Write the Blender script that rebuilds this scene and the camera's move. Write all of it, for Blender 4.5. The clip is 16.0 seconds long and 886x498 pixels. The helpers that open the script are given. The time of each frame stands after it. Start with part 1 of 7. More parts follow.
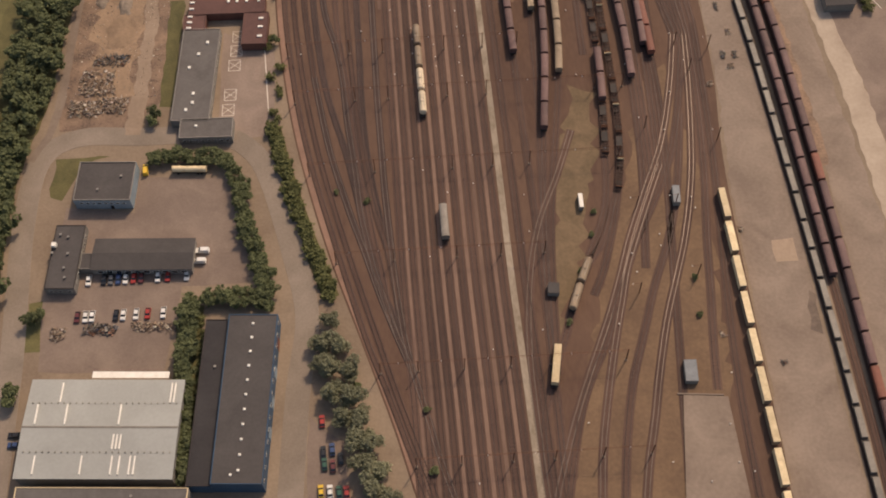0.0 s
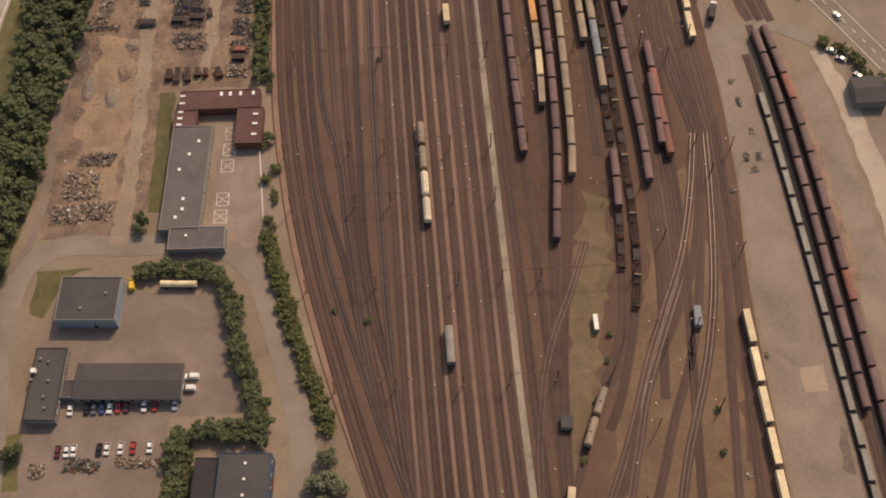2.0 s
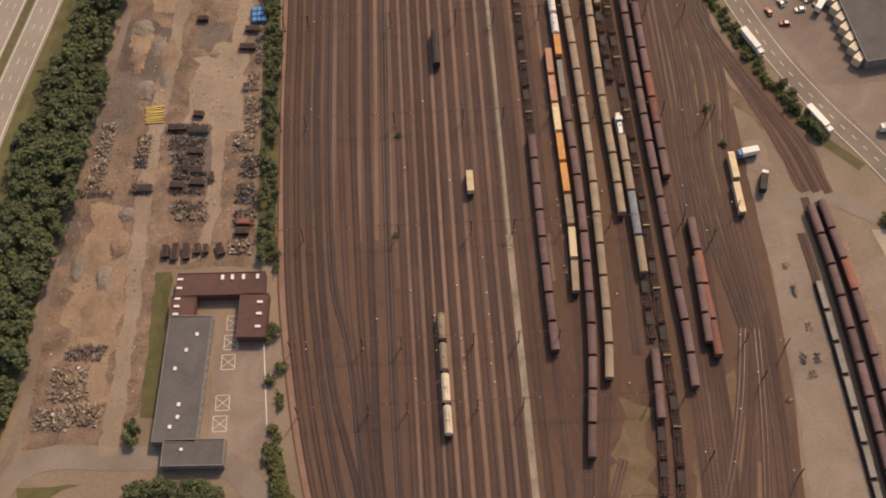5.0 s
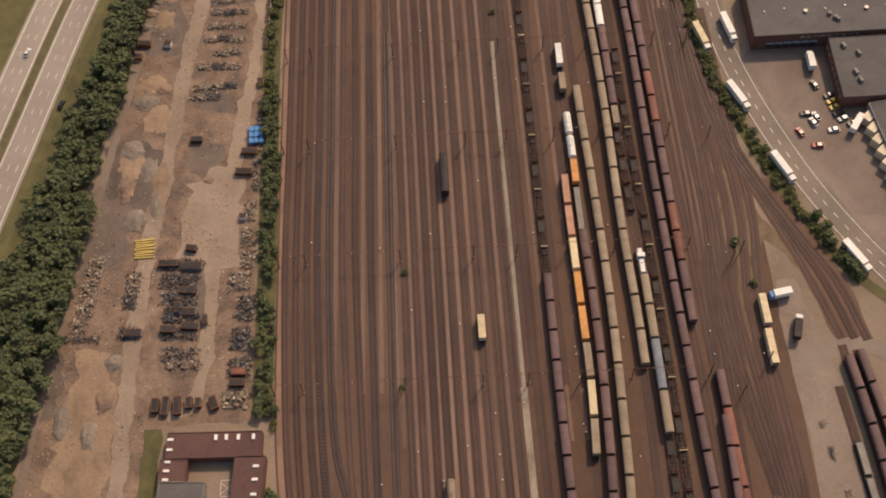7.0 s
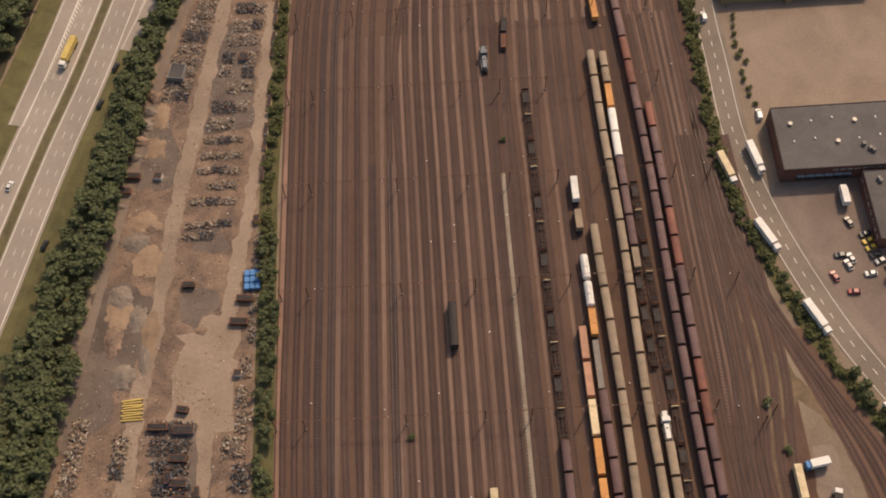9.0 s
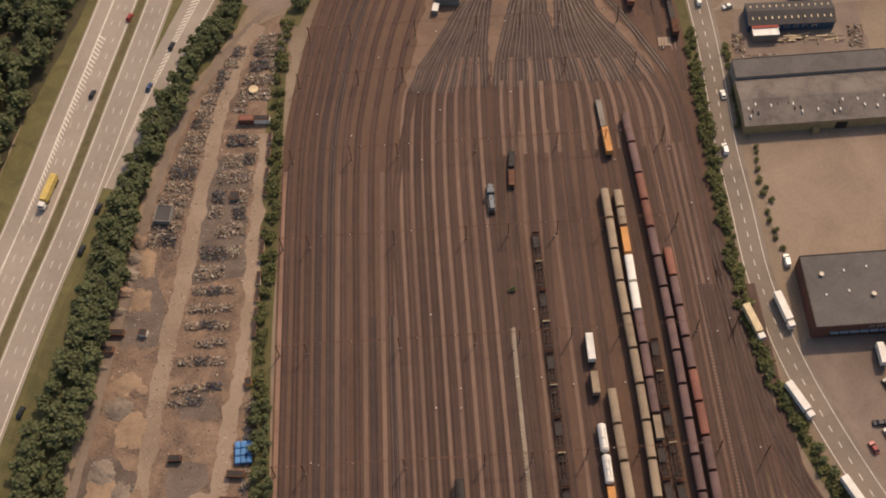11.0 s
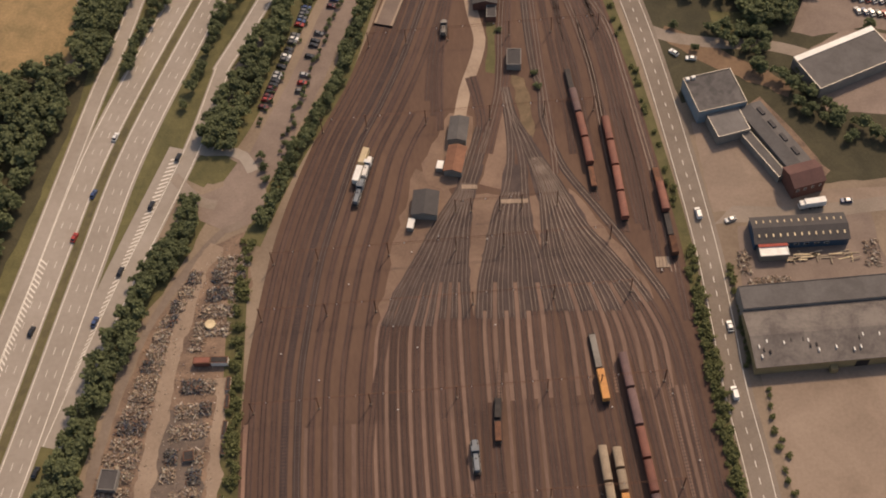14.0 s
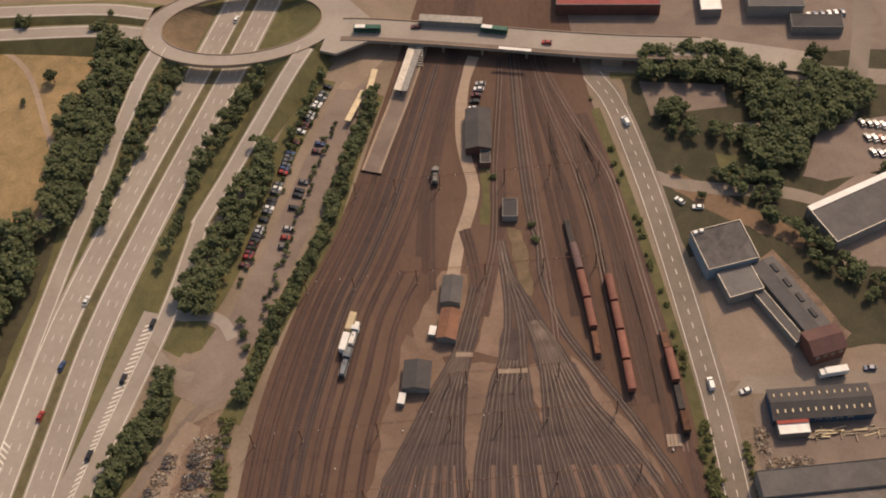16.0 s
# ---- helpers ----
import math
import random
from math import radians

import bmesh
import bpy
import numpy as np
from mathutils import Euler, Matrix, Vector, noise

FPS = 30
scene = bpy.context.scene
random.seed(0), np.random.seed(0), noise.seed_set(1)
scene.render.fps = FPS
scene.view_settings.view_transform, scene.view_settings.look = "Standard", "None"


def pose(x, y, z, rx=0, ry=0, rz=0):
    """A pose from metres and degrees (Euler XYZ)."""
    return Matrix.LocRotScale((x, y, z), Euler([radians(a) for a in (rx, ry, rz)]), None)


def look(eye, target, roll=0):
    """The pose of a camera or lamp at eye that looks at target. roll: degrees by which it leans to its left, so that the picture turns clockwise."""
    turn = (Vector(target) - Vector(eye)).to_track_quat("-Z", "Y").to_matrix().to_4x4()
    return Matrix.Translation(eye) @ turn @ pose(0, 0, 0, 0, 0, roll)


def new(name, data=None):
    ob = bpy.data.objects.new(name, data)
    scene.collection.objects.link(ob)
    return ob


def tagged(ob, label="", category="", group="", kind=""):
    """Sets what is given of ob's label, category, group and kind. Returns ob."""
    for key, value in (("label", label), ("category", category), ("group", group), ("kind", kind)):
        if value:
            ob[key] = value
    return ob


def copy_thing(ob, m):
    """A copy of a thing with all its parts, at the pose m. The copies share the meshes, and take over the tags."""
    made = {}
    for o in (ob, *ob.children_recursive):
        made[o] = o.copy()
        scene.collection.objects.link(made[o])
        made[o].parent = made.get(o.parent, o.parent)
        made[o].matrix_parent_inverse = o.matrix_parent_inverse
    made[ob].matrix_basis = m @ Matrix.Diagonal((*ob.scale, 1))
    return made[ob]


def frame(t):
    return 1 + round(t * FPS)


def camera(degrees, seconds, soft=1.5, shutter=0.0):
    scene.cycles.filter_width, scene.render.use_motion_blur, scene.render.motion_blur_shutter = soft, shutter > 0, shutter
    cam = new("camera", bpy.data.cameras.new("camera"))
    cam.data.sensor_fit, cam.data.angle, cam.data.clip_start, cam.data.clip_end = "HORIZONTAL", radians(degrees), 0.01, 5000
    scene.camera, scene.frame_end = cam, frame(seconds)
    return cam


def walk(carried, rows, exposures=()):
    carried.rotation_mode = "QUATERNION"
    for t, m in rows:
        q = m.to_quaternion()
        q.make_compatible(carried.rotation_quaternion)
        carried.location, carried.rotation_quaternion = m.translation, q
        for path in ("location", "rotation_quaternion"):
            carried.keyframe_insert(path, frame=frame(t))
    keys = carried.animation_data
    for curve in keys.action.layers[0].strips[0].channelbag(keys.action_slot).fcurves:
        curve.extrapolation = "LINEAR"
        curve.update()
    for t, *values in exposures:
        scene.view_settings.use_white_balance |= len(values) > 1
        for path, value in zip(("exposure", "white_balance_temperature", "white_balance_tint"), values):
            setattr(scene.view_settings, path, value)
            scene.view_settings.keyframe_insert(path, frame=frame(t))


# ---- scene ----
cam = camera(42.0, 16.0, soft=1.9)
PATH = [
    (0, (26.90, -0.00, 365.95), (28.159, 64.144, 255.628), -2.20),
    (0.5, (27.41, 13.68, 365.98), (28.564, 77.321, 255.403), -2.20),
    (1, (27.88, 27.42, 366.00), (29.021, 90.933, 255.297), -2.20),
    (1.5, (28.28, 41.16, 366.03), (29.322, 104.297, 255.140), -2.30),
    (2, (28.61, 54.93, 366.08), (29.514, 117.951, 255.118), -2.30),
    (2.5, (28.88, 68.75, 366.12), (29.495, 131.412, 254.972), -2.40),
    (3, (29.10, 82.70, 366.16), (29.338, 145.397, 255.010), -2.60),
    (3.5, (29.33, 96.72, 366.23), (29.157, 159.137, 254.895), -2.70),
    (4, (29.61, 110.98, 366.28), (29.058, 173.498, 255.067), -3.00),
    (4.2, (29.76, 116.81, 366.27), (29.136, 179.266, 255.061), -3.10),
    (6.3, (31.67, 179.28, 365.61), (29.999, 241.507, 254.207), -4.00),
    (6.5, (31.83, 185.20, 365.59), (30.099, 247.440, 254.191), -4.10),
    (7, (32.20, 199.92, 365.56), (30.293, 262.369, 254.350), -4.30),
    (7.5, (32.51, 214.58, 365.53), (30.415, 277.042, 254.317), -4.60),
    (8, (32.81, 229.23, 365.47), (30.618, 292.023, 254.390), -4.70),
    (8.5, (33.13, 243.83, 365.40), (30.828, 306.819, 254.507), -4.90),
    (9, (33.52, 258.40, 365.30), (30.948, 321.926, 254.667), -5.10),
    (11.3, (35.79, 325.36, 364.20), (32.893, 390.971, 254.776), -5.80),
    (11.5, (36.07, 331.13, 364.17), (33.314, 396.918, 254.867), -5.70),
    (12, (36.96, 345.38, 364.00), (34.453, 411.720, 255.025), -5.70),
    (12.5, (38.09, 359.36, 363.84), (35.675, 426.011, 254.993), -5.80),
    (13, (39.40, 373.26, 363.63), (37.579, 440.819, 255.352), -5.60),
    (13.5, (40.78, 386.90, 363.44), (39.508, 455.566, 255.930), -5.30),
    (14, (42.30, 400.46, 363.20), (41.339, 470.503, 256.521), -5.30),
    (14.5, (43.92, 413.77, 362.99), (43.309, 484.877, 257.010), -5.20),
    (15, (45.60, 426.90, 362.80), (44.919, 499.296, 257.709), -5.40),
    (15.5, (47.29, 439.80, 362.68), (46.519, 513.289, 258.356), -5.70),
    (16, (49.02, 452.67, 362.59), (48.420, 527.424, 259.224), -5.80),
]
walk(cam, [(t, look(eye, target, roll)) for t, eye, target, roll in PATH], exposures=[(0, -0.1, 7500, 15), (16, -0.12, 7500, 15)])

# ---------------------------------------------------------------- light
world = bpy.data.worlds.new("world")
scene.world = world
world.use_nodes = True
_n = world.node_tree.nodes
_sky = _n.new("ShaderNodeTexSky")
_sky.sky_type, _sky.sun_disc = "NISHITA", False
SUN_AZ, SUN_EL = radians(33), radians(47)     # azimuth clockwise from +y
_sky.sun_elevation, _sky.sun_rotation = SUN_EL, SUN_AZ
_sky.dust_density = 3.0
_n["Background"].inputs["Strength"].default_value = 0.148
world.node_tree.links.new(_sky.outputs[0], _n["Background"].inputs["Color"])
_s = bpy.data.lights.new("sun", "SUN")
_s.energy, _s.angle, _s.color = 3.1, radians(0.6), (1.0, 0.83, 0.66)
sun = new("sun", _s)
sun.matrix_world = look((0, 0, 0), (-math.sin(SUN_AZ) * math.cos(SUN_EL), -math.cos(SUN_AZ) * math.cos(SUN_EL), -math.sin(SUN_EL)))

# ---------------------------------------------------------------- materials
MATS = {}


def mat(name, c1, c2=None, scale=0.5, fine=6.0, rough=0.9, metal=0.0, bump=0.0, vary=0.12, stretch=(1, 1, 1), spec=0.3, detail=9, warp=0.6):
    """Two colours mixed by coarse and fine noise, with a little change of tone from object to object."""
    if name in MATS:
        return MATS[name]
    c2 = c2 or tuple(v * 0.72 for v in c1)
    m = bpy.data.materials.new(name)
    m.use_nodes = True
    nt = m.node_tree
    N, K = nt.nodes, nt.links
    b = N["Principled BSDF"]
    geo = N.new("ShaderNodeNewGeometry")
    mp = N.new("ShaderNodeMapping")
    mp.inputs["Scale"].default_value = stretch
    K.new(geo.outputs["Position"], mp.inputs["Vector"])
    a, f = N.new("ShaderNodeTexNoise"), N.new("ShaderNodeTexNoise")
    a.inputs["Scale"].default_value, a.inputs["Detail"].default_value = scale, detail
    f.inputs["Scale"].default_value, f.inputs["Detail"].default_value = fine, 3
    a.inputs["Distortion"].default_value, a.inputs["Roughness"].default_value = warp, 0.62
    for q in (a, f):
        K.new(mp.outputs[0], q.inputs["Vector"])
    add = N.new("ShaderNodeMath")
    add.operation = "MULTIPLY_ADD"
    K.new(f.outputs["Fac"], add.inputs[0])
    add.inputs[1].default_value = 0.36
    K.new(a.outputs["Fac"], add.inputs[2])
    ramp = N.new("ShaderNodeValToRGB")
    ramp.color_ramp.elements[0].position, ramp.color_ramp.elements[1].position = 0.50, 0.86
    ramp.color_ramp.elements[0].color, ramp.color_ramp.elements[1].color = (*c2, 1), (*c1, 1)
    K.new(add.outputs[0], ramp.inputs["Fac"])
    info = N.new("ShaderNodeObjectInfo")
    mr = N.new("ShaderNodeMapRange")
    mr.inputs["To Min"].default_value, mr.inputs["To Max"].default_value = 1 - vary, 1 + vary
    K.new(info.outputs["Random"], mr.inputs["Value"])
    hsv = N.new("ShaderNodeHueSaturation")
    K.new(mr.outputs[0], hsv.inputs["Value"])
    K.new(ramp.outputs[0], hsv.inputs["Color"])
    K.new(hsv.outputs[0], b.inputs["Base Color"])
    b.inputs["Roughness"].default_value, b.inputs["Metallic"].default_value = rough, metal
    b.inputs["Specular IOR Level"].default_value = spec
    if bump:
        bp = N.new("ShaderNodeBump")
        bp.inputs["Strength"].default_value, bp.inputs["Distance"].default_value = bump, 0.3
        K.new(f.outputs["Fac"], bp.inputs["Height"])
        K.new(bp.outputs[0], b.inputs["Normal"])
    MATS[name] = m
    return m


def glass(name, c=(0.02, 0.025, 0.03)):
    return mat(name, c, rough=0.08, spec=0.6, vary=0.05)


M_EARTH = mat("earth", (0.25, 0.19, 0.135), (0.17, 0.125, 0.088), 0.03, 0.9, bump=0.2)
M_YARD = mat("yard_soil", (0.150, 0.090, 0.060), (0.098, 0.056, 0.040), 0.035, 0.7, bump=0.2, stretch=(1, 0.35, 1))
M_BALLAST = mat("ballast", (0.112, 0.066, 0.049), (0.068, 0.040, 0.032), 0.07, 1.6, bump=0.3, vary=0.16, stretch=(1, 0.3, 1))
M_BALLAST_DARK = mat("dark_ballast", (0.070, 0.046, 0.040), (0.040, 0.028, 0.026), 0.07, 1.6, bump=0.3, vary=0.12, stretch=(1, 0.3, 1))
M_WALKWAY = mat("gravel_walkway", (0.205, 0.132, 0.096), (0.128, 0.080, 0.060), 0.05, 1.4, bump=0.2, vary=0.15, stretch=(1, 0.2, 1))
M_CONCRETE_PATH = mat("pale_path", (0.34, 0.28, 0.215), (0.19, 0.15, 0.105), 0.12, 1.0, bump=0.1, stretch=(1, 0.5, 1))
M_RAIL = mat("rail_steel", (0.062, 0.044, 0.040), (0.036, 0.026, 0.025), 0.2, 2.0, rough=0.5, metal=0.5, vary=0.35)
M_RAIL_BRIGHT = mat("polished_rail", (0.158, 0.126, 0.108), (0.108, 0.086, 0.074), 0.2, 2.0, rough=0.4, metal=0.6)
M_SLEEPER = mat("sleeper", (0.105, 0.066, 0.052), (0.066, 0.042, 0.034), 0.2, 3.0)
M_ASPHALT = mat("old_asphalt", (0.265, 0.215, 0.170), (0.185, 0.148, 0.115), 0.05, 1.2, bump=0.1)
M_LOT = mat("car_park_asphalt", (0.255, 0.194, 0.154), (0.176, 0.131, 0.105), 0.06, 1.1, bump=0.1)
M_HIGHWAY = mat("motorway_asphalt", (0.345, 0.295, 0.245), (0.270, 0.228, 0.185), 0.03, 0.5, bump=0.05, vary=0.04)
M_CONCRETE = mat("worn_concrete", (0.245, 0.190, 0.148), (0.165, 0.124, 0.096), 0.05, 0.8, bump=0.1)
M_SAND = mat("sand", (0.315, 0.215, 0.138), (0.205, 0.140, 0.092), 0.12, 0.8, bump=0.2)
M_PALE = mat("pale_gravel", (0.350, 0.262, 0.190), (0.250, 0.182, 0.130), 0.05, 0.7, bump=0.1)
M_PALE_LOT = mat("bleached_gravel", (0.40, 0.325, 0.25), (0.30, 0.235, 0.178), 0.05, 0.7, bump=0.1)
M_LADDER = mat("greasy_ballast", (0.088, 0.062, 0.053), (0.054, 0.039, 0.035), 0.12, 1.2, bump=0.3)
# grass with the shade over park and wood put into its colour
M_PARK = mat("park_grass_darkened_for_shade", (0.072, 0.062, 0.034), (0.042, 0.038, 0.021), 0.08, 1.0, bump=0.3)
M_SHOULDER = mat("pink_gravel", (0.255, 0.155, 0.112), (0.175, 0.105, 0.076), 0.06, 1.2, bump=0.2)
M_TANSOIL = mat("tan_soil", (0.205, 0.132, 0.078), (0.125, 0.078, 0.050), 0.05, 0.7, bump=0.2)
M_TRODDEN = mat("trodden_earth", (0.235, 0.155, 0.108), (0.160, 0.104, 0.074), 0.08, 0.9, bump=0.2)
M_DIRT = mat("scrapyard_dirt", (0.300, 0.200, 0.135), (0.118, 0.082, 0.062), 0.10, 1.1, bump=0.4, warp=0.5)
M_DARK_DIRT = mat("oily_dirt", (0.165, 0.125, 0.098), (0.098, 0.075, 0.060), 0.09, 0.9, bump=0.3)
M_WEEDY = mat("weedy_earth", (0.175, 0.120, 0.072), (0.105, 0.076, 0.044), 0.1, 0.7)
M_GRASS = mat("verge_grass", (0.135, 0.118, 0.050), (0.080, 0.074, 0.031), 0.12, 1.2, bump=0.4)
M_DRYGRASS = mat("dry_grass", (0.300, 0.200, 0.098), (0.165, 0.120, 0.058), 0.09, 0.8, bump=0.3)
M_LEAF = mat("leaves", (0.172, 0.194, 0.092), (0.106, 0.122, 0.060), 0.12, 2.2, rough=0.8, vary=0.35, bump=0.2)
M_LEAF_PALE = mat("willow_leaves", (0.290, 0.290, 0.185), (0.175, 0.180, 0.112), 0.35, 2.2, rough=0.75, vary=0.2, bump=0.2)


def leafy(m, share=0.45):
    """Leaves that pass part of the light on."""
    N, K = m.node_tree.nodes, m.node_tree.links
    b = N["Principled BSDF"]
    tr, mx = N.new("ShaderNodeBsdfTranslucent"), N.new("ShaderNodeMixShader")
    K.new(b.inputs["Base Color"].links[0].from_socket, tr.inputs["Color"])
    mx.inputs["Fac"].default_value = share
    K.new(b.outputs[0], mx.inputs[1])
    K.new(tr.outputs[0], mx.inputs[2])
    K.new(mx.outputs[0], N["Material Output"].inputs["Surface"])
    return m


leafy(M_LEAF), leafy(M_LEAF_PALE)
M_SALMON = mat("salmon_paint", (0.50, 0.265, 0.165), (0.36, 0.18, 0.115), 0.3, 1.5, rough=0.6)
M_IVORY = mat("ivory_paint", (0.64, 0.53, 0.38), (0.50, 0.41, 0.29), 0.3, 1.5, rough=0.55)
M_BARK = mat("bark", (0.09, 0.065, 0.045))
M_WHITE = mat("white_paint", (0.80, 0.77, 0.70), (0.66, 0.62, 0.55), 0.3, 2.0, rough=0.6, vary=0.06)
M_LINE = mat("road_paint", (0.78, 0.72, 0.62), (0.58, 0.52, 0.44), 0.3, 2.0, vary=0.05)
M_CREAM = mat("cream_paint", (0.72, 0.58, 0.36), (0.52, 0.40, 0.24), 0.3, 2.0, rough=0.6, vary=0.2)
M_TAN = mat("tan_paint", (0.300, 0.228, 0.155), (0.205, 0.150, 0.10), 0.15, 1.5, rough=0.6, vary=0.14)
M_PURPLE = mat("oxide_brown_paint", (0.150, 0.088, 0.080), (0.095, 0.056, 0.053), 0.15, 1.5, rough=0.65, vary=0.22)
M_RED = mat("faded_red_paint", (0.225, 0.085, 0.056), (0.150, 0.058, 0.042), 0.15, 1.5, rough=0.65, vary=0.18)
M_GREYP = mat("grey_paint", (0.235, 0.210, 0.178), (0.150, 0.132, 0.112), 0.15, 1.5, rough=0.6, vary=0.1)
M_BLUEGREY = mat("blue_grey_paint", (0.20, 0.215, 0.225), (0.13, 0.14, 0.15), 0.15, 1.5, rough=0.6, vary=0.08)
M_ORANGE = mat("orange_paint", (0.70, 0.33, 0.10), (0.50, 0.22, 0.07), 0.2, 1.5, rough=0.6, vary=0.12)
M_RUST = mat("rust", (0.185, 0.085, 0.048), (0.085, 0.044, 0.030), 0.5, 3.0, vary=0.25)
M_DARKSTEEL = mat("dark_steel", (0.045, 0.036, 0.032), (0.022, 0.018, 0.017), 0.5, 3.0, rough=0.7)
M_STEEL = mat("galvanised_steel", (0.30, 0.28, 0.25), (0.20, 0.18, 0.16), 0.5, 3.0, rough=0.5, metal=0.5)
M_ROOF_DARK = mat("dark_roof_felt", (0.082, 0.074, 0.070), (0.058, 0.052, 0.050), 0.08, 1.0, vary=0.08)
M_ROOF_GREY = mat("grey_roof_felt", (0.130, 0.118, 0.110), (0.092, 0.083, 0.077), 0.1, 1.0, vary=0.08)
M_ROOF_WHITE = mat("pale_sheet_roof", (0.345, 0.350, 0.325), (0.290, 0.292, 0.268), 0.05, 1.0, rough=0.6, vary=0.03)
M_ROOF_RED = mat("red_brown_roof", (0.130, 0.068, 0.058), (0.092, 0.050, 0.044), 0.1, 1.0, vary=0.06)
M_ROOF_TILE = mat("clay_roof", (0.26, 0.125, 0.075), (0.18, 0.088, 0.055), 0.2, 1.5, vary=0.06)
M_WALL_GREY = mat("grey_wall", (0.24, 0.225, 0.20), (0.18, 0.165, 0.145), 0.2, 2.0)
M_WALL_BLUE = mat("blue_sheet_wall", (0.035, 0.085, 0.145), (0.025, 0.06, 0.105), 0.2, 2.0, rough=0.5)
M_WALL_LIGHTBLUE = mat("pale_blue_wall", (0.25, 0.31, 0.35), (0.19, 0.24, 0.27), 0.2, 2.0, rough=0.6)
M_WALL_BRICK = mat("red_brick_wall", (0.16, 0.075, 0.055), (0.11, 0.05, 0.04), 0.3, 3.0)
M_WALL_YELLOW = mat("ochre_wall", (0.33, 0.255, 0.135), (0.25, 0.19, 0.10), 0.2, 2.0)
M_RUBBER = mat("rubber", (0.02, 0.02, 0.02))
M_GLASS = glass("window_glass")
M_TARP = mat("blue_tarpaulin", (0.10, 0.27, 0.52), (0.06, 0.17, 0.36), 0.6, 2.0, rough=0.5)
M_YELLOW = mat("yellow_paint", (0.62, 0.45, 0.13), (0.42, 0.31, 0.10), 0.5, 2.0, rough=0.5)
M_PALLET = mat("bleached_timber", (0.38, 0.31, 0.225), (0.25, 0.198, 0.14), 0.5, 3.0)
M_GREENP = mat("green_bus_paint", (0.030, 0.115, 0.075), rough=0.4)

# ---------------------------------------------------------------- mesh helpers


def mesh_ob(name, bm, material):
    me = bpy.data.meshes.new(name)
    bm.to_mesh(me)
    bm.free()
    me.materials.append(material)
    return new(name, me)


def part(name, bm, material, parent, label=""):
    ob = mesh_ob(name, bm, material)
    ob.parent = parent
    if label:
        tagged(ob, label)
    return ob


def raw(name, verts, faces, material, parent=None, kind=""):
    me = bpy.data.meshes.new(name)
    me.from_pydata(verts, [], faces)
    me.materials.append(material)
    ob = new(name, me)
    ob.parent = parent
    if kind:
        tagged(ob, kind=kind)
    return ob


def box(bm, cx, cy, cz, sx, sy, sz, rot=0.0, bevel=0.0):
    m = Matrix.Translation((cx, cy, cz)) @ Matrix.Rotation(radians(rot), 4, "Z") @ Matrix.Diagonal((sx, sy, sz, 1))
    r = bmesh.ops.create_cube(bm, size=1.0, matrix=m)
    if bevel:
        es = list({e for v in r["verts"] for e in v.link_edges})
        bmesh.ops.bevel(bm, geom=es, offset=bevel, segments=1, affect="EDGES")
    return bm


def cube(*a, **k):
    return box(bmesh.new(), *a, **k)


def rod(bm, p, q, r, seg=8, r2=None):
    p, q = Vector(p), Vector(q)
    d = q - p
    m = Matrix.Translation((p + q) / 2) @ d.to_track_quat("Z", "Y").to_matrix().to_4x4()
    bmesh.ops.create_cone(bm, cap_ends=True, segments=seg, radius1=r, radius2=r if r2 is None else r2, depth=d.length, matrix=m)
    return bm


def at(x, y, rot=0.0, z=0.0):
    return pose(x, y, z, 0, 0, rot)


def spline(pts, step=4.0):
    """A Catmull-Rom curve through the points, resampled at even steps."""
    P = [np.array(p, float) for p in pts]
    P = [2 * P[0] - P[1]] + P + [2 * P[-1] - P[-2]]
    out = []
    for i in range(1, len(P) - 2):
        a, b, c, d = P[i - 1: i + 3]
        n = max(2, int(np.linalg.norm(c - b) / step))
        for k in range(n):
            t = k / n
            out.append(0.5 * (2 * b + (c - a) * t + (2 * a - 5 * b + 4 * c - d) * t * t + (3 * b - a - 3 * c + d) * t ** 3))
    out.append(P[-2])
    return np.array(out)


def normals(c):
    d = np.gradient(c, axis=0)
    d /= np.linalg.norm(d, axis=1)[:, None]
    return np.stack([d[:, 1], -d[:, 0]], 1)


def sweep(name, c, profile, material, parent=None, kind=""):
    """Sweep an open profile of (sideways, up) along the centre line."""
    n, k = normals(c), len(profile)
    verts = [(c[i, 0] + n[i, 0] * u, c[i, 1] + n[i, 1] * u, w) for i in range(len(c)) for u, w in profile]
    faces = [(i * k + j + 1, i * k + j, (i + 1) * k + j, (i + 1) * k + j + 1) for i in range(len(c) - 1) for j in range(k - 1)]
    faces = [f[::-1] for f in faces]
    return raw(name, verts, faces, material, parent, kind)


def ribbon(name, pts, width, z, material, label="", category="road", parent=None, off=0.0, step=4.0, thick=0.05, rag=0.0):
    c = spline(pts, 2.0 if rag else step)
    h = width / 2
    if rag:
        rnd, n = random.Random(len(c)), normals(c)
        v, f, a, b = [], [], 0.0, 0.0
        for i in range(len(c)):
            a, b = a * 0.6 + rnd.uniform(-rag, rag), b * 0.6 + rnd.uniform(-rag, rag)
            v += [(c[i, 0] + n[i, 0] * o, c[i, 1] + n[i, 1] * o, z) for o in (off - h + a, off + h + b)]
            if i:
                f.append((2 * i - 2, 2 * i - 1, 2 * i + 1, 2 * i))
        return tagged(raw(name, v, f, material, parent), label, category, kind="structure")
    ob = sweep(name, c, [(off - h - 0.02, z - thick), (off - h, z), (off + h, z), (off + h + 0.02, z - thick)], material, parent)
    if label:
        tagged(ob, label, category, kind="structure")
    return ob


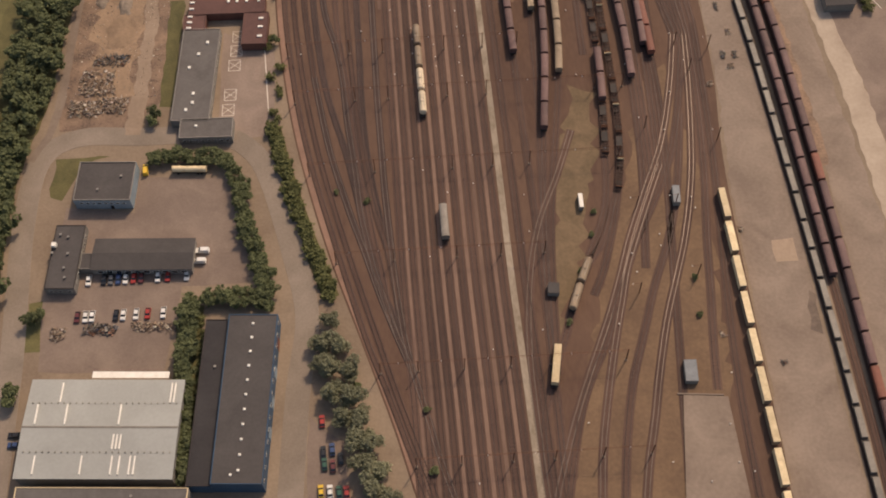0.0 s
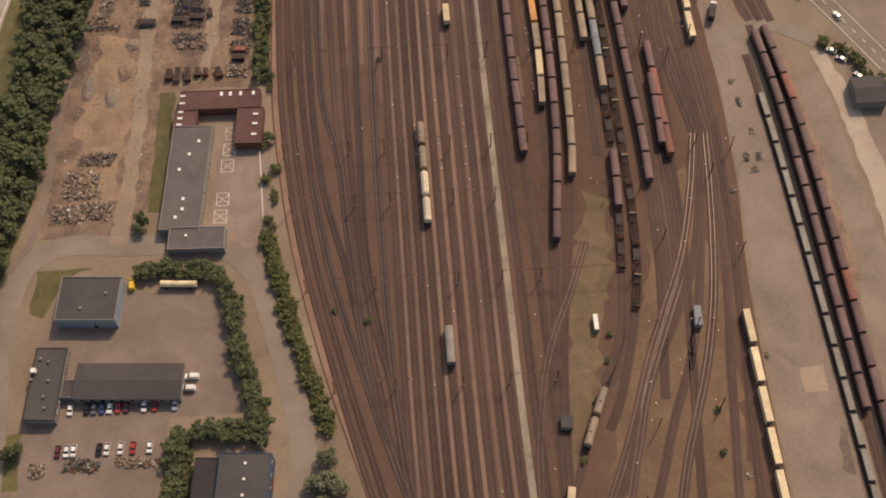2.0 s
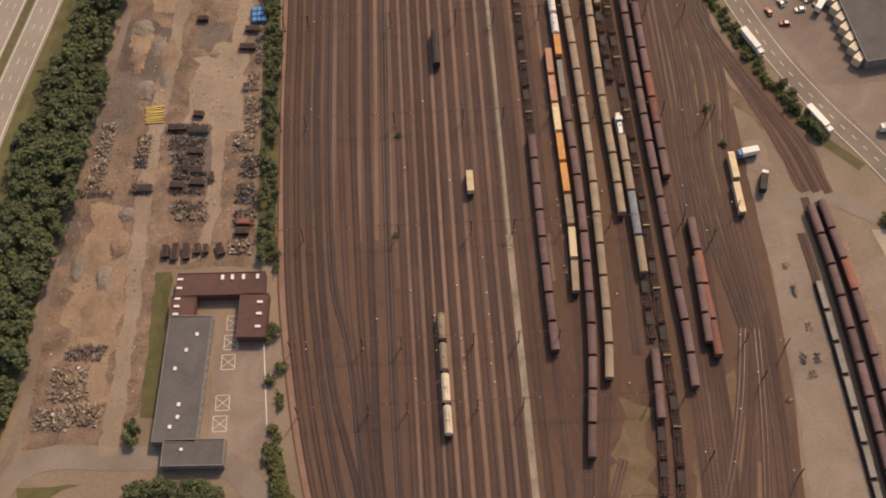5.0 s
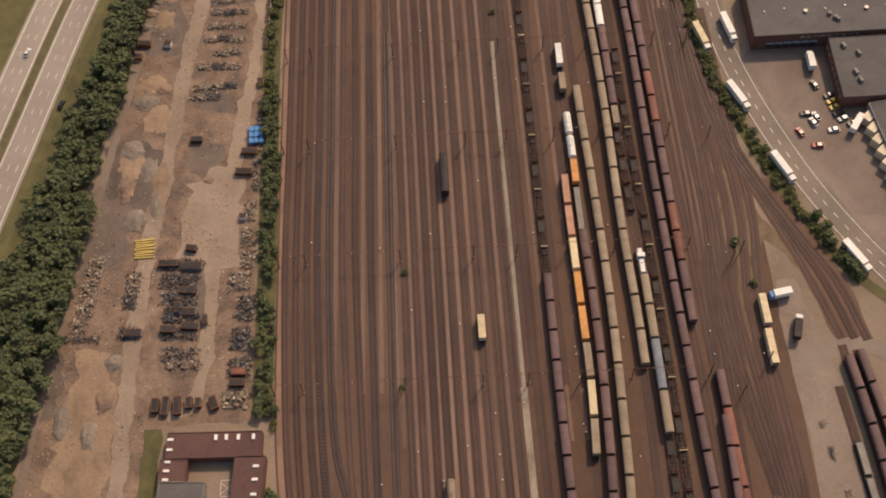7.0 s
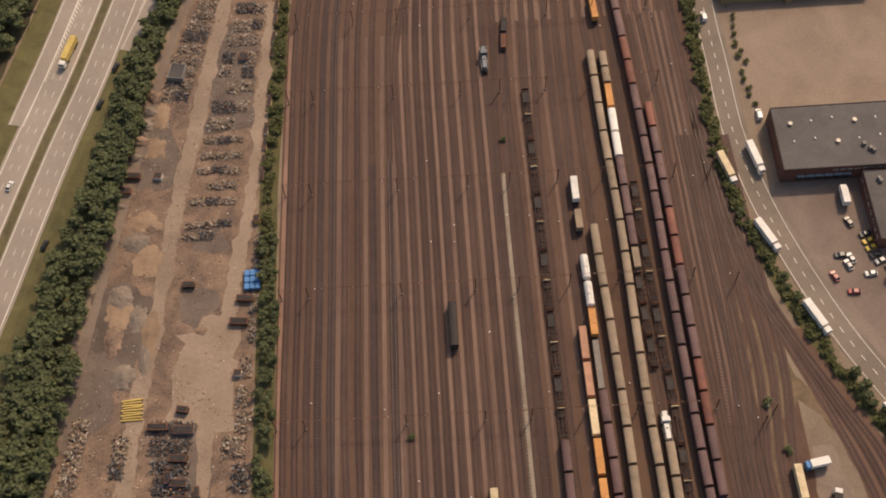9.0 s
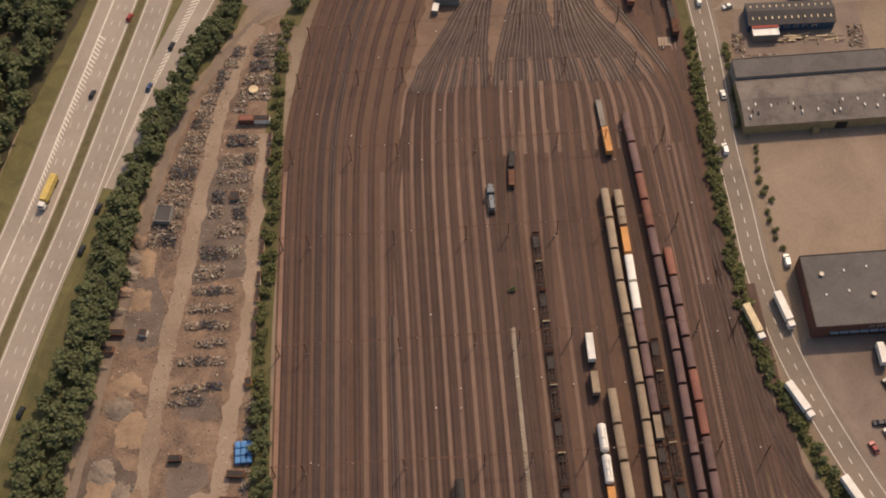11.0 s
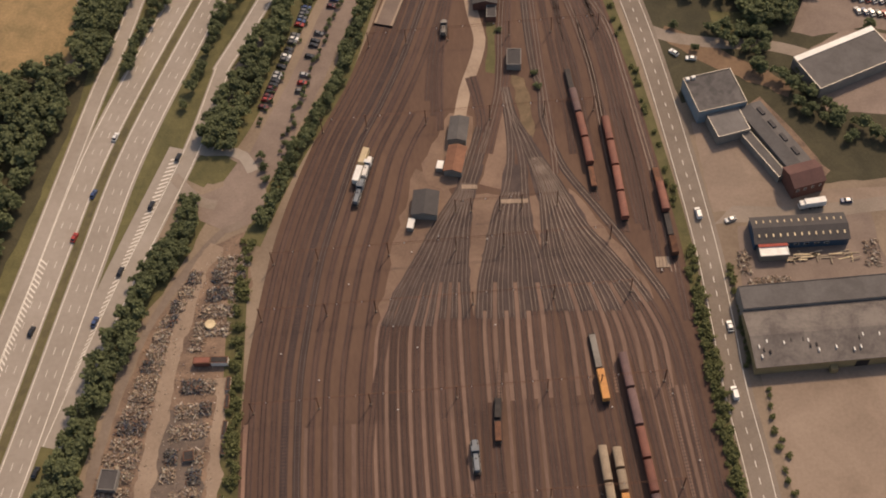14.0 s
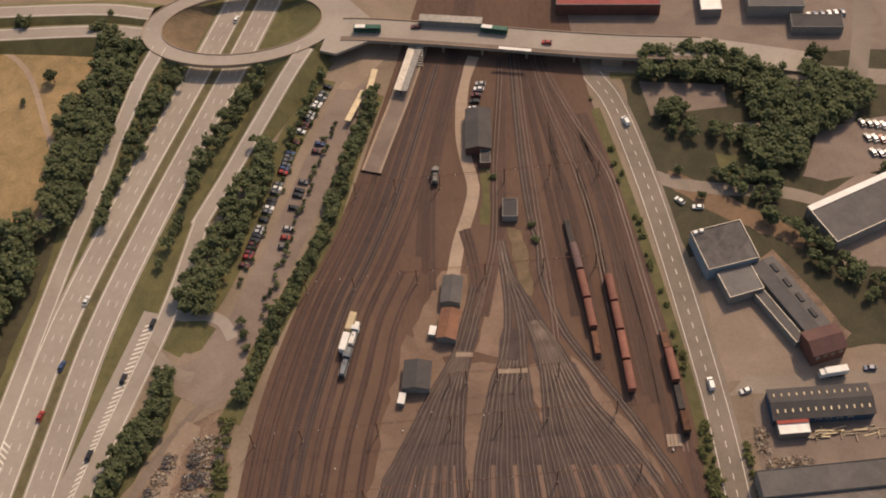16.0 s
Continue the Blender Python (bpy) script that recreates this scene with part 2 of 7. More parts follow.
def patch(name, corners, z, material, label, category="ground", seed=0, rough_edge=0.6):
    """A flat piece of ground with slightly uneven edges."""
    rnd = random.Random(seed)
    pts = []
    for i, p in enumerate(corners):
        q = corners[(i + 1) % len(corners)]
        n = max(1, int(math.dist(p, q) / 4))
        for k in range(n):
            t = k / n
            pts.append((p[0] + (q[0] - p[0]) * t + rnd.uniform(-1, 1) * rough_edge, p[1] + (q[1] - p[1]) * t + rnd.uniform(-1, 1) * rough_edge))
    bm = bmesh.new()
    top = [bm.verts.new((x, y, z)) for x, y in pts]
    bm.faces.new(top)
    bm.normal_update()
    bmesh.ops.triangulate(bm, faces=bm.faces[:], ngon_method="EAR_CLIP")
    bm.normal_update()
    bmesh.ops.reverse_faces(bm, faces=[f for f in bm.faces if f.normal.z < 0])
    ob = mesh_ob(name, bm, material)
    return tagged(ob, label, category, kind="structure")


def thing(name, label, category, m=Matrix(), group="", kind=""):
    ob = new(name)
    ob.empty_display_size = 0.5
    ob.matrix_basis = m
    return tagged(ob, label, category, group, kind)


# ---------------------------------------------------------------- ground
_bm = bmesh.new()
bmesh.ops.create_grid(_bm, x_segments=2, y_segments=2, size=2500, matrix=Matrix.Translation((20, 500, 0)))
tagged(mesh_ob("ground", _bm, M_EARTH), "dry brown bare earth around the railway yard", "ground", kind="structure")

WEST = [(27, 90), (18.0, 119.4), (11.4, 143.7), (0.6, 178), (-11.3, 215.7), (-22.1, 259.4), (-28.2, 295.8), (-32.5, 338), (-33.8, 400), (-34.6, 480), (-34.5, 573),
        (-30.3, 615.7), (-22, 657), (-8, 698), (6.8, 731), (16.7, 759), (30.6, 805), (44, 850), (58, 900)]
EAST = [(139, 90), (139, 230), (142.5, 285), (143, 330), (141.5, 380), (140, 420), (133, 470), (127, 520), (129, 600), (127, 680), (121, 740), (114, 790), (112, 850), (112, 900)]
W, E = spline(WEST, 5), spline(EAST, 5)
_ys = np.arange(92, 898, 4.0)
_wx, _ex = np.interp(_ys, W[:, 1], W[:, 0]), np.interp(_ys, E[:, 1], E[:, 0])
_v, _f = [], []
for _i, _y in enumerate(_ys):
    _v += [(_wx[_i] - 0.6, _y, 0.01), (_wx[_i], _y, 0.06), (_ex[_i], _y, 0.06), (_ex[_i] + 0.6, _y, 0.01)]
    if _i:
        _f += [(4 * _i - 4 + j, 4 * _i - 3 + j, 4 * _i + 1 + j, 4 * _i + j) for j in range(3)]
tagged(raw("yard_ground", _v, _f, M_YARD), "brown cinder and gravel bed of the marshalling yard", "ground", kind="structure")

# ---------------------------------------------------------------- tracks
TRACK_COUNT = [0]


def track(pts, dark=False, bright=False, bed=2.9, sleepers=True):
    c = spline(pts, 4.0)
    TRACK_COUNT[0] += 1
    z0 = 0.10 + 0.006 * (TRACK_COUNT[0] % 9)
    t = thing("railway_track", "rusty steel rails on a brown stone ballast bed", "railway track", group="tracks of the yard", kind="structure")
    h = bed / 2
    bed_prof = [(-h - 0.25, 0.06), (-h, z0), (h, z0), (h + 0.25, 0.06)]
    cut = int(np.argmax(c[:, 1] > 606)) if c[0, 1] < 560 and c[-1, 1] > 620 else 0     # where a siding enters its ladder
    cut = cut if c[cut, 0] > 12 else 0
    if cut:
        sweep("ballast_bed", c[cut:], bed_prof, M_LADDER, t)
    sweep("ballast_bed", c[:cut + 1] if cut else c, bed_prof, M_BALLAST_DARK if dark else M_BALLAST, t)
    for s in (-0.75, 0.75):
        prof = [(s - 0.11, z0), (s - 0.09, z0 + 0.17), (s + 0.09, z0 + 0.17), (s + 0.11, z0)]
        if cut:
            sweep("rail", c[:cut + 1], prof, M_RAIL_BRIGHT if bright else M_RAIL, t)
        sweep("rail", c[cut:], prof, M_RAIL_BRIGHT if bright or cut else M_RAIL, t)
    if sleepers:
        d = np.r_[0, np.cumsum(np.linalg.norm(np.diff(c, axis=0), axis=1))]
        n = normals(c)
        ss = np.arange(0.3, d[-1], 1.3)
        px, py = np.interp(ss, d, c[:, 0]), np.interp(ss, d, c[:, 1])
        nx, ny = np.interp(ss, d, n[:, 0]), np.interp(ss, d, n[:, 1])
        v, f = [], []
        for i in range(len(ss)):
            k = len(v)
            ax, ay = nx[i] * 1.25, ny[i] * 1.25
            bx, by = -ny[i] * 0.14, nx[i] * 0.14
            v += [(px[i] + u * ax + w * bx, py[i] + u * ay + w * by, z0 + 0.04) for u, w in ((-1, -1), (1, -1), (1, 1), (-1, 1))]
            f.append((k, k + 1, k + 2, k + 3))
        raw("sleepers", v, f, M_SLEEPER, t, "stuff")
    return c


SHIFT = ((90, 150, 180, 214, 250, 300, 350, 425, 500, 540, 600), (9.0, 7.0, 5.6, 4.6, 3.8, 2.5, 1.3, 0, -1.2, -2.0, -2.6))


def lean(x, y):
    return x + float(np.interp(y, *SHIFT))

YS = (90, 150, 200, 250, 300, 350, 425, 500, 560)
# western running lines: they follow the yard's western edge round the curve
SOUTH = {
    0: [(24, 110), (19.2, 125.4), (9.5, 156.1), (2.2, 177.9), (-8.1, 215.9), (-18.7, 258.9), (-24.9, 295.8), (-29.2, 338)],
    1: [(26.7, 109.9), (22, 125.3), (12.4, 155.9), (6.2, 177.7), (-4.3, 215.6), (-14.8, 258.9), (-21, 295.8), (-25.4, 337.7)],
    2: [(33.8, 105.8), (30, 119.1), (26.4, 130.8), (23.6, 142.9), (20, 157.5), (16.7, 168.3), (13.5, 177.2), (7.4, 195.6), (1.9, 214.8), (-2.7, 229.8), (-8.9, 253.2), (-12.2, 269.5), (-16.5, 295.8), (-20.9, 337.4)],
    3: [(16.7, 168.3), (11.8, 186.2), (6.8, 202.6), (3.4, 217.1), (-0.5, 239.7), (-4.1, 258.1), (-8.4, 274.7), (-12.8, 295.9), (-17.1, 337.2)],
    4: [(13.5, 177.2), (9, 193.2), (5.2, 207.4), (3, 219.5), (0.9, 232), (-0.7, 250), (-3.5, 274.3), (-5.1, 294.2), (-7.9, 312), (-13, 336.9)],
    5: [(10.8, 185.2), (8.3, 204.8), (5.5, 219.4), (2.8, 239.5), (-0.1, 260.6), (-2.5, 282.6), (-5.7, 308.8), (-8, 336.5)],
    6: [(13.6, 192.9), (10.8, 213), (8.7, 221.6), (5.8, 234.2), (3, 252.4), (0.5, 276.8), (-1.8, 305.6), (-3.5, 336.2)],
    7: [(20, 157.5), (15.5, 177.1), (13.6, 192.9), (11.1, 211.8), (8.2, 227.8), (5.6, 244.4), (3.6, 260.3), (2.4, 282.3), (1.9, 305.4), (1, 335.9)],
    8: [(18.8, 161.8), (15.9, 177.1), (14.2, 190.6), (12.8, 204.6), (11.8, 219), (10.3, 241.5), (9.8, 254.6), (8.7, 281.9), (8.1, 304.9), (7.4, 335.4)],
}
LINES = (-31.5, -27.5, -23.6, -19.8, -15.4, -10.6, -5.9, -0.2, 6.6)
NORTHW = [p for p in WEST if p[1] >= 573]
_nw = spline([(-33.8, 400), (-34.6, 480)] + NORTHW, 12)
_nn = normals(_nw)
for _i, _x in enumerate(LINES):
    _d = _x + 34.4
    _pts = list(SOUTH[_i]) + [(_x, 400), (_x - 0.1, 450)]
    for _c, _m in zip(_nw[::2], _nn[::2]):
        if _c[1] > 500 and _c[1] < (840 if _i < 7 else 735):
            _pts.append((_c[0] + _m[0] * _d * (0.92 if _c[1] > 690 else 1), _c[1] + _m[1] * _d))
    if _i in (2, 7, 8):     # oil-dark in the south only
        _k = sum(p[1] < (300 if _i == 2 else 530) for p in _pts)
        track(_pts[:_k], dark=True, bright=_i != 7, bed=2.3)
        track(_pts[_k - 1:], bed=2.3)
    else:
        track(_pts, dark=_i in (3, 4), bright=_i == 4, bed=2.3)

# sidings of the yard, between gravel walkways
YARD_X = (11.2, 15.2, 19.4, 23.4, 27.7, 32.4, 37.4, 42.6, 46.8)
# ladder fans at the north end: left and right edges, and where each track lies between them
FANS = {
    "a": ([(14.7, 601.3), (18.6, 613.8), (23.9, 625.5), (30.6, 637.3), (37.1, 649.6), (45.1, 662.1), (48.5, 668.6), (51.6, 678), (54.3, 686.2), (57.3, 696.1)],
          [(45, 598.5), (45.5, 611.3), (45.8, 623.4), (47.1, 635.7), (48.5, 648.5), (51, 661.5), (52.8, 668.1), (56, 677.5), (58.3, 685.8), (61.4, 695.7)], (0, 0.14, 0.25, 0.41, 0.54, 0.70, 0.85, 1), 6),
    "b": ([(49.8, 598.1), (50.8, 610.8), (52.4, 622.8), (55.5, 634.9), (58.8, 647.5), (61.5, 656.4), (64.9, 662.8), (68, 676.3), (69.1, 687.6), (69.2, 700.8), (68.8, 715.9)],
          [(75.4, 595.7), (75.6, 608.5), (74.9, 620.6), (74.2, 633.1), (72, 646.1), (72.3, 655.3), (72.1, 662.1), (72.9, 675.8), (72.2, 687.3), (70.6, 700.6), (69.4, 715.9)], (0, 0.13, 0.30, 0.46, 0.62, 0.79, 1), 6),
    "c": ([(80.4, 595.3), (79.9, 608.1), (78.7, 620.3), (77.4, 632.8), (78.2, 645.5), (78.8, 658.7), (78.1, 666.9), (76, 678.3), (73.6, 690), (71, 700.6), (69.4, 715.9)],
          [(116.8, 591.9), (113.6, 605), (108.4, 617.4), (101.3, 630.5), (93.4, 644), (88, 657.8), (85.1, 666.2), (79.8, 677.9), (75.9, 689.8), (71.5, 700.5), (69.9, 715.8)], (0, 0.11, 0.25, 0.36, 0.49, 0.61, 0.75, 0.88, 1), 7),
}


def fan(key, i):
    """One track of a ladder; only the outer ones go on beyond the throat."""
    left, right, u, throat = FANS[key]
    pts = [(a[0] + (b[0] - a[0]) * u[i], a[1] + (b[1] - a[1]) * u[i]) for a, b in zip(left, right)]
    return pts if i % 6 == 0 else pts[:throat + 1]


YARD_LINES = []
for _i, _x in enumerate(YARD_X):
    _e = [(lean(_x, y), y) for y in YS]
    _n = fan("a", max(0, _i - 1))
    YARD_LINES.append(_e + ([(x - (0 if _i else 4), y) for x, y in _n[:3]]))
    track(_e + (_n if _i else _n[1:4]))
for _key, _i, _x in (("b", 0, 48.6), ("b", 1, 52.4), ("b", 4, 64.6)):
    track([(lean(_x, y) + (2.4 if y > 500 else 0), y) for y in (350, 425, 500, 560)] + fan(_key, _i))
for _key, _w in (("a", 0.8), ("b", 0.8), ("c", 0.9)):
    _l, _r = FANS[_key][0], FANS[_key][1]
    _n = FANS[_key][3]
    patch("greasy_ground", [(x - 1.5, y) for x, y in _l[1:_n + 2]] + [(x + 1.5, y) for x, y in _r[1:_n + 2]][::-1], 0.095, M_LADDER, "dark oil-stained ballast under the ladder tracks", "ground", 80, 1.0)
for _a, _b in zip(YARD_LINES, YARD_LINES[1:]):
    _m = [((u[0] + w[0]) / 2, (u[1] + w[1]) / 2) for u, w in zip(_a, _b)]
    ribbon("gravel_walkway", _m, 1.3, 0.115, M_WALKWAY, "pale gravel walkway between two sidings", "path")
ribbon("gravel_walkway", [(lean(8.9, y), y) for y in (330, 400, 470, 540)] + [(7.5, 590)], 1.3, 0.115, M_WALKWAY, "pale gravel walkway between two sidings", "path")
for _x in (58.8, 64.5, 69.6):
    ribbon("gravel_walkway", [(lean(_x, y), y) for y in (330, 400, 450, 500, 540)] + [(_x - 1, 585)], 1.2, 0.109, M_WALKWAY, "pale gravel walkway between two sidings", "path")
for _o in (3.9, 8.0, 12.2, 16.2, 20.2):
    ribbon("gravel_walkway", [(111.5 - 0.0 + _o * 0.55, 395), (109.6 + _o * 0.62, 450), (108.0 + _o * 0.62, 510), (104.5 + _o * 0.7, 575)], 1.2, 0.109, M_WALKWAY, "pale gravel walkway between two sidings", "path")
for _key, _p in (("b", (0.07, 0.215, 0.38, 0.54, 0.7, 0.9)), ("c", (0.055, 0.18, 0.305, 0.425, 0.55, 0.68, 0.815, 0.94))):
    _l, _r = FANS[_key][0], FANS[_key][1]
    for _i, _u in enumerate(_p):
        _m = [(a[0] + (b[0] - a[0]) * _u, a[1] + (b[1] - a[1]) * _u) for a, b in zip(_l[:4], _r[:4])]
        _m = [(_m[0][0] - 0.4, 574)] + _m
        ribbon("gravel_walkway", _m[:4 if _i % 2 else 3], 1.5, 0.165, M_WALKWAY, "pale gravel walkway between two sidings", "path")
ribbon("pale_walkway", [(lean(50.2, y), y) for y in (90, 120, 150, 200, 250, 300, 350, 425, 500)], 2.3, 0.127, M_CONCRETE_PATH, "pale weathered concrete walkway through the yard", "path")
for _x in (-13.1, -3.2, 3.2, 9.0):
    ribbon("gravel_strip", [(_x, 350), (_x, 430), (_x, 520), (_x + 0.6, 570)], 1.5, 0.103, M_WALKWAY, "pale gravel strip beside a running line", "path")

ribbon("gravel_shoulder", WEST[:11], 2.6, 0.09, M_SHOULDER, "pinkish gravel shoulder along the running lines", "path", off=1.4)
patch("yard_branch", [(137.5, 428.8), (145.3, 409), (152.3, 390), (158.8, 363.8), (161.9, 357.6), (173, 359.1), (167.8, 383.5), (157.7, 408.2), (147.1, 428.2)], 0.082, M_YARD, "brown cinder bed of the curving branch tracks", "ground", 91, 0.8)
patch("tan_ground", [(66, 95), (100, 95), (127, 150), (131, 232), (124, 292), (112, 284), (100, 236), (86, 190), (74, 150)], 0.07, M_TANSOIL, "tan sandy soil among the throat tracks", "ground", 90, 2.0)
# sidings under the trains
R3 = [(lean(57.8, 90), 90), (66.5, 200), (65.2, 260), (64.3, 301.6), (63.2, 345), (62.5, 395), (61.5, 455), (60.5, 512), (60.0, 545)] + fan("b", 3)
R3b = [(lean(55.0, y), y) for y in YS] + fan("b", 2)
R4 = [(66.5, 125), (67, 170), (69.5, 230), (72.0, 280), (73.3, 322), (74.0, 350), (73.2, 385), (72.3, 420), (72, 450), (71, 500), (70.5, 560)] + fan("b", 5)
R5 = [(66, 150), (68.5, 215), (73.3, 266), (76.9, 303), (78.2, 340), (78.0, 375), (76.6, 410), (76, 440), (75, 480), (74.5, 560)] + fan("b", 6)
R6 = [(68, 160), (71, 215), (77.5, 262), (82.4, 300), (83.6, 345), (83.6, 385), (82.0, 433), (80.2, 475), (79.5, 540)] + fan("c", 0)
R7 = [(92.5, 300), (93, 350), (92.4, 377), (91, 411), (90, 470), (88, 515), (86.8, 555)] + fan("c", 1)
R8 = [(84, 206), (91.2, 223), (94.5, 240), (97.6, 285), (98, 325), (97.5, 355), (96.4, 395), (94.2, 450), (92.7, 505), (91.6, 552)] + fan("c", 2)
R9 = [(84, 190), (89.5, 202.5), (96, 225), (100.5, 247), (102.3, 277), (102, 315), (101.3, 357), (100.3, 400), (98.3, 450), (97, 500), (96, 560)] + fan("c", 3)
R10 = [(104, 200), (109, 250), (110, 300), (108.8, 330), (107.4, 365), (106, 400), (104.6, 445), (103.4, 500), (101, 550)] + fan("c", 4)
R11 = [(112, 240), (113, 300), (112.4, 340), (111.3, 370), (109.9, 415), (108.8, 460), (107, 514), (105, 560)] + fan("c", 5)
R12 = [(115, 240), (117, 300), (117, 340), (115, 400), (113, 450), (111.5, 520), (109, 570)] + fan("c", 6)
R13 = [(107, 120), (114, 200), (119, 260), (119.5, 300), (118.3, 330), (117.5, 360), (118, 420), (116.5, 480), (115.5, 530), (113.5, 575)] + fan("c", 7)
for _r in (R3, R3b, R4, R5, R6, R7, R8, R9, R10, R11, R12, R13):
    track(_r)
track([(120.5, 300), (121.5, 350), (122, 420), (120.5, 480), (119.5, 530), (118.0, 575)] + fan("c", 8))
track([(126, 330), (126, 420), (124.5, 480), (123.6, 540)] + [(121.9, 581.4), (120.9, 595), (118.4, 609.3), (113.2, 621.9), (106.2, 637.6), (97.8, 654.1), (89, 671.4), (85.2, 685.9), (83.3, 699.3), (84.1, 712.7), (82.4, 724.6), (82, 750.7), (83, 781.6), (84.1, 804.7), (84.8, 820.2)])
# eastern throat
track([(83.5, 263), (75.9, 242.4), (67.5, 222.7), (62.7, 203.7), (60, 183.2), (59, 163.6), (59.4, 140.7), (60.3, 117.3), (61.5, 102.3)], bright=True)
track([(98.1, 235.8), (90.7, 213.9), (83.1, 202.4), (76.2, 186.7), (71.8, 173.6), (67.7, 163), (64.2, 152.7), (61.3, 140.6), (60.7, 124.9)])
track([(130.1, 308.4), (125, 282.4), (117.6, 255.4), (107.9, 232.6), (99.9, 213.3), (93.4, 194.8), (87.4, 179.3), (79.1, 160.2), (72.5, 144), (67, 128.4), (62.8, 115.2), (59.9, 104.3)], bright=True)
track([(132.7, 302.2), (127.1, 273.9), (120.7, 249.9), (111.7, 229.8), (101.7, 210.8), (94.1, 192.4), (86.6, 172.7), (77.4, 154), (72.2, 138), (67.2, 116.9)])
track([(115.7, 244.9), (105.1, 220.3), (97.7, 201.5), (93.2, 185.6), (89.5, 172.5), (84.3, 151.5), (80.1, 131.5), (77.6, 112.5)], bright=True)
track([(134.7, 308.1), (132.4, 281.9), (129.1, 254.6), (125.6, 234), (120, 212), (113.6, 193.5), (108.2, 178), (102.9, 158.8), (99, 142.4), (94.8, 126.7), (90.9, 108)], bright=True)
track([(126.9, 268.3), (120.5, 234.3), (114.2, 212.4), (106.5, 193.9), (99.6, 174.1), (93.1, 155.1), (88.2, 133), (85, 112)])
track([(135.9, 308), (134.6, 276.1), (131.9, 241.3), (128, 211.5), (125.5, 188.1), (122.9, 166.1), (121.7, 151.3)])
track([(139.1, 313.8), (137.7, 275.9), (135.8, 241), (133.3, 211.1), (130.7, 178.8), (129.2, 148.8), (128.9, 118.9), (129, 98.4)])
track([(130.1, 308.4), (120.1, 372.7), (120.9, 393.3), (122.1, 417.7), (119.5, 462.7), (117.1, 512.7)])
track([(132.7, 302.2), (124, 372.4), (124.9, 393), (126.2, 417.5), (123.6, 462.5), (121.2, 512.5)])
track([(134.7, 308.1), (128.2, 372.2), (129.1, 392.8), (130.5, 417.3), (127.9, 462.3), (125.5, 512.3)])
track([(135.9, 308), (132.3, 372), (133.3, 392.6), (134.9, 417), (132.3, 462), (129.9, 512)])
track([(139.1, 313.8), (136.4, 371.8), (137.5, 392.3), (139.2, 416.7), (136.6, 461.7), (134.2, 511.7)])
# lines under the hoppers on the east side
R14 = [(171, 90), (170.6, 150), (169.6, 191), (168.4, 231), (166.8, 282), (164.6, 325), (161, 360)]
R15 = [(175.5, 90), (175.3, 146), (174.8, 190), (174.1, 228), (172.4, 282), (170.2, 321), (166.4, 352), (165.6, 358)]
R16 = [(167, 90), (166.7, 120), (166.2, 154), (165.1, 189), (163.4, 235), (161, 290), (158.8, 325), (157, 345)]
for _r in (R14, R15, R16):
    track(_r)
track([(161.7, 362.3), (155.8, 384.2), (149.1, 404.4), (140.2, 428.6)] + [(132, 450), (127, 480), (123, 530)])
track([(166, 362.1), (160.2, 384), (152, 404.2), (142.1, 428.5)] + [(134, 450), (128.5, 482), (124.5, 535)])
track([(170.2, 361.3), (164.6, 383.7), (154.7, 404.1), (143.5, 428.4)] + [(136, 450), (130, 484), (126, 540)])
ribbon("yard_crossing", [(146, 352), (158, 359), (172, 359), (186, 350)], 6.5, 0.09, M_ASPHALT, "worn asphalt crossing at the end of the hopper sidings", "road", rag=0.4)
# north of the throat
track([(85.2, 669.7), (85.7, 694.6), (85.3, 721.5), (85.4, 750.3), (85.6, 781.3), (86.3, 804.4), (86.8, 820)], bright=True)
track([(93.2, 678.6), (93.3, 699), (91.9, 720.7), (90.4, 749.6), (89.1, 780.8), (88.7, 804.1), (88.7, 819.7)])
track([(100.5, 675.3), (99.7, 698.2), (99.5, 719.8), (96.8, 748.9), (93.3, 780.3), (91.8, 803.7), (91.2, 819.4)])
track([(109, 657.6), (106.9, 669.7), (106.3, 692.3), (106, 719), (103.1, 748.1), (97.3, 779.8), (94.2, 803.4), (93.2, 819.1)], bright=True)
track([(113.5, 643.3), (112.5, 666.7), (112.1, 691.6), (111.5, 718.4), (108.5, 747.4), (100.4, 779.4), (96.2, 803.1), (94.9, 818.9)])
track([(118.2, 621), (118.4, 642.8), (118.2, 666), (116.7, 691.1), (115.8, 717.8), (112.5, 746.9), (103.2, 779), (97.8, 802.9), (96.1, 818.7)])
track([(122.9, 620.5), (123.3, 642.2), (122.6, 665.5), (120.9, 690.6), (119, 717.5), (115.9, 746.5), (105.5, 778.7), (99.1, 802.7), (97.1, 818.6)], bright=True)
track([(54.7, 682.9), (59.3, 696.4), (58.5, 711), (56.9, 723.5)])
track([(53, 683.1), (57.6, 696.5), (56.9, 711.1), (55.1, 722.8)])
track([(57.4, 682.6), (62.6, 699.9), (66.4, 714.1), (68.6, 729.1), (70.9, 752.1), (74.3, 776.3), (77.6, 798.8), (79.8, 815.6)], bright=True)
track([(60.1, 682.3), (64.8, 699.6), (68.8, 713.8), (71.7, 728.7), (73.9, 751.7), (76.6, 776), (79.5, 798.5), (81.5, 815.4)])
track([(99.3, 655), (98.5, 680), (96.5, 710), (95, 740), (97, 779)])
track([(108.4, 640), (108.2, 670), (107.5, 700), (105, 740), (104, 779)])
track([(124.3, 600), (124.2, 640), (123.3, 668), (121, 700), (116, 745), (111, 778)])
track([(116, 640), (115, 680), (112, 720), (108, 778)])
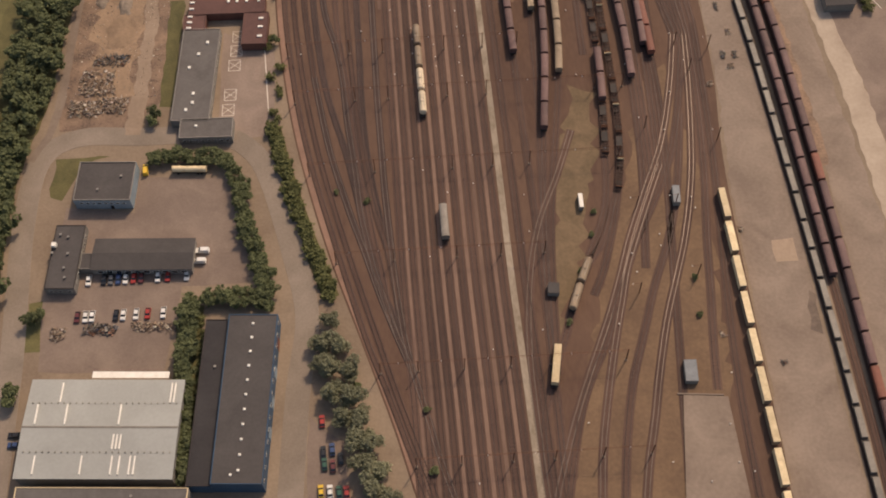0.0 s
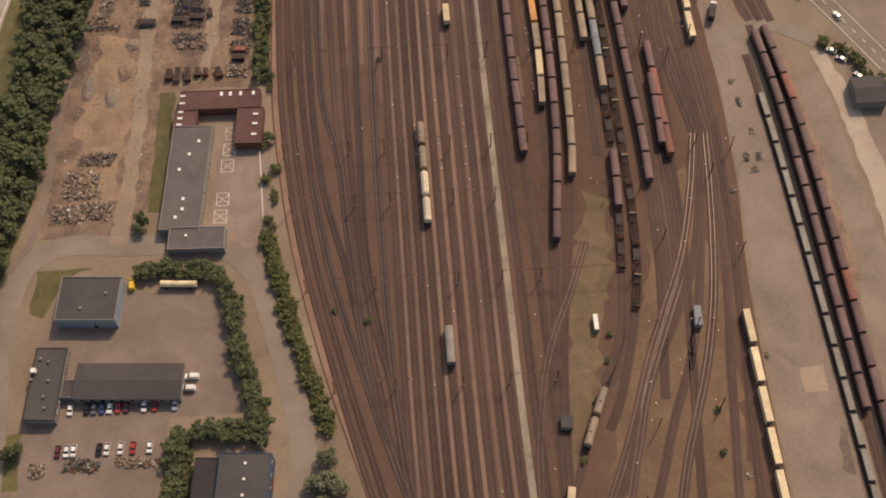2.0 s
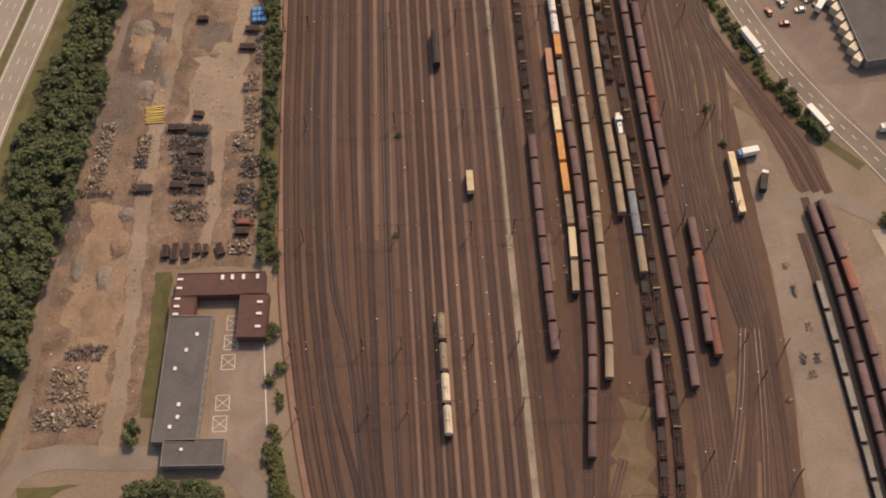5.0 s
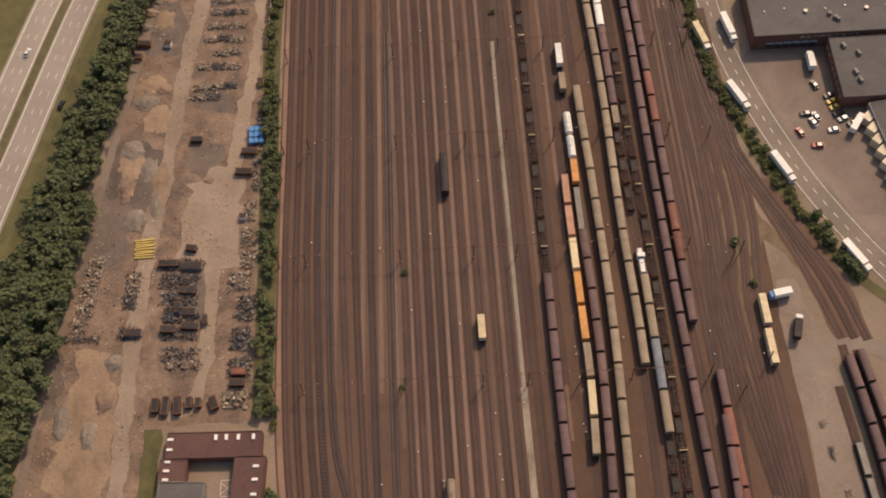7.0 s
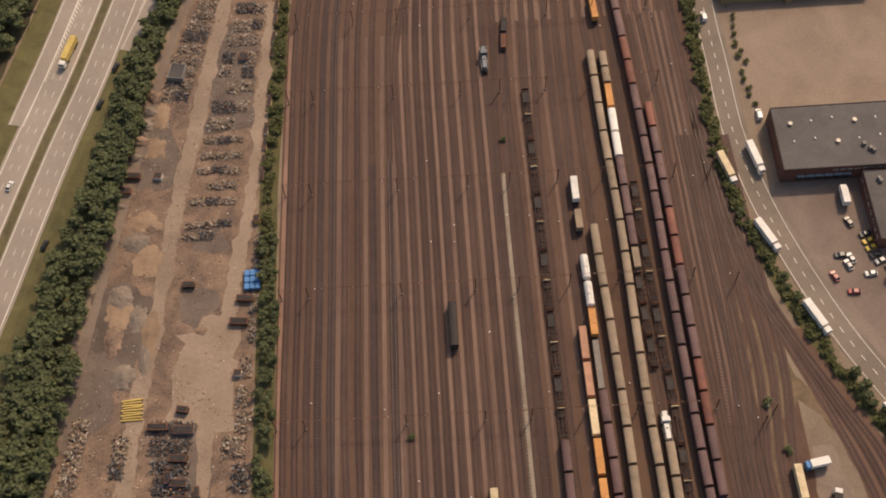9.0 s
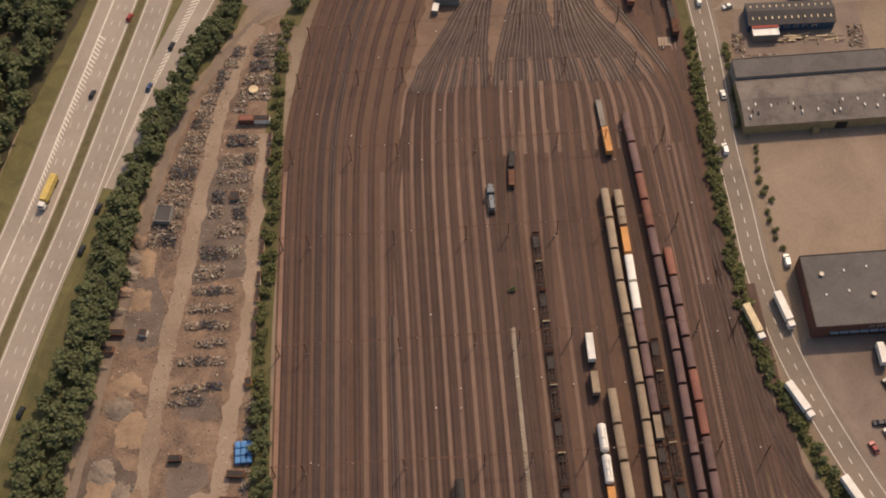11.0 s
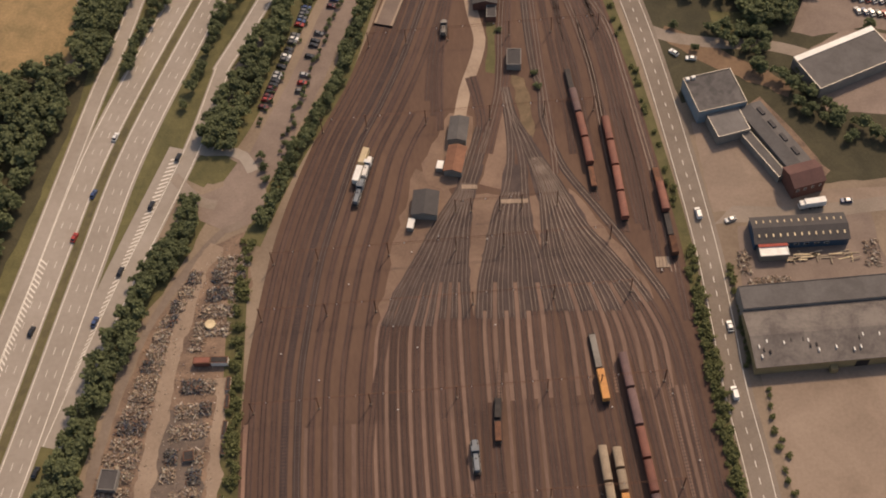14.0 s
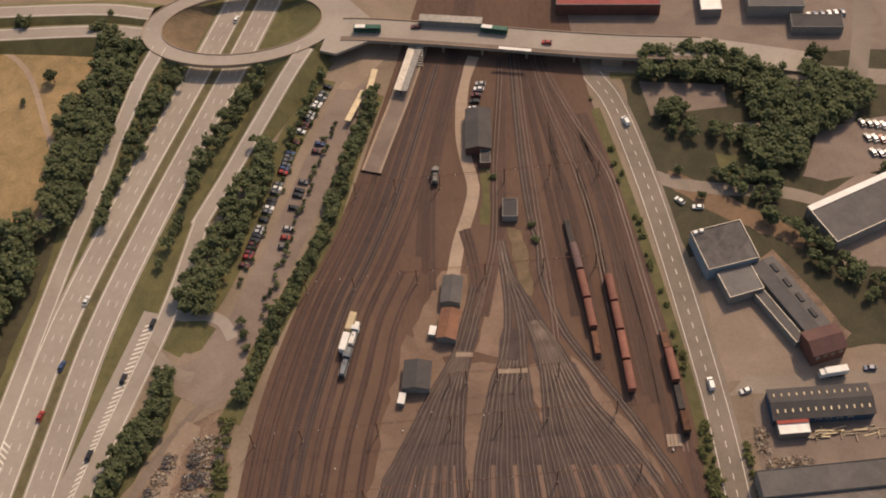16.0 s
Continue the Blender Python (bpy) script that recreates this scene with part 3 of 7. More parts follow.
for _k in range(3):
    track([(37.5 + 2 * _k, 712 - 8 * _k), (40 + 2 * _k, 735), (46 + 1.5 * _k, 765), (52 + 2 * _k, 790), (60 + 3 * _k, 830), (70 + 4 * _k, 890)])

for _a, _b in (((48.1, 667.0), (54.2, 666.3)), ((62.6, 658.5), (73.2, 657.7))):
    _t = thing("board_crossing", "pale timber board crossing over the ladder tracks", "crossing", kind="structure")
    _n = 8
    for _k in range(_n):
        _u = (_k + 0.5) / _n
        part("board", cube(_a[0] + (_b[0] - _a[0]) * _u, _a[1] + (_b[1] - _a[1]) * _u, 0.3, math.dist(_a, _b) / _n - 0.06, 1.9, 0.1), M_PALE, _t)

# ---------------------------------------------------------------- trains


def bogies(t, L):
    for s in (-1, 1):
        bm = bmesh.new()
        for dy in (-0.9, 0.9):
            rod(bm, (-0.8, s * (L / 2 - 2.2) + dy, 0.72), (0.8, s * (L / 2 - 2.2) + dy, 0.72), 0.42, 10)
        box(bm, 0, s * (L / 2 - 2.2), 0.85, 1.9, 2.6, 0.35)
        part("bogie", bm, M_DARKSTEEL, t)
        bm = bmesh.new()
        for dx in (-0.85, 0.85):
            rod(bm, (dx, s * (L / 2 - 0.1), 1.25), (dx, s * (L / 2 + 0.3), 1.25), 0.2, 8)
        part("buffer_beam", box(bm, 0, s * (L / 2 - 0.12), 1.2, 2.5, 0.2, 0.4), M_DARKSTEEL, t)


def prism(bm, prof, y0, y1):
    """A closed (x, z) profile drawn out along y."""
    a = [bm.verts.new((x, y0, z)) for x, z in prof]
    b = [bm.verts.new((x, y1, z)) for x, z in prof]
    n = len(prof)
    for i in range(n):
        bm.faces.new((a[i], a[(i + 1) % n], b[(i + 1) % n], b[i]))
    bm.faces.new(a[::-1])
    bm.faces.new(b)
    bmesh.ops.recalc_face_normals(bm, faces=bm.faces[:])
    return bm


def hopper(L, material, label):
    t = thing("hopper_wagon", label, "freight wagon", group="freight wagons")
    l = L - 0.9
    body = [(-1.15, 1.5), (1.15, 1.5), (1.45, 2.2), (1.45, 3.5), (-1.45, 3.5), (-1.45, 2.2)]
    part("body", prism(bmesh.new(), body, -l / 2, l / 2), material, t)
    part("roof", prism(bmesh.new(), [(-1.5, 3.45), (-1.36, 3.85), (-0.9, 4.1), (-0.35, 4.22), (0.35, 4.22), (0.9, 4.1), (1.36, 3.85), (1.5, 3.45)], -l / 2 + 0.08, l / 2 - 0.08), material, t)
    for s in (-1, 1):
        part("end_platform", cube(0, s * (l / 2 + 0.22), 1.45, 2.5, 0.5, 0.12), M_DARKSTEEL, t)
    part("underframe", cube(0, 0, 1.3, 2.0, L - 0.3, 0.3), M_DARKSTEEL, t)
    bogies(t, L)
    return t


def tank_wagon(L, material, label):
    t = thing("tank_wagon", label, "freight wagon", group="freight wagons")
    bm = bmesh.new()
    rod(bm, (0, -L / 2 + 1.0, 2.75), (0, L / 2 - 1.0, 2.75), 1.45, 20)
    for s in (-1, 1):
        rod(bm, (0, s * (L / 2 - 1.0), 2.75), (0, s * (L / 2 - 0.6), 2.75), 1.45, 20, 1.0)
    part("barrel", bm, material, t)
    part("dome", rod(bmesh.new(), (0, 0, 4.1), (0, 0, 4.5), 0.5, 12), material, t)
    bm = bmesh.new()
    for s in (-1, 1):
        box(bm, s * 0.55, 0, 4.22, 0.12, L * 0.55, 0.06)
    part("walkway", bm, M_STEEL, t)
    part("underframe", cube(0, 0, 1.25, 2.2, L - 0.3, 0.35), M_DARKSTEEL, t)
    bogies(t, L)
    return t


def container_wagon(L, material, label, flat=False):
    t = thing("container_wagon", label, "freight wagon", group="freight wagons")
    part("deck", cube(0, 0, 1.25, 2.6, L - 0.3, 0.3), M_DARKSTEEL, t)
    if flat:
        part("load", cube(0, 0, 1.9, 2.2, L - 1.4, 0.9, 0, 0.12), material, t)
    else:
        part("container", cube(0, 0, 2.75, 2.5, L - 1.5, 2.6, 0, 0.05), material, t)
        bm = bmesh.new()
        n = int((L - 2) / 0.8)
        for k in range(n):
            y = -(L - 2.4) / 2 + k * (L - 2.4) / (n - 1)
            box(bm, 0, y, 4.08, 2.4, 0.12, 0.05)
        part("roof_ribs", bm, material, t)
    bogies(t, L)
    return t


def stake_wagon(L, label, seed):
    rnd = random.Random(seed)
    t = thing("flat_wagon", label, "freight wagon", group="empty flat wagons")
    bm = bmesh.new()
    for s in (-1, 1):
        box(bm, s * 1.2, 0, 1.25, 0.22, L - 0.4, 0.35)
    box(bm, 0, 0, 1.2, 0.4, L - 0.4, 0.3)
    for k in range(9):
        box(bm, 0, -L / 2 + 0.5 + k * (L - 1) / 8, 1.22, 2.4, 0.22, 0.2)
    part("frame", bm, mat("dark_rust", (0.085, 0.052, 0.040), (0.036, 0.025, 0.022), 0.5, 3.0), t)
    for s in (-1, 1):
        for k in range(6):
            part("stake", cube(s * 1.3, -L / 2 + 1 + k * (L - 2) / 5, 1.9, 0.12, 0.16, 1.2), M_RUST, t)
    for s in (-1, 1):
        part("end_wall", cube(0, s * (L / 2 - 0.35), 1.8, 2.6, 0.18, 1.0), M_CREAM if rnd.random() < 0.3 else M_RUST, t)
    if rnd.random() < 0.5:
        part("floor_panel", cube(0, rnd.uniform(-2, 2), 1.42, 2.3, L * rnd.uniform(0.25, 0.5), 0.08), M_DARKSTEEL, t)
    bogies(t, L)
    return t


def loco(L, material, label, low=True):
    t = thing("diesel_locomotive", label, "locomotive", group="locomotives")
    part("frame", cube(0, 0, 1.25, 2.8, L - 0.4, 0.35), M_DARKSTEEL, t)
    part("long_hood", cube(0, -L * 0.18, 2.3, 1.7, L * 0.5, 1.9, 0, 0.15), material, t)
    part("short_hood", cube(0, L * 0.36, 2.2, 1.7, L * 0.2, 1.6, 0, 0.15), material, t)
    cab = part("cab", cube(0, L * 0.17, 2.8, 2.8, L * 0.17, 2.9, 0, 0.2), material, t)
    for s in (-1, 1):
        part("window", cube(0, L * 0.17 + s * L * 0.0855, 3.4, 2.2, 0.06, 0.8), M_GLASS, cab)
    bm = bmesh.new()
    for s in (-1, 1):
        for k in range(8):
            rod(bm, (s * 1.3, -L / 2 + 0.5 + k * (L - 1) / 7, 1.4), (s * 1.3, -L / 2 + 0.5 + k * (L - 1) / 7, 2.3), 0.03, 5)
        rod(bm, (s * 1.3, -L / 2 + 0.5, 2.3), (s * 1.3, L / 2 - 0.5, 2.3), 0.03, 5)
    part("handrail", bm, M_WHITE, t)
    part("exhaust", rod(bmesh.new(), (0, -L * 0.1, 3.2), (0, -L * 0.1, 3.6), 0.25, 10), M_DARKSTEEL, t)
    bogies(t, L)
    return t


PROTO = {}


def wagon(kind, L, colour):
    """The first of its kind is parked where it stands in the train; later ones are copies of it."""
    key = (kind, L, colour)
    if key in PROTO:
        return lambda m: copy_thing(PROTO[key], m)
    words = {"tan": ("tan", M_TAN), "purple": ("oxide-brown", M_PURPLE), "red": ("faded red", M_RED), "grey": ("grey", M_GREYP), "white": ("white", M_WHITE),
             "orange": ("orange", M_ORANGE), "cream": ("cream", M_CREAM), "bluegrey": ("blue-grey", M_BLUEGREY), "salmon": ("salmon-red", M_SALMON), "ivory": ("ivory", M_IVORY), "rust": ("rusty", M_RUST), "dark": ("black", M_DARKSTEEL)}
    w, m_ = words[colour]
    if kind == "hopper":
        ob = hopper(L, m_, f"{w} covered hopper wagon with a rounded roof")
    elif kind == "tank":
        ob = tank_wagon(L, m_, f"{w} cylindrical tank wagon on a siding")
    elif kind == "box":
        ob = container_wagon(L, m_, f"flat wagon carrying one {w} ribbed container")
    elif kind == "load":
        ob = container_wagon(L, m_, f"low flat wagon with a {w} load on its deck", True)
    elif kind == "loco":
        ob = loco(L, m_, f"{w} diesel shunting locomotive with a centre cab")
    else:
        ob = stake_wagon(L, "empty rusty flat wagon with side stakes", hash(key) % 97 if False else int(L * 10))

    def first(m):
        ob.matrix_basis = m
        PROTO[key] = ob
        return ob
    return first


def train(line, y0, items):
    """Couples wagons one behind another along a line, from y0 towards smaller y."""
    c = spline(line, 2.0)
    if c[0, 1] < c[-1, 1]:
        c = c[::-1]
    d = np.r_[0, np.cumsum(np.linalg.norm(np.diff(c, axis=0), axis=1))]
    s = float(np.interp(-y0, -c[:, 1], d))
    for kind, L, colour in items:
        if kind != "gap":
            p = [np.array([np.interp(s + u, d, c[:, 0]), np.interp(s + u, d, c[:, 1])]) for u in (0.15 * L, 0.85 * L)]
            q, w = (p[0] + p[1]) / 2, p[0] - p[1]
            wagon(kind, L, colour)(at(q[0], q[1], math.degrees(math.atan2(-w[0], w[1])), 0.0))
        s += L


def H(n, L, *cols):
    return [("hopper", L, cols[i % len(cols)]) for i in range(n)]


YL = [[(lean(x, y), y) for y in YS] for x in YARD_X]
train(YL[3], 318.5, [("tank", 11.4, "tan"), ("tank", 11.4, "tan"), ("tank", 11.6, "ivory"), ("tank", 11.6, "ivory")])
train(YL[4], 230.5, [("hopper", 15.0, "grey")])
train(YL[4], 445, [("hopper", 18.0, "dark")])
train(YL[6], 377, [("box", 10.5, "cream")])
train(YL[8], 572, [("loco", 12.5, "bluegrey")])
train(R3b, 575, [("load", 8.5, "dark"), ("load", 8.5, "rust")])
train(R3, 538, [("stake", 12.4, "rust"), ("stake", 12.0, "rust")] * 6 + H(8, 11.3, "purple"))
train(R5, 495, [("box", 11.5, "white"), ("gap", 3, ""), ("box", 9.5, "tan")])
train(R4, 433, [("box", 13.6, "salmon"), ("box", 13.6, "salmon"), ("box", 13.8, "cream"), ("box", 13.6, "orange"),
                ("box", 14.0, "orange"), ("box", 13.8, "tan"), ("box", 13.8, "cream"), ("box", 13.6, "tan")])
train(R5, 461.5, [("tank", 10.9, "white"), ("tank", 10.9, "white"), ("box", 11.5, "orange"), ("load", 19.5, "grey")] + H(12, 12.2, "purple"))
train(R6, 473.5, H(14, 13.1, "tan"))
train(R7, 554, H(15, 13.3, "tan"))
train(R8, 553, [("hopper", 8.0, "tan"), ("hopper", 8.0, "tan"), ("box", 12, "orange"), ("hopper", 11.4, "white"), ("hopper", 11.4, "white")] + H(3, 13.0, "purple") + [("box", 9.6, "tan")] +
      [("stake", 12.4, "rust")] * 3 + [("gap", 16, ""), ("loco", 11, "white"), ("hopper", 12.2, "tan"), ("hopper", 13, "tan"), ("hopper", 19, "bluegrey"), ("hopper", 15.5, "tan")] +
      [("stake", 12.4, "rust")] * 2 + [("gap", 4, ""), ("hopper", 13, "purple"), ("hopper", 13, "purple")] + [("stake", 12.4, "rust")] * 2)
train(R9, 492, [("stake", 12.4, "rust"), ("stake", 13.4, "rust")] * 10)
train(R10, 588, H(2, 14.2, "purple") + H(2, 12.0, "red") + H(20, 12.5, "purple"))
train(R11, 527, H(13, 12.1, "red", "purple", "purple", "purple", "red"))
train(R12, 336, H(3, 11.4, "purple"))
train(R13, 352, [("hopper", 13.8, "purple")] + H(3, 13.8, "red"))
train(R8, 597, [("load", 14.5, "grey"), ("box", 13, "orange")])
train(R14, 355, H(13, 12.6, "purple"))
train(R15, 357, H(19, 12.6, "purple", "purple", "red", "purple", "purple", "purple", "purple"))
train(R16, 325, [("load", 12.2, "grey")] * 19)
train([(99.3, 640), (98.5, 680), (96.5, 710), (95, 740)], 722, [("load", 12, "dark"), ("hopper", 13, "purple"), ("hopper", 13, "red"), ("hopper", 13, "red"), ("load", 11, "rust")])
train([(108.4, 640), (108.2, 670), (107.5, 700)], 694, H(4, 12.5, "red"))
train([(124.3, 600), (124.2, 640), (123.3, 668), (121, 700)], 668, [("load", 8, "rust"), ("hopper", 14, "red"), ("load", 11, "dark"), ("box", 9, "rust")])
train([(2, 655), (12, 688), (22, 712)], 688, [("box", 9, "cream"), ("box", 9, "white")])
train([(4.6, 655), (13.5, 685), (24, 712)], 684, [("loco", 11, "white"), ("loco", 13, "bluegrey")])
train([(45, 735), (47.5, 760)], 755, [("loco", 9, "grey")])
train([(65, 145), (68.4, 168), (75, 183), (79.3, 194), (84, 205)], 204.5, [("tank", 11.2, "tan"), ("tank", 11.6, "tan"), ("gap", 14, ""), ("box", 16, "cream")])


def swap_body(i, x, y, L):
    t = thing("swap_body", "cream box container with a pale roof, in a row" if i % 3 else "tan box container with a stained roof, in a row", "container", at(x, y, 2.0, 0.06), group="row of box containers")
    m_ = M_CREAM if i % 3 else M_TAN
    part("shell", cube(0, 0, 2.2, 2.5, L, 2.8, 0, 0.06), m_, t)
    part("roof", cube(0, 0, 3.63, 2.36, L - 0.2, 0.08), M_CREAM, t)
    part("doors", cube(0, -L / 2 - 0.03, 2.2, 2.3, 0.06, 2.5), M_GREYP, t)
    for sx in (-1, 1):
        for sy in (-1, 1):
            part("support", cube(sx * 1.0, sy * (L / 2 - 1.2), 0.4, 0.5, 1.4, 0.8), M_DARKSTEEL, t)


for _i in range(9):
    swap_body(_i, 136.2 + 0.1 * _i, 224.2 - 14.6 * _i, 12.6)
swap_body(1, 136.6, 373.7, 11.4)
swap_body(2, 136.5, 359.5, 13.0)

# ---------------------------------------------------------------- roads and surfaces
MEDIAN = [(-178, 90), (-172, 240), (-166, 320), (-156, 400), (-142, 468), (-130.5, 521), (-119.6, 565), (-103, 644), (-91, 697), (-71.6, 755), (-46.5, 822), (-22, 890), (0, 950)]
ribbon("motorway_verge", MEDIAN, 58, 0.03, M_GRASS, "dry green motorway verge", "grass")
ribbon("motorway_median", MEDIAN, 2.4, 0.12, mat("median_soil", (0.135, 0.112, 0.055), (0.080, 0.066, 0.035), 0.2, 1.5), "dark planted strip between the carriageways", "median")
for _o in (-7.6, 7.6):
    _w = ribbon("motorway", MEDIAN, 11.6, 0.08, M_HIGHWAY, "pale worn motorway carriageway with white lane lines", "motorway", off=_o)
    for _e in (-5.0, 4.6) if _o > 0 else (-4.6, 5.0):
        ribbon("edge_line", MEDIAN, 0.28, 0.115, M_LINE, "white edge line on the motorway", "road marking", off=_o + _e)
    _c = spline(MEDIAN, 3.0)
    _d = np.r_[0, np.cumsum(np.linalg.norm(np.diff(_c, axis=0), axis=1))]
    _nr = normals(_c)
    for _lane in (-1.6, 1.8):
        _v, _f = [], []
        for _s in np.arange(200, _d[-1], 9.0):
            _k = len(_v)
            for _u, _t in ((-0.09, 0), (0.09, 0), (0.09, 3.0), (-0.09, 3.0)):
                _p = [np.interp(_s + _t, _d, _c[:, j]) + np.interp(_s + _t, _d, _nr[:, j]) * (_o + _lane + _u) for j in (0, 1)]
                _v.append((*_p, 0.12))
            _f.append((_k, _k + 1, _k + 2, _k + 3))
        tagged(raw("lane_dashes", _v, _f, M_LINE, None, "stuff"), "white broken lane line on the motorway", "road marking")
RAMP_W = [(-95.6, 751.8), (-102.4, 724), (-116.7, 654), (-126, 610), (-133, 575), (-142, 535)]
RAMP_E = [(-47.8, 741.7), (-59.4, 696), (-78.8, 641), (-92, 600), (-101, 570)]


def rising_road(pts, width, name, label):
    """A road on a grass bank; each point is (x, y, height of the road)."""
    c = spline(pts, 4.0)
    n = normals(c[:, :2])
    t = thing(name, label, "road", kind="structure")
    h = width / 2
    for what, prof, m_ in (("bank", ((-h - 0.6, -0.06, 1.5), (-h, -0.03, 0), (h, -0.03, 0), (h + 0.6, -0.06, 1.5)), M_GRASS), ("roadway", ((-h, -0.2, 0), (-h, 0.0, 0), (h, 0.0, 0), (h, -0.2, 0)), M_HIGHWAY),
                           ("edge_line", ((-h + 0.75, 0.02, 0), (-h + 1.0, 0.02, 0)), M_LINE), ("edge_line", ((h - 1.0, 0.02, 0), (h - 0.75, 0.02, 0)), M_LINE)):
        v, f, k = [], [], len(prof)
        for i in range(len(c)):
            for j, (u, w, spread) in enumerate(prof):
                o = u + (math.copysign(c[i, 2] * spread * 0.9, u) if spread else 0)
                v.append((c[i, 0] + n[i, 0] * o, c[i, 1] + n[i, 1] * o, 0.06 if spread else c[i, 2] + w))
            if i:
                f += [((i - 1) * k + j, (i - 1) * k + j + 1, i * k + j + 1, i * k + j) for j in range(k - 1)]
        raw(what, v, f, m_, t)


rising_road([(-70.5, 836, 6.0), (-73.2, 828.6, 6.0), (-78.6, 814.7, 5.0), (-82.7, 800, 3.5), (-87.7, 784.2, 2.0), (-91.3, 768.6, 0.9), (-95.6, 751.8, 0.2), (-96.6, 748, 0.1)], 7.5, "rising_slip_road", "slip road climbing a grass bank to the roundabout")
rising_road([(-5.0, 827, 6.0), (-8.7, 819.9, 6.0), (-14.3, 809.6, 5.0), (-22.9, 792.2, 3.5), (-31.2, 775.5, 2.0), (-39.1, 759.1, 0.9), (-47.8, 741.7, 0.2), (-49.5, 738, 0.1)], 7.5, "rising_slip_road", "slip road climbing a grass bank to the roundabout")
for _r in (RAMP_W, RAMP_E):
    ribbon("slip_road", _r, 7.5, 0.095, M_HIGHWAY, "pale asphalt slip road of the motorway", "road")
    for _o in (-2.9, 2.9):
        ribbon("edge_line", _r, 0.25, 0.125, M_LINE, "white edge line on the slip road", "road marking", off=_o)
    ribbon("gore", _r[-4:], 9.0, 0.072, M_HIGHWAY, "asphalt between slip road and carriageway", "road", off=-5.0 if _r is RAMP_W else 5.0)
    # hatched nose where the slip road joins
    _c = spline(_r[-4:], 2.0)
    _nr = normals(_c)
    _sg = -1 if _r is RAMP_W else 1
    _v, _f = [], []
    for _i in range(2, len(_c) - 12, 1):
        _w = 3.4 * (1 - _i / len(_c))
        _k = len(_v)
        for _u, _t in ((0.0, 0), (1.0, 1), (1.0, 1.35), (0.0, 0.35)):
            _p = _c[_i] + (_c[_i + 1] - _c[_i]) * _t - _nr[_i] * _sg * (3.1 + _u * _w) * (-1)
            _v.append((_p[0], _p[1], 0.13))
        _f.append((_k, _k + 1, _k + 2, _k + 3))
    tagged(raw("hatching", _v, _f, M_LINE, None, "stuff"), "white hatched markings where the slip road joins", "road marking")

patch("woodland_floor", [(-126, 92), (-131, 215), (-130, 255), (-122.5, 290), (-118, 344), (-112, 407), (-103, 471), (-89, 563), (-76, 614), (-60, 640), (-48, 668), (-58, 664), (-98, 575), (-118, 506), (-129, 448), (-139, 392), (-152, 300), (-158, 92)],
      0.05, M_GRASS, "grass and scrub floor of the roadside wood", seed=1)
patch("scrapyard_ground", [(-118, 282), (-113, 354), (-106.4, 407), (-97, 471), (-84, 563), (-70, 614), (-49, 648), (-36, 655), (-33, 630), (-41, 600), (-44, 560), (-44, 470), (-42, 400), (-41, 342), (-72, 342), (-76, 290), (-90, 275), (-116, 275)],
      0.04, M_DIRT, "trampled brown dirt of the scrapyard", seed=2)
ribbon("gravel_track", [(-126, 262), (-118.5, 282), (-116.5, 328), (-114, 354), (-107.4, 407), (-98, 471), (-85, 563), (-71, 614), (-49, 650.5), (-38, 658)], 3.4, 0.09, M_CONCRETE, "grey gravel track along the wood", "track", rag=0.3)
ribbon("scrapyard_road", [(-87.5, 272), (-86.2, 297), (-84.4, 333), (-84.5, 353), (-83.2, 397), (-78, 452), (-73, 503), (-66.5, 560), (-58.6, 613), (-53, 637), (-47, 649)], 6.0, 0.093, M_PALE, "pale dirt road through the scrapyard", "road", rag=0.7)
ribbon("scrapyard_lane", [(-70, 345), (-62, 349), (-58, 365), (-58, 385), (-57, 405), (-53, 440), (-50, 470), (-46, 500), (-44.5, 540), (-43, 575), (-43, 592)], 5.0, 0.075, M_PALE, "pale dirt lane beside the scrap heaps", "road", rag=0.9)
patch("oily_ground", [(-102.1, 457.2), (-91.7, 461.7), (-79.1, 453.2), (-79.7, 435.9), (-86.6, 419.5), (-99.3, 421.4), (-102.1, 437.2)], 0.0450, M_DARK_DIRT, "dark oily dirt trodden between the heaps", "ground", seed=100, rough_edge=1.8)
patch("oily_ground", [(-70.6, 455.3), (-55.6, 456.9), (-55.2, 449.2), (-61, 439.6), (-68.7, 443.8)], 0.0475, M_DARK_DIRT, "dark oily dirt trodden between the heaps", "ground", seed=101, rough_edge=1.8)
patch("oily_ground", [(-69.3, 482.7), (-57.2, 484.7), (-54.3, 472.4), (-67.4, 471.9)], 0.0500, M_DARK_DIRT, "dark oily dirt trodden between the heaps", "ground", seed=102, rough_edge=1.8)
patch("oily_ground", [(-117.5, 372.5), (-107.6, 371.9), (-107.7, 349.6), (-114.5, 344), (-118.4, 358.1)], 0.0525, M_DARK_DIRT, "dark oily dirt trodden between the heaps", "ground", seed=103, rough_edge=1.8)
patch("oily_ground", [(-83.5, 559.3), (-73.3, 560.9), (-75, 544), (-83.1, 544.6)], 0.0550, M_DARK_DIRT, "dark oily dirt trodden between the heaps", "ground", seed=104, rough_edge=1.8)
patch("oily_ground", [(-90.6, 538.6), (-82.7, 540.2), (-74.9, 518.2), (-79.1, 500.3), (-91.5, 501.2), (-94.1, 515.5)], 0.0575, M_DARK_DIRT, "dark oily dirt trodden between the heaps", "ground", seed=105, rough_edge=1.8)
patch("oily_ground", [(-65.3, 580.4), (-48.5, 581.4), (-47.1, 528.8), (-65.7, 526)], 0.0600, M_DARK_DIRT, "dark oily dirt trodden between the heaps", "ground", seed=106, rough_edge=1.8)
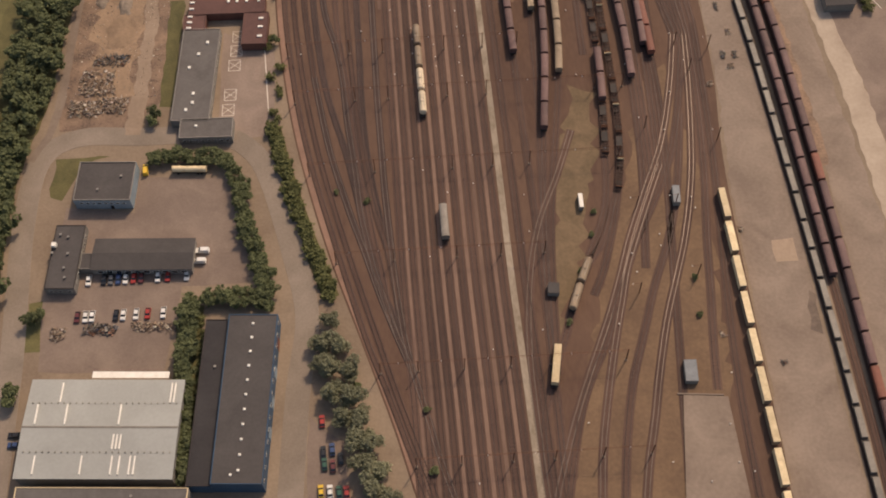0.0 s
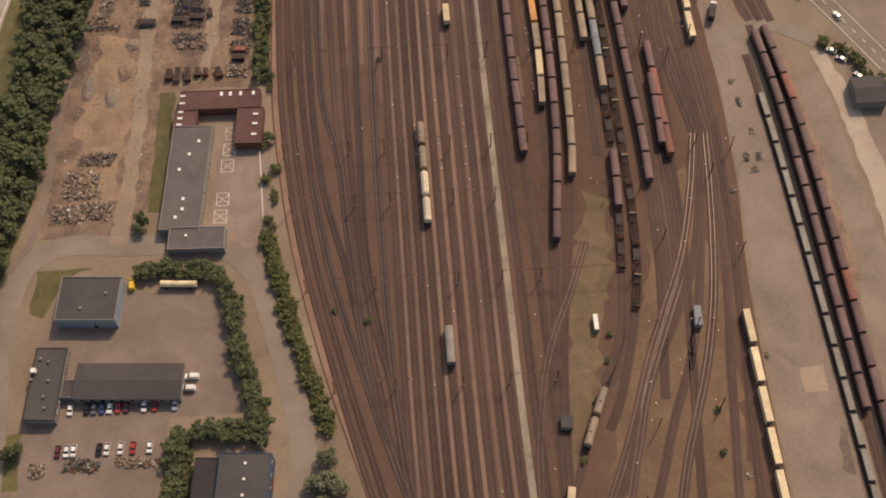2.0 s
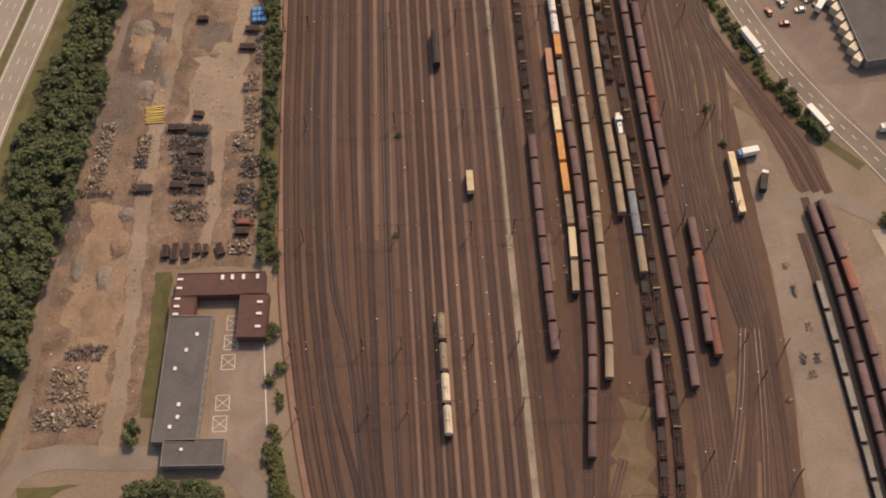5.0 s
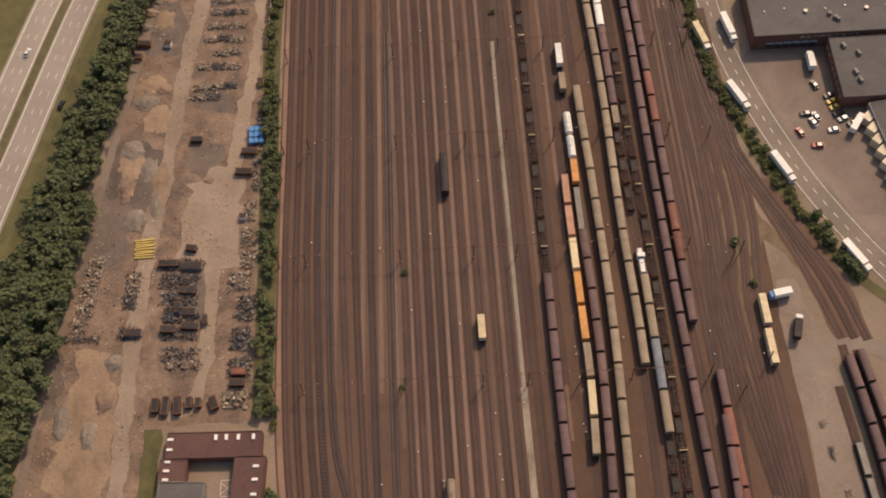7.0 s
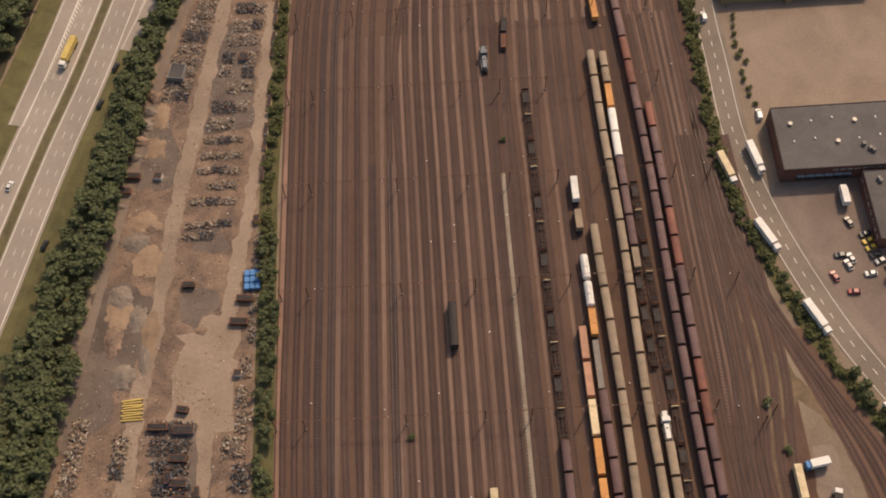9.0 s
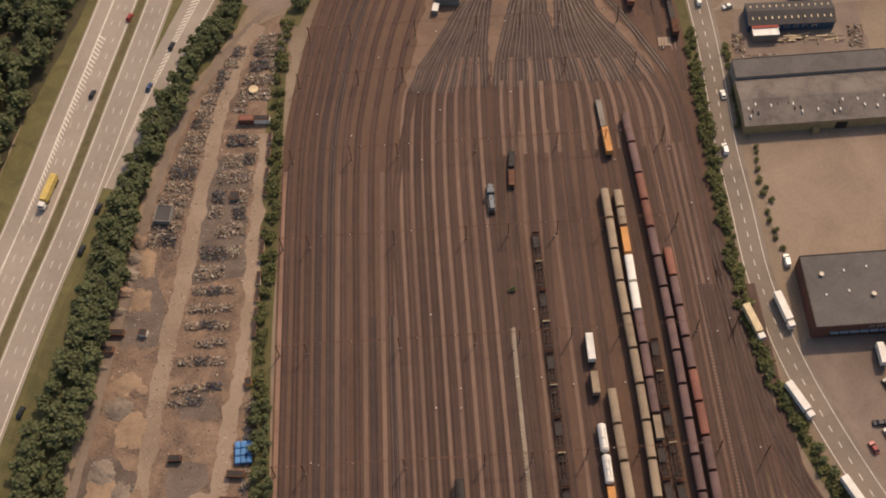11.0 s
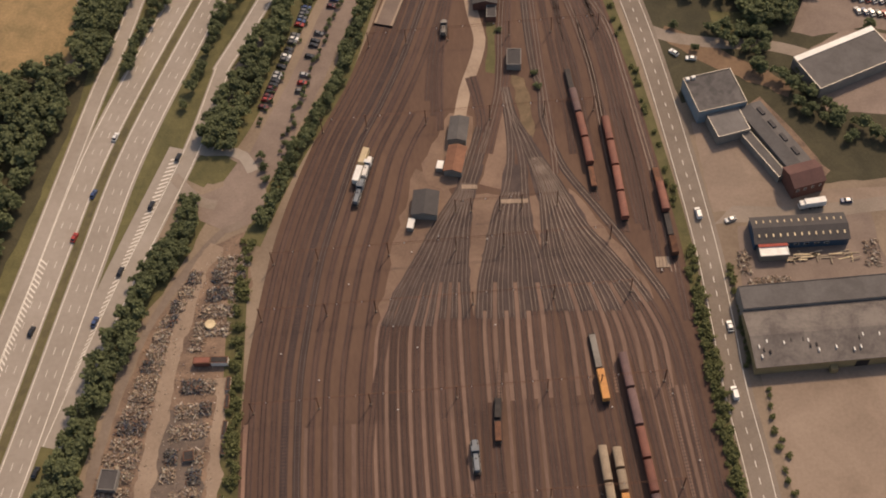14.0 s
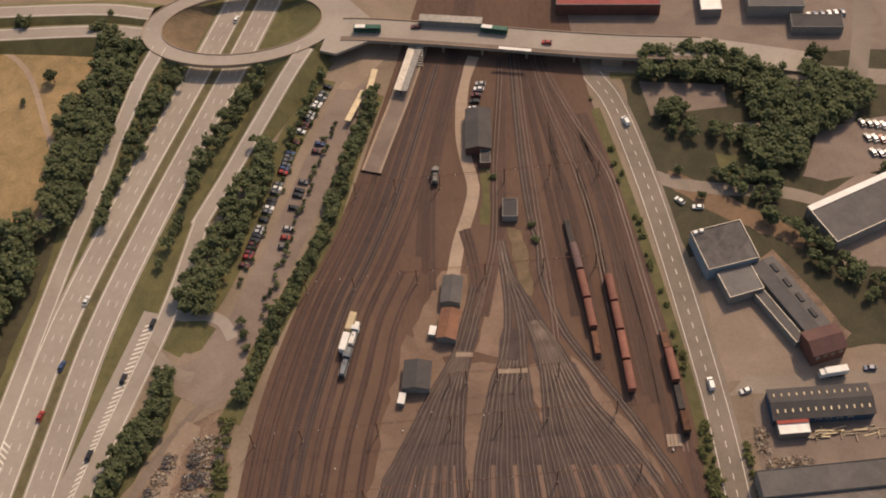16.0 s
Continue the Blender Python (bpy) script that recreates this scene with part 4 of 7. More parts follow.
patch("oily_ground", [(-107.4, 437.3), (-90.3, 430.2), (-90.8, 409.6), (-102.8, 393.3), (-107.9, 399.2)], 0.0625, M_DARK_DIRT, "dark oily dirt trodden between the heaps", "ground", seed=107, rough_edge=1.8)
patch("oily_ground", [(-74.9, 402.8), (-56.9, 406.3), (-55.2, 379.7), (-74.7, 376.5)], 0.0650, M_DARK_DIRT, "dark oily dirt trodden between the heaps", "ground", seed=108, rough_edge=1.8)
patch("pale_clearing", [(-72, 405), (-50, 402), (-49, 440), (-58, 445), (-69, 440)], 0.07, M_PALE, "pale dusty clearing in the scrapyard", seed=3, rough_edge=2.4)
patch("sand_heap_ground", [(-104, 292), (-90, 290), (-88, 340), (-93, 372), (-103, 371), (-108, 325)], 0.10, M_SAND, "orange sand spread on the ground", seed=4, rough_edge=2.6)

STREET = [(-121, 90), (-121.5, 140), (-122.1, 177), (-125, 232), (-122, 262), (-108, 272), (-84, 271), (-55, 270), (-41, 262), (-32.8, 247), (-23.7, 214), (-18.6, 188), (-21.5, 160), (-23.5, 126), (-25, 90)]
ribbon("street", STREET, 8.5, 0.085, M_ASPHALT, "worn grey-brown asphalt street round the depot", "street")
patch("depot_yard", [(-112, 172), (-68, 169), (-64, 203), (-40, 203), (-43.6, 249), (-83, 252), (-84, 236), (-110, 240), (-114, 200)], 0.06, M_LOT, "brown-grey asphalt of the depot yard", "car park", seed=8, rough_edge=0.3)
patch("courtyard", [(-54, 268), (-32, 268), (-32.5, 310), (-36, 313), (-54, 322)], 0.06, M_LOT, "asphalt car park beside the long building", "car park", seed=9, rough_edge=0.3)
patch("lawn", [(-112, 243), (-106, 258), (-96, 263), (-116, 262), (-117, 245)], 0.055, M_GRASS, "patch of lawn beside the square building", "grass", seed=10)
patch("lawn", [(-119, 180), (-113, 180), (-113, 200), (-119, 200)], 0.055, M_GRASS, "patch of lawn beside the street", "grass", seed=11)
patch("grass_strip", [(-78, 285), (-72, 285), (-71, 341), (-77, 341)], 0.075, M_GRASS, "grass strip beside the long building", "grass", seed=12)
patch("car_bay", [(-18, 90), (-3, 90), (-6, 140), (-18, 150)], 0.05, M_LOT, "asphalt parking bay under the willows", "car park", seed=13)
# parking boxes
for _k in range(6):
    _y = 279 + _k * 7.5
    _bm = bmesh.new()
    for _dx, _dy, _sx, _sy in ((0, 0, 4.6, 0.18), (0, 5.5, 4.6, 0.18), (-2.3, 2.75, 0.18, 5.5), (2.3, 2.75, 0.18, 5.5)):
        box(_bm, -50.5 + _k * 0.55 + _dx, _y + _dy, 0.075, _sx, _sy, 0.02)
    for _r in (50, -50):
        box(_bm, -50.5 + _k * 0.55, _y + 2.75, 0.075, 0.15, 6.6, 0.02, _r)
    if _k != 2:
        tagged(mesh_ob("parking_marking", _bm, M_LINE), "crossed white parking box painted on asphalt", "road marking", group="parking boxes", kind="structure")
ribbon("parking_line", [(-34.5, 280), (-37, 315)], 0.3, 0.085, M_LINE, "white broken line along the car park", "road marking")

# east side
ROAD_E = [(222, 318), (206, 349), (190, 378), (175, 402), (160, 432), (145.5, 474), (138.5, 511), (137.2, 546), (136.2, 573), (137, 600), (137, 636), (134.7, 685), (131, 736), (125, 780), (118, 800)]
ribbon("road", ROAD_E, 10.2, 0.085, M_ASPHALT, "two-lane asphalt road beside the railway yard", "road")
for _o in (-4.4, 3.4):
    ribbon("edge_line", ROAD_E, 0.22, 0.115, M_LINE, "white edge line on the road", "road marking", off=_o)
_c = spline(ROAD_E, 3.0)
_d = np.r_[0, np.cumsum(np.linalg.norm(np.diff(_c, axis=0), axis=1))]
_nr = normals(_c)
_v, _f = [], []
for _s in np.arange(4, _d[-1] - 4, 6.0):
    _k = len(_v)
    for _u, _t in ((-0.13, 0), (0.13, 0), (0.13, 2.4), (-0.13, 2.4)):
        _v.append((*[np.interp(_s + _t, _d, _c[:, j]) + np.interp(_s + _t, _d, _nr[:, j]) * (-0.5 + _u) for j in (0, 1)], 0.118))
    _f.append((_k, _k + 1, _k + 2, _k + 3))
tagged(raw("centre_dashes", _v, _f, M_LINE, None, "stuff"), "white broken centre line of the road", "road marking")
ribbon("grass_verge", [(185, 372), (166, 394), (150, 428), (137, 468), (130.5, 511), (129.5, 546), (129.5, 600), (129.5, 640), (126, 690), (121.5, 736), (116, 780)], 4.0, 0.07, M_GRASS, "rough green verge between road and railway", "grass")
patch("concrete_yard", [(139.5, 92), (140.5, 230), (144, 282), (144, 330), (142, 372), (143, 386), (150, 386), (157, 350), (158, 316), (161.5, 240), (164, 92)], 0.075, M_CONCRETE, "stained concrete loading yard", "yard", seed=14)
patch("concrete_patch", [(151, 200), (159, 200), (159, 209), (151, 209)], 0.085, M_PALE, "newer pale concrete patch", "yard", seed=15, rough_edge=0.4)
patch("oil_stain", [(158, 172), (162, 170), (163, 186), (160, 188)], 0.085, M_DARK_DIRT, "dark oil stain on the concrete", "yard", seed=16, rough_edge=0.9)
patch("dirt_strip", [(178, 92), (178, 240), (172, 330), (185, 335), (194, 215), (196, 92)], 0.05, M_CONCRETE, "dusty grey strip beside the hopper trains", "ground", seed=17)
patch("pale_gravel_lot", [(183, 345), (187, 325), (192, 284), (195, 214), (195, 92), (206, 92), (206, 214), (201, 284), (194, 326), (188, 345)], 0.06, M_PALE_LOT, "pale gravel lot", "ground", seed=18)
patch("loading_pad", [(109.6, 150), (124.6, 148.6), (126.4, 92), (102, 92)], 0.5, M_CONCRETE, "flat grey roof of a low loading pad", "platform", seed=19, rough_edge=0.05)
tagged(mesh_ob("pad_wall", cube(115.5, 150, 0.26, 15.6, 0.5, 0.5, -5), M_CONCRETE), "low concrete wall of the loading pad", "wall", kind="structure")
patch("road_apron", [(150, 468), (160, 438), (178, 403), (208, 346), (250, 346), (250, 410), (182, 410), (171, 432), (158, 461)], 0.05, M_LOT, "wide worn asphalt between road and freight yard", "car park", seed=56, rough_edge=0.3)
patch("freight_yard", [(143, 478), (157, 462), (170, 432), (181, 411), (240, 411), (240, 489), (150, 489)], 0.06, M_LOT, "asphalt freight yard with worn markings", "car park", seed=20, rough_edge=0.3)
patch("gravel_lot", [(147, 520), (240, 518), (240, 577), (145, 577)], 0.06, mat("dusty_lot", (0.285, 0.215, 0.160), (0.205, 0.150, 0.110), 0.05, 0.8), "dusty gravel lot between two halls", "car park", seed=21, rough_edge=0.3)
patch("factory_yard", [(142, 646), (172, 642), (186, 646), (240, 640), (240, 650), (188, 652), (172, 656), (160, 690), (142, 690)], 0.06, mat("pale_yard", (0.285, 0.215, 0.162), (0.205, 0.152, 0.114), 0.05, 0.8), "dusty factory yard", "car park", seed=22, rough_edge=0.3)
patch("side_street", [(141, 640), (150, 648), (172, 645), (240, 648), (240, 641), (172, 639), (150, 640)], 0.07, M_ASPHALT, "asphalt side street", "street", seed=23, rough_edge=0.2)
patch("timber_yard", [(146, 611), (200, 611), (200, 640), (150, 638)], 0.058, M_LOT, "cluttered yard of the small workshop", "yard", seed=24)
# cloud shade over the park is painted in by the darker grass colour
patch("park_ground", [(130, 740), (140, 700), (165, 700), (185, 655), (260, 655), (260, 800), (130, 800)], 0.045, M_PARK, "grass of the park, coloured dark for cloud shade", "grass", seed=25)
patch("gravel_path", [(166, 697), (172, 700), (190, 660), (186, 656)], 0.075, M_DIRT, "bare earth path beside the factory", "path", seed=26)
patch("park_car_park", [(136.6, 793), (171.5, 786.6), (170, 774), (138, 773)], 0.07, M_LOT, "asphalt car park among trees", "car park", seed=27, rough_edge=0.3)
patch("park_car_park", [(192, 734), (204, 757), (233, 761), (250, 758), (250, 722), (224, 733), (200, 730)], 0.07, M_LOT, "asphalt car park with many cars", "car park", seed=28, rough_edge=0.3)
patch("park_car_park", [(196, 690), (250, 680), (250, 722), (215, 733), (195, 722)], 0.068, M_LOT, "asphalt yard beside the long hall", "car park", seed=29, rough_edge=0.3)
ribbon("park_lane", [(134, 741), (142.5, 736), (159.5, 731), (181, 727), (196, 720), (206, 712)], 6, 0.08, M_ASPHALT, "narrow lane through the park", "street")
ribbon("park_path", [(205, 796), (200, 773), (187.5, 763.6), (169, 763)], 3.4, 0.082, M_ASPHALT, "asphalt path winding through the park", "path")
patch("bare_ground", [(139.4, 743.7), (159.2, 729.7), (186, 704), (182.7, 699), (151, 722), (137.8, 735)], 0.074, M_TANSOIL, "dry bare ground beside the lane", "ground", seed=52, rough_edge=0.8)
patch("sunny_grass", [(160, 749), (180, 746), (186, 738), (172, 734), (160, 740)], 0.074, M_GRASS, "open dry grass in the park", "grass", seed=53, rough_edge=0.8)
patch("sunny_grass", [(127, 811), (139.5, 809.5), (136, 795), (124.5, 796)], 0.074, M_GRASS, "grass patch beside the bridge ramp", "grass", seed=54, rough_edge=0.4)
ribbon("park_street", [(118, 806), (150, 800), (190, 793), (240, 782), (270, 776)], 9, 0.085, M_ASPHALT, "street along the park", "street")
ribbon("cross_street", [(258, 900), (243, 830), (226, 780), (215, 760)], 8, 0.088, M_ASPHALT, "street with white markings beside the park", "street")
patch("shop_yard", [(100, 815), (270, 795), (280, 900), (100, 900)], 0.05, M_LOT, "asphalt yard behind the bridge", "car park", seed=30)

patch("grey_lot", [(194, 326), (201, 284), (206, 214), (206, 92), (250, 92), (250, 290), (214, 322), (196, 345)], 0.055, M_LOT, "grey asphalt lot beside the gravel strip", "car park", seed=40)
patch("bleached_verge", [(176, 240), (180, 240), (177, 300), (173, 340), (170, 340), (174, 290)], 0.072, M_DIRT, "dry brown verge beside the hopper trains", "grass", seed=41, rough_edge=0.8)
# north-west
ribbon("commuter_car_park", [(-46, 668), (-36, 676), (-29, 690), (-23, 705), (-13, 728), (0, 765), (16, 808)], 14, 0.075, M_LOT, "long asphalt car park with rows of small trees", "car park")
patch("turning_loop", [(-56, 673), (-54, 661), (-44, 655.5), (-34, 657), (-28, 670), (-30, 686), (-37, 693), (-42, 690), (-46, 677)], 0.085, M_LOT, "wide asphalt turning loop", "car park", seed=31)
ribbon("access_road", [(-60, 698), (-53, 695), (-45, 694.5), (-38, 691), (-34, 683)], 4.6, 0.10, M_HIGHWAY, "curved access road from the slip road", "street")
ribbon("access_road", [(-66, 684), (-60, 676), (-54, 670), (-48, 668)], 4.6, 0.104, M_ASPHALT, "short lane into the turning loop", "street")
patch("grass_island", [(-58, 682), (-50, 678), (-46, 680), (-40, 688), (-44, 691.5), (-53, 691)], 0.097, M_GRASS, "green island inside the turning loop", "grass", seed=42)
# the same darkened grass colour paints shade on the wood's floor
patch("wood_floor", [(-210, 495), (-166, 506), (-152, 560), (-139, 612), (-124, 660), (-110, 715), (-106, 745), (-131, 750), (-210, 735)], 0.05, M_PARK, "grassy floor of the wood beside the motorway, coloured dark for shade", "grass", seed=43)
patch("dry_meadow", [(-240, 700), (-131, 745), (-111, 753), (-112, 787), (-103, 812), (-100, 851), (-125, 860), (-240, 860)], 0.055, M_DRYGRASS, "parched yellow meadow", "grass", seed=32)
ribbon("meadow_path", [(-160, 860), (-134, 838), (-119, 800), (-112, 775), (-112, 755)], 2.4, 0.09, M_PALE, "pale footpath across the meadow", "path")
patch("trodden_earth", [(52.4, 662.7), (61.6, 661.8), (55.3, 634.9), (51.8, 622.8), (48.2, 608.7), (47.2, 623.2), (49.8, 648.3)], 0.085, M_TRODDEN, "bare trodden earth between the ladder tracks", "ground", seed=34, rough_edge=1.0)
patch("trodden_earth", [(30.5, 677.3), (42.2, 667.8), (44, 661.7), (35.5, 647.1), (28.4, 635), (22.2, 624.4), (17.9, 611.5), (13, 599.1), (14.4, 616.6), (18.8, 633.4), (22.7, 651)], 0.085, M_TRODDEN, "bare trodden earth between the ladder tracks", "ground", seed=35, rough_edge=1.0)
patch("trodden_earth", [(73.5, 658.7), (77.8, 660.2), (77.7, 645.6), (79.6, 628.8), (75.8, 638), (74.3, 645.9)], 0.085, M_TRODDEN, "bare trodden earth between the ladder tracks", "ground", seed=36, rough_edge=1.0)
patch("trodden_earth", [(88.9, 663.1), (96.3, 651.1), (111.8, 619.6), (116.6, 593.1), (114.2, 602.6), (108.8, 616.2), (101.5, 631.7), (93.6, 645.3)], 0.085, M_TRODDEN, "bare trodden earth between the ladder tracks", "ground", seed=37, rough_edge=1.0)
patch("trodden_earth", [(58, 677.3), (62.8, 695.5), (68.9, 709.8), (68.7, 693.4), (67.5, 673.6), (64.6, 664.2), (55.5, 667.9)], 0.085, M_TRODDEN, "bare trodden earth between the ladder tracks", "ground", seed=38, rough_edge=1.0)
patch("trodden_earth", [(74, 687.1), (76.8, 692.6), (79.8, 672.3), (85.6, 660.7), (85.4, 669), (81.8, 676.3)], 0.085, M_TRODDEN, "bare trodden earth between the ladder tracks", "ground", seed=39, rough_edge=1.0)
patch("house_yard", [(32.9, 679.9), (41.9, 697.7), (45.8, 704.7), (55.5, 702.2), (53.8, 689.2), (47.7, 667.3), (42.1, 666.5), (35.7, 669.9)], 0.09, M_TRODDEN, "bare trodden earth round the depot houses", "ground", seed=33, rough_edge=0.8)
ribbon("earth_path", [(45.7, 681.4), (49.2, 698.8), (53.3, 717), (58.5, 731.7), (61.4, 744.3), (59.6, 759.5), (59, 775.1), (62.1, 800.8), (68, 817.2)], 5.0, 0.1, M_PALE, "pale bare path past the engine shed", "path")
patch("weedy_strip", [(65.5, 771.1), (70.7, 768.9), (65.8, 723.8), (62.4, 725.6), (64.6, 743.9)], 0.09, M_GRASS, "weeds between the engine shed and the tracks", "grass", seed=50, rough_edge=0.5)
patch("weedy_strip", [(73.3, 722.9), (78.5, 719.5), (78.9, 695.4), (77.6, 675.4), (74.6, 685.7), (72.9, 709.3)], 0.09, M_WEEDY, "weedy earth beside the relay house", "grass", seed=51, rough_edge=0.8)
patch("weedy_ground", [(70, 170), (76, 190), (84, 215), (90, 240), (94, 280), (86, 285), (80, 262), (72, 220), (68, 190)], 0.075, M_WEEDY, "weedy earth between the tracks", "ground", seed=36, rough_edge=2.6)
patch("weedy_ground", [(127, 335), (131, 372), (136, 395), (144, 402), (152, 392), (138, 420), (129, 440), (127, 400)], 0.075, M_WEEDY, "weedy earth between the tracks", "ground", seed=37, rough_edge=2.2)

for _pts, _w in (([(-66, 834), (-80, 785), (-90, 752), (-97, 728), (-106, 690)], 8), ([(-18, 826), (-35, 786), (-50, 748), (-62, 716), (-76, 670)], 11), ([(2, 812), (-8, 790), (-26, 745), (-42, 705), (-58, 680)], 11),
                 ([(-34, 648), (-25, 672), (-17, 690), (-6, 712), (3, 733), (13, 768), (24, 800)], 8), ([(-38, 640), (-38.5, 600), (-39, 545), (-40, 500), (-39, 450), (-38, 400), (-37.5, 345)], 7),
                 ([(-32.5, 272), (-27.5, 251), (-21, 228), (-14.4, 208), (-10, 195)], 6), ([(-60, 195), (-60.5, 176), (-60, 158), (-57, 130)], 9), ([(-92, 600), (-76, 630), (-62, 655), (-52, 668)], 7)):
    ribbon("rough_grass", _pts, _w, 0.062, M_GRASS, "rough dry-green grass strip under bushes", "grass")

# ---------------------------------------------------------------- buildings


def windows(parent, sx, sy, z, h, n, side, material=M_GLASS, w=1.4):
    """A row of windows on one outer wall ('s', 'n', 'e' or 'w')."""
    for k in range(n):
        u = (k + 0.5) / n - 0.5
        if side in "sn":
            s = -1 if side == "s" else 1
            f = part("window", cube(u * sx, s * (sy / 2 + 0.02), z, w, 0.08, h), M_WHITE, parent)
            part("pane", cube(u * sx, s * (sy / 2 + 0.07), z, w - 0.25, 0.04, h - 0.25), material, f)
        else:
            s = -1 if side == "w" else 1
            f = part("window", cube(s * (sx / 2 + 0.02), u * sy, z, 0.08, w, h), M_WHITE, parent)
            part("pane", cube(s * (sx / 2 + 0.07), u * sy, z, 0.04, w - 0.25, h - 0.25), material, f)


def building(name, label, cx, cy, sx, sy, h, rot, wall, roof, parapet=0.35, gable=0.0, category="building", along="x", rim=None):
    t = thing(name, label, category, at(cx, cy, rot))
    part("wall_shell", cube(0, 0, h / 2, sx, sy, h), wall, t)
    bm = bmesh.new()
    if gable:
        if along == "x":
            o = 0.3
            prof = [(-sy / 2 - o, h + 0.02), (0, h + gable), (sy / 2 + o, h + 0.02), (sy / 2 + o, h - 0.18), (0, h + gable - 0.2), (-sy / 2 - o, h - 0.18)]
            prism(bm, prof, -sx / 2 - o, sx / 2 + o)
            bmesh.ops.rotate(bm, verts=bm.verts, cent=(0, 0, 0), matrix=Matrix.Rotation(radians(90), 3, "Z"))
            part("roof", bm, roof, t)
            g = bmesh.new()
            prism(g, [(-sy / 2, h), (sy / 2, h), (0, h + gable - 0.2)], -sx / 2, sx / 2)
            bmesh.ops.rotate(g, verts=g.verts, cent=(0, 0, 0), matrix=Matrix.Rotation(radians(90), 3, "Z"))
        else:
            o = 0.3
            prism(bm, [(-sx / 2 - o, h + 0.02), (0, h + gable), (sx / 2 + o, h + 0.02), (sx / 2 + o, h - 0.18), (0, h + gable - 0.2), (-sx / 2 - o, h - 0.18)], -sy / 2 - o, sy / 2 + o)
            part("roof", bm, roof, t)
            g = bmesh.new()
            prism(g, [(-sx / 2, h), (sx / 2, h), (0, h + gable - 0.2)], -sy / 2, sy / 2)
        part("gable_wall", g, wall, t)
    else:
        part("roof", cube(0, 0, h + 0.06, sx - 0.5, sy - 0.5, 0.12), roof, t)
        bm = bmesh.new()
        for dx, dy, a, b in ((0, sy / 2 - 0.12, sx, 0.24), (0, -sy / 2 + 0.12, sx, 0.24), (sx / 2 - 0.12, 0, 0.24, sy - 0.48), (-sx / 2 + 0.12, 0, 0.24, sy - 0.48)):
            box(bm, dx, dy, h + parapet / 2, a + 0.06, b, parapet)
        part("parapet", bm, rim or M_WALL_GREY, t)
    return t


def roof_light(parent, x, y, z, a=0.9, b=0.9, h=0.5, material=None):
    k = part("skylight", cube(x, y, z + h / 2, a, b, h, 0, 0.1), material or M_WHITE, parent, "small white roof light")
    return k


def vent(parent, x, y, z, r=0.35, h=0.8):
    bm = rod(bmesh.new(), (x, y, z), (x, y, z + h), r, 10)
    rod(bm, (x, y, z + h), (x, y, z + h + 0.15), r * 1.4, 10)
    part("roof_vent", bm, M_STEEL, parent)


# pale warehouse
b = building("warehouse", "large warehouse with a pale grey sheet-metal roof and white roof lights", -85.9, 147, 51.5, 34.4, 7.6, -3.6, M_WALL_GREY, M_ROOF_WHITE, gable=1.1)
for _x, _s in ((-15, 1), (22, 1), (23.2, 1), (-12, 0), (6, 0), (-22, 0)):
    part("roof_light", cube(_x, 4.5 + 8 * _s, 8.9 - 0.55 * _s * 1.0 - 0.2 + (0.0 if _s else 0.02), 0.5, 7.0, 0.5), M_WHITE, b, "white translucent roof strip")
for _x in (5, 6.2, 7.4, 13, -20, -4.5, 5.5, 8, 11.5):
    _s = 1 if _x in (5, 6.2, 7.4) else 2
    part("roof_light", cube(_x, -4.0 if _s == 1 else -12.5, 8.3 if _s == 1 else 7.85, 0.5, 7.0, 0.5), M_WHITE, b, "white translucent roof strip")
for _y, _z in ((8.6, 8.15), (-8.6, 8.15)):
    for _k in range(24):
        part("roof_vent", cube(-24 + _k * 2.1, _y, _z + 0.1, 0.4, 0.4, 0.5), M_GREYP, b)
part("ridge_cap", cube(0, 0, 8.72, 52, 0.6, 0.16), M_GREYP, b)
# long dark hall with blue walls
b = building("industrial_hall", "long hall with a dark felt roof and blue sheet walls", -38.2, 155.4, 17, 61.2, 8.0, -3.6, M_WALL_BLUE, M_ROOF_DARK, rim=M_WALL_BLUE)
for _k in range(11):
    roof_light(b, 0.2, 27 - _k * 5.3, 8.1, 0.9, 0.9, 0.5)
roof_light(b, -2.2, -27.5, 8.1, 0.8, 0.8, 0.4)
windows(b, 17, 61.2, 5.5, 1.2, 14, "e")
for _k in range(4):
    part("gate", cube(8.56, 22 - _k * 11, 2.0, 0.1, 4.0, 4.0), M_WALL_LIGHTBLUE if _k else M_RED, b)
b = building("annexe", "low annexe with a black felt roof beside the hall", -50.9, 155.6, 8.2, 60.2, 6.2, -3.6, M_WALL_BLUE, mat("black_felt", (0.050, 0.046, 0.046), (0.034, 0.031, 0.032), 0.08, 1.0), rim=M_DARKSTEEL)
vent(b, 1, 12, 6.2)
# neighbours
b = building("square_building", "square two-storey building with a dark roof and white parapet", -94.4, 247, 21.4, 17.2, 5.8, -3.4, M_WALL_LIGHTBLUE, M_ROOF_DARK, rim=M_STEEL, parapet=0.5)
windows(b, 18, 17.2, 4.0, 1.0, 8, "s")
part("door", cube(3.0, -8.63, 1.1, 1.2, 0.08, 2.2), M_GLASS, b)
vent(b, 6, 2, 5.8), vent(b, -2, -4, 5.8)
b = building("office_block", "low office block with a dark flat roof and roof vents", -106.4, 216, 10.8, 26.6, 4.0, -3.4, M_WALL_GREY, M_ROOF_DARK, rim=M_DARKSTEEL)
windows(b, 10.8, 22, 2.2, 1.1, 7, "e")
windows(b, 10, 26.6, 2.2, 1.1, 3, "s")
for _x, _y in ((0, 8), (-4, 3.5), (1, 1), (0.5, -5), (1.5, -9), (-4.8, 1.2), (-3, 9)):
    vent(b, _x, _y, 4.1)
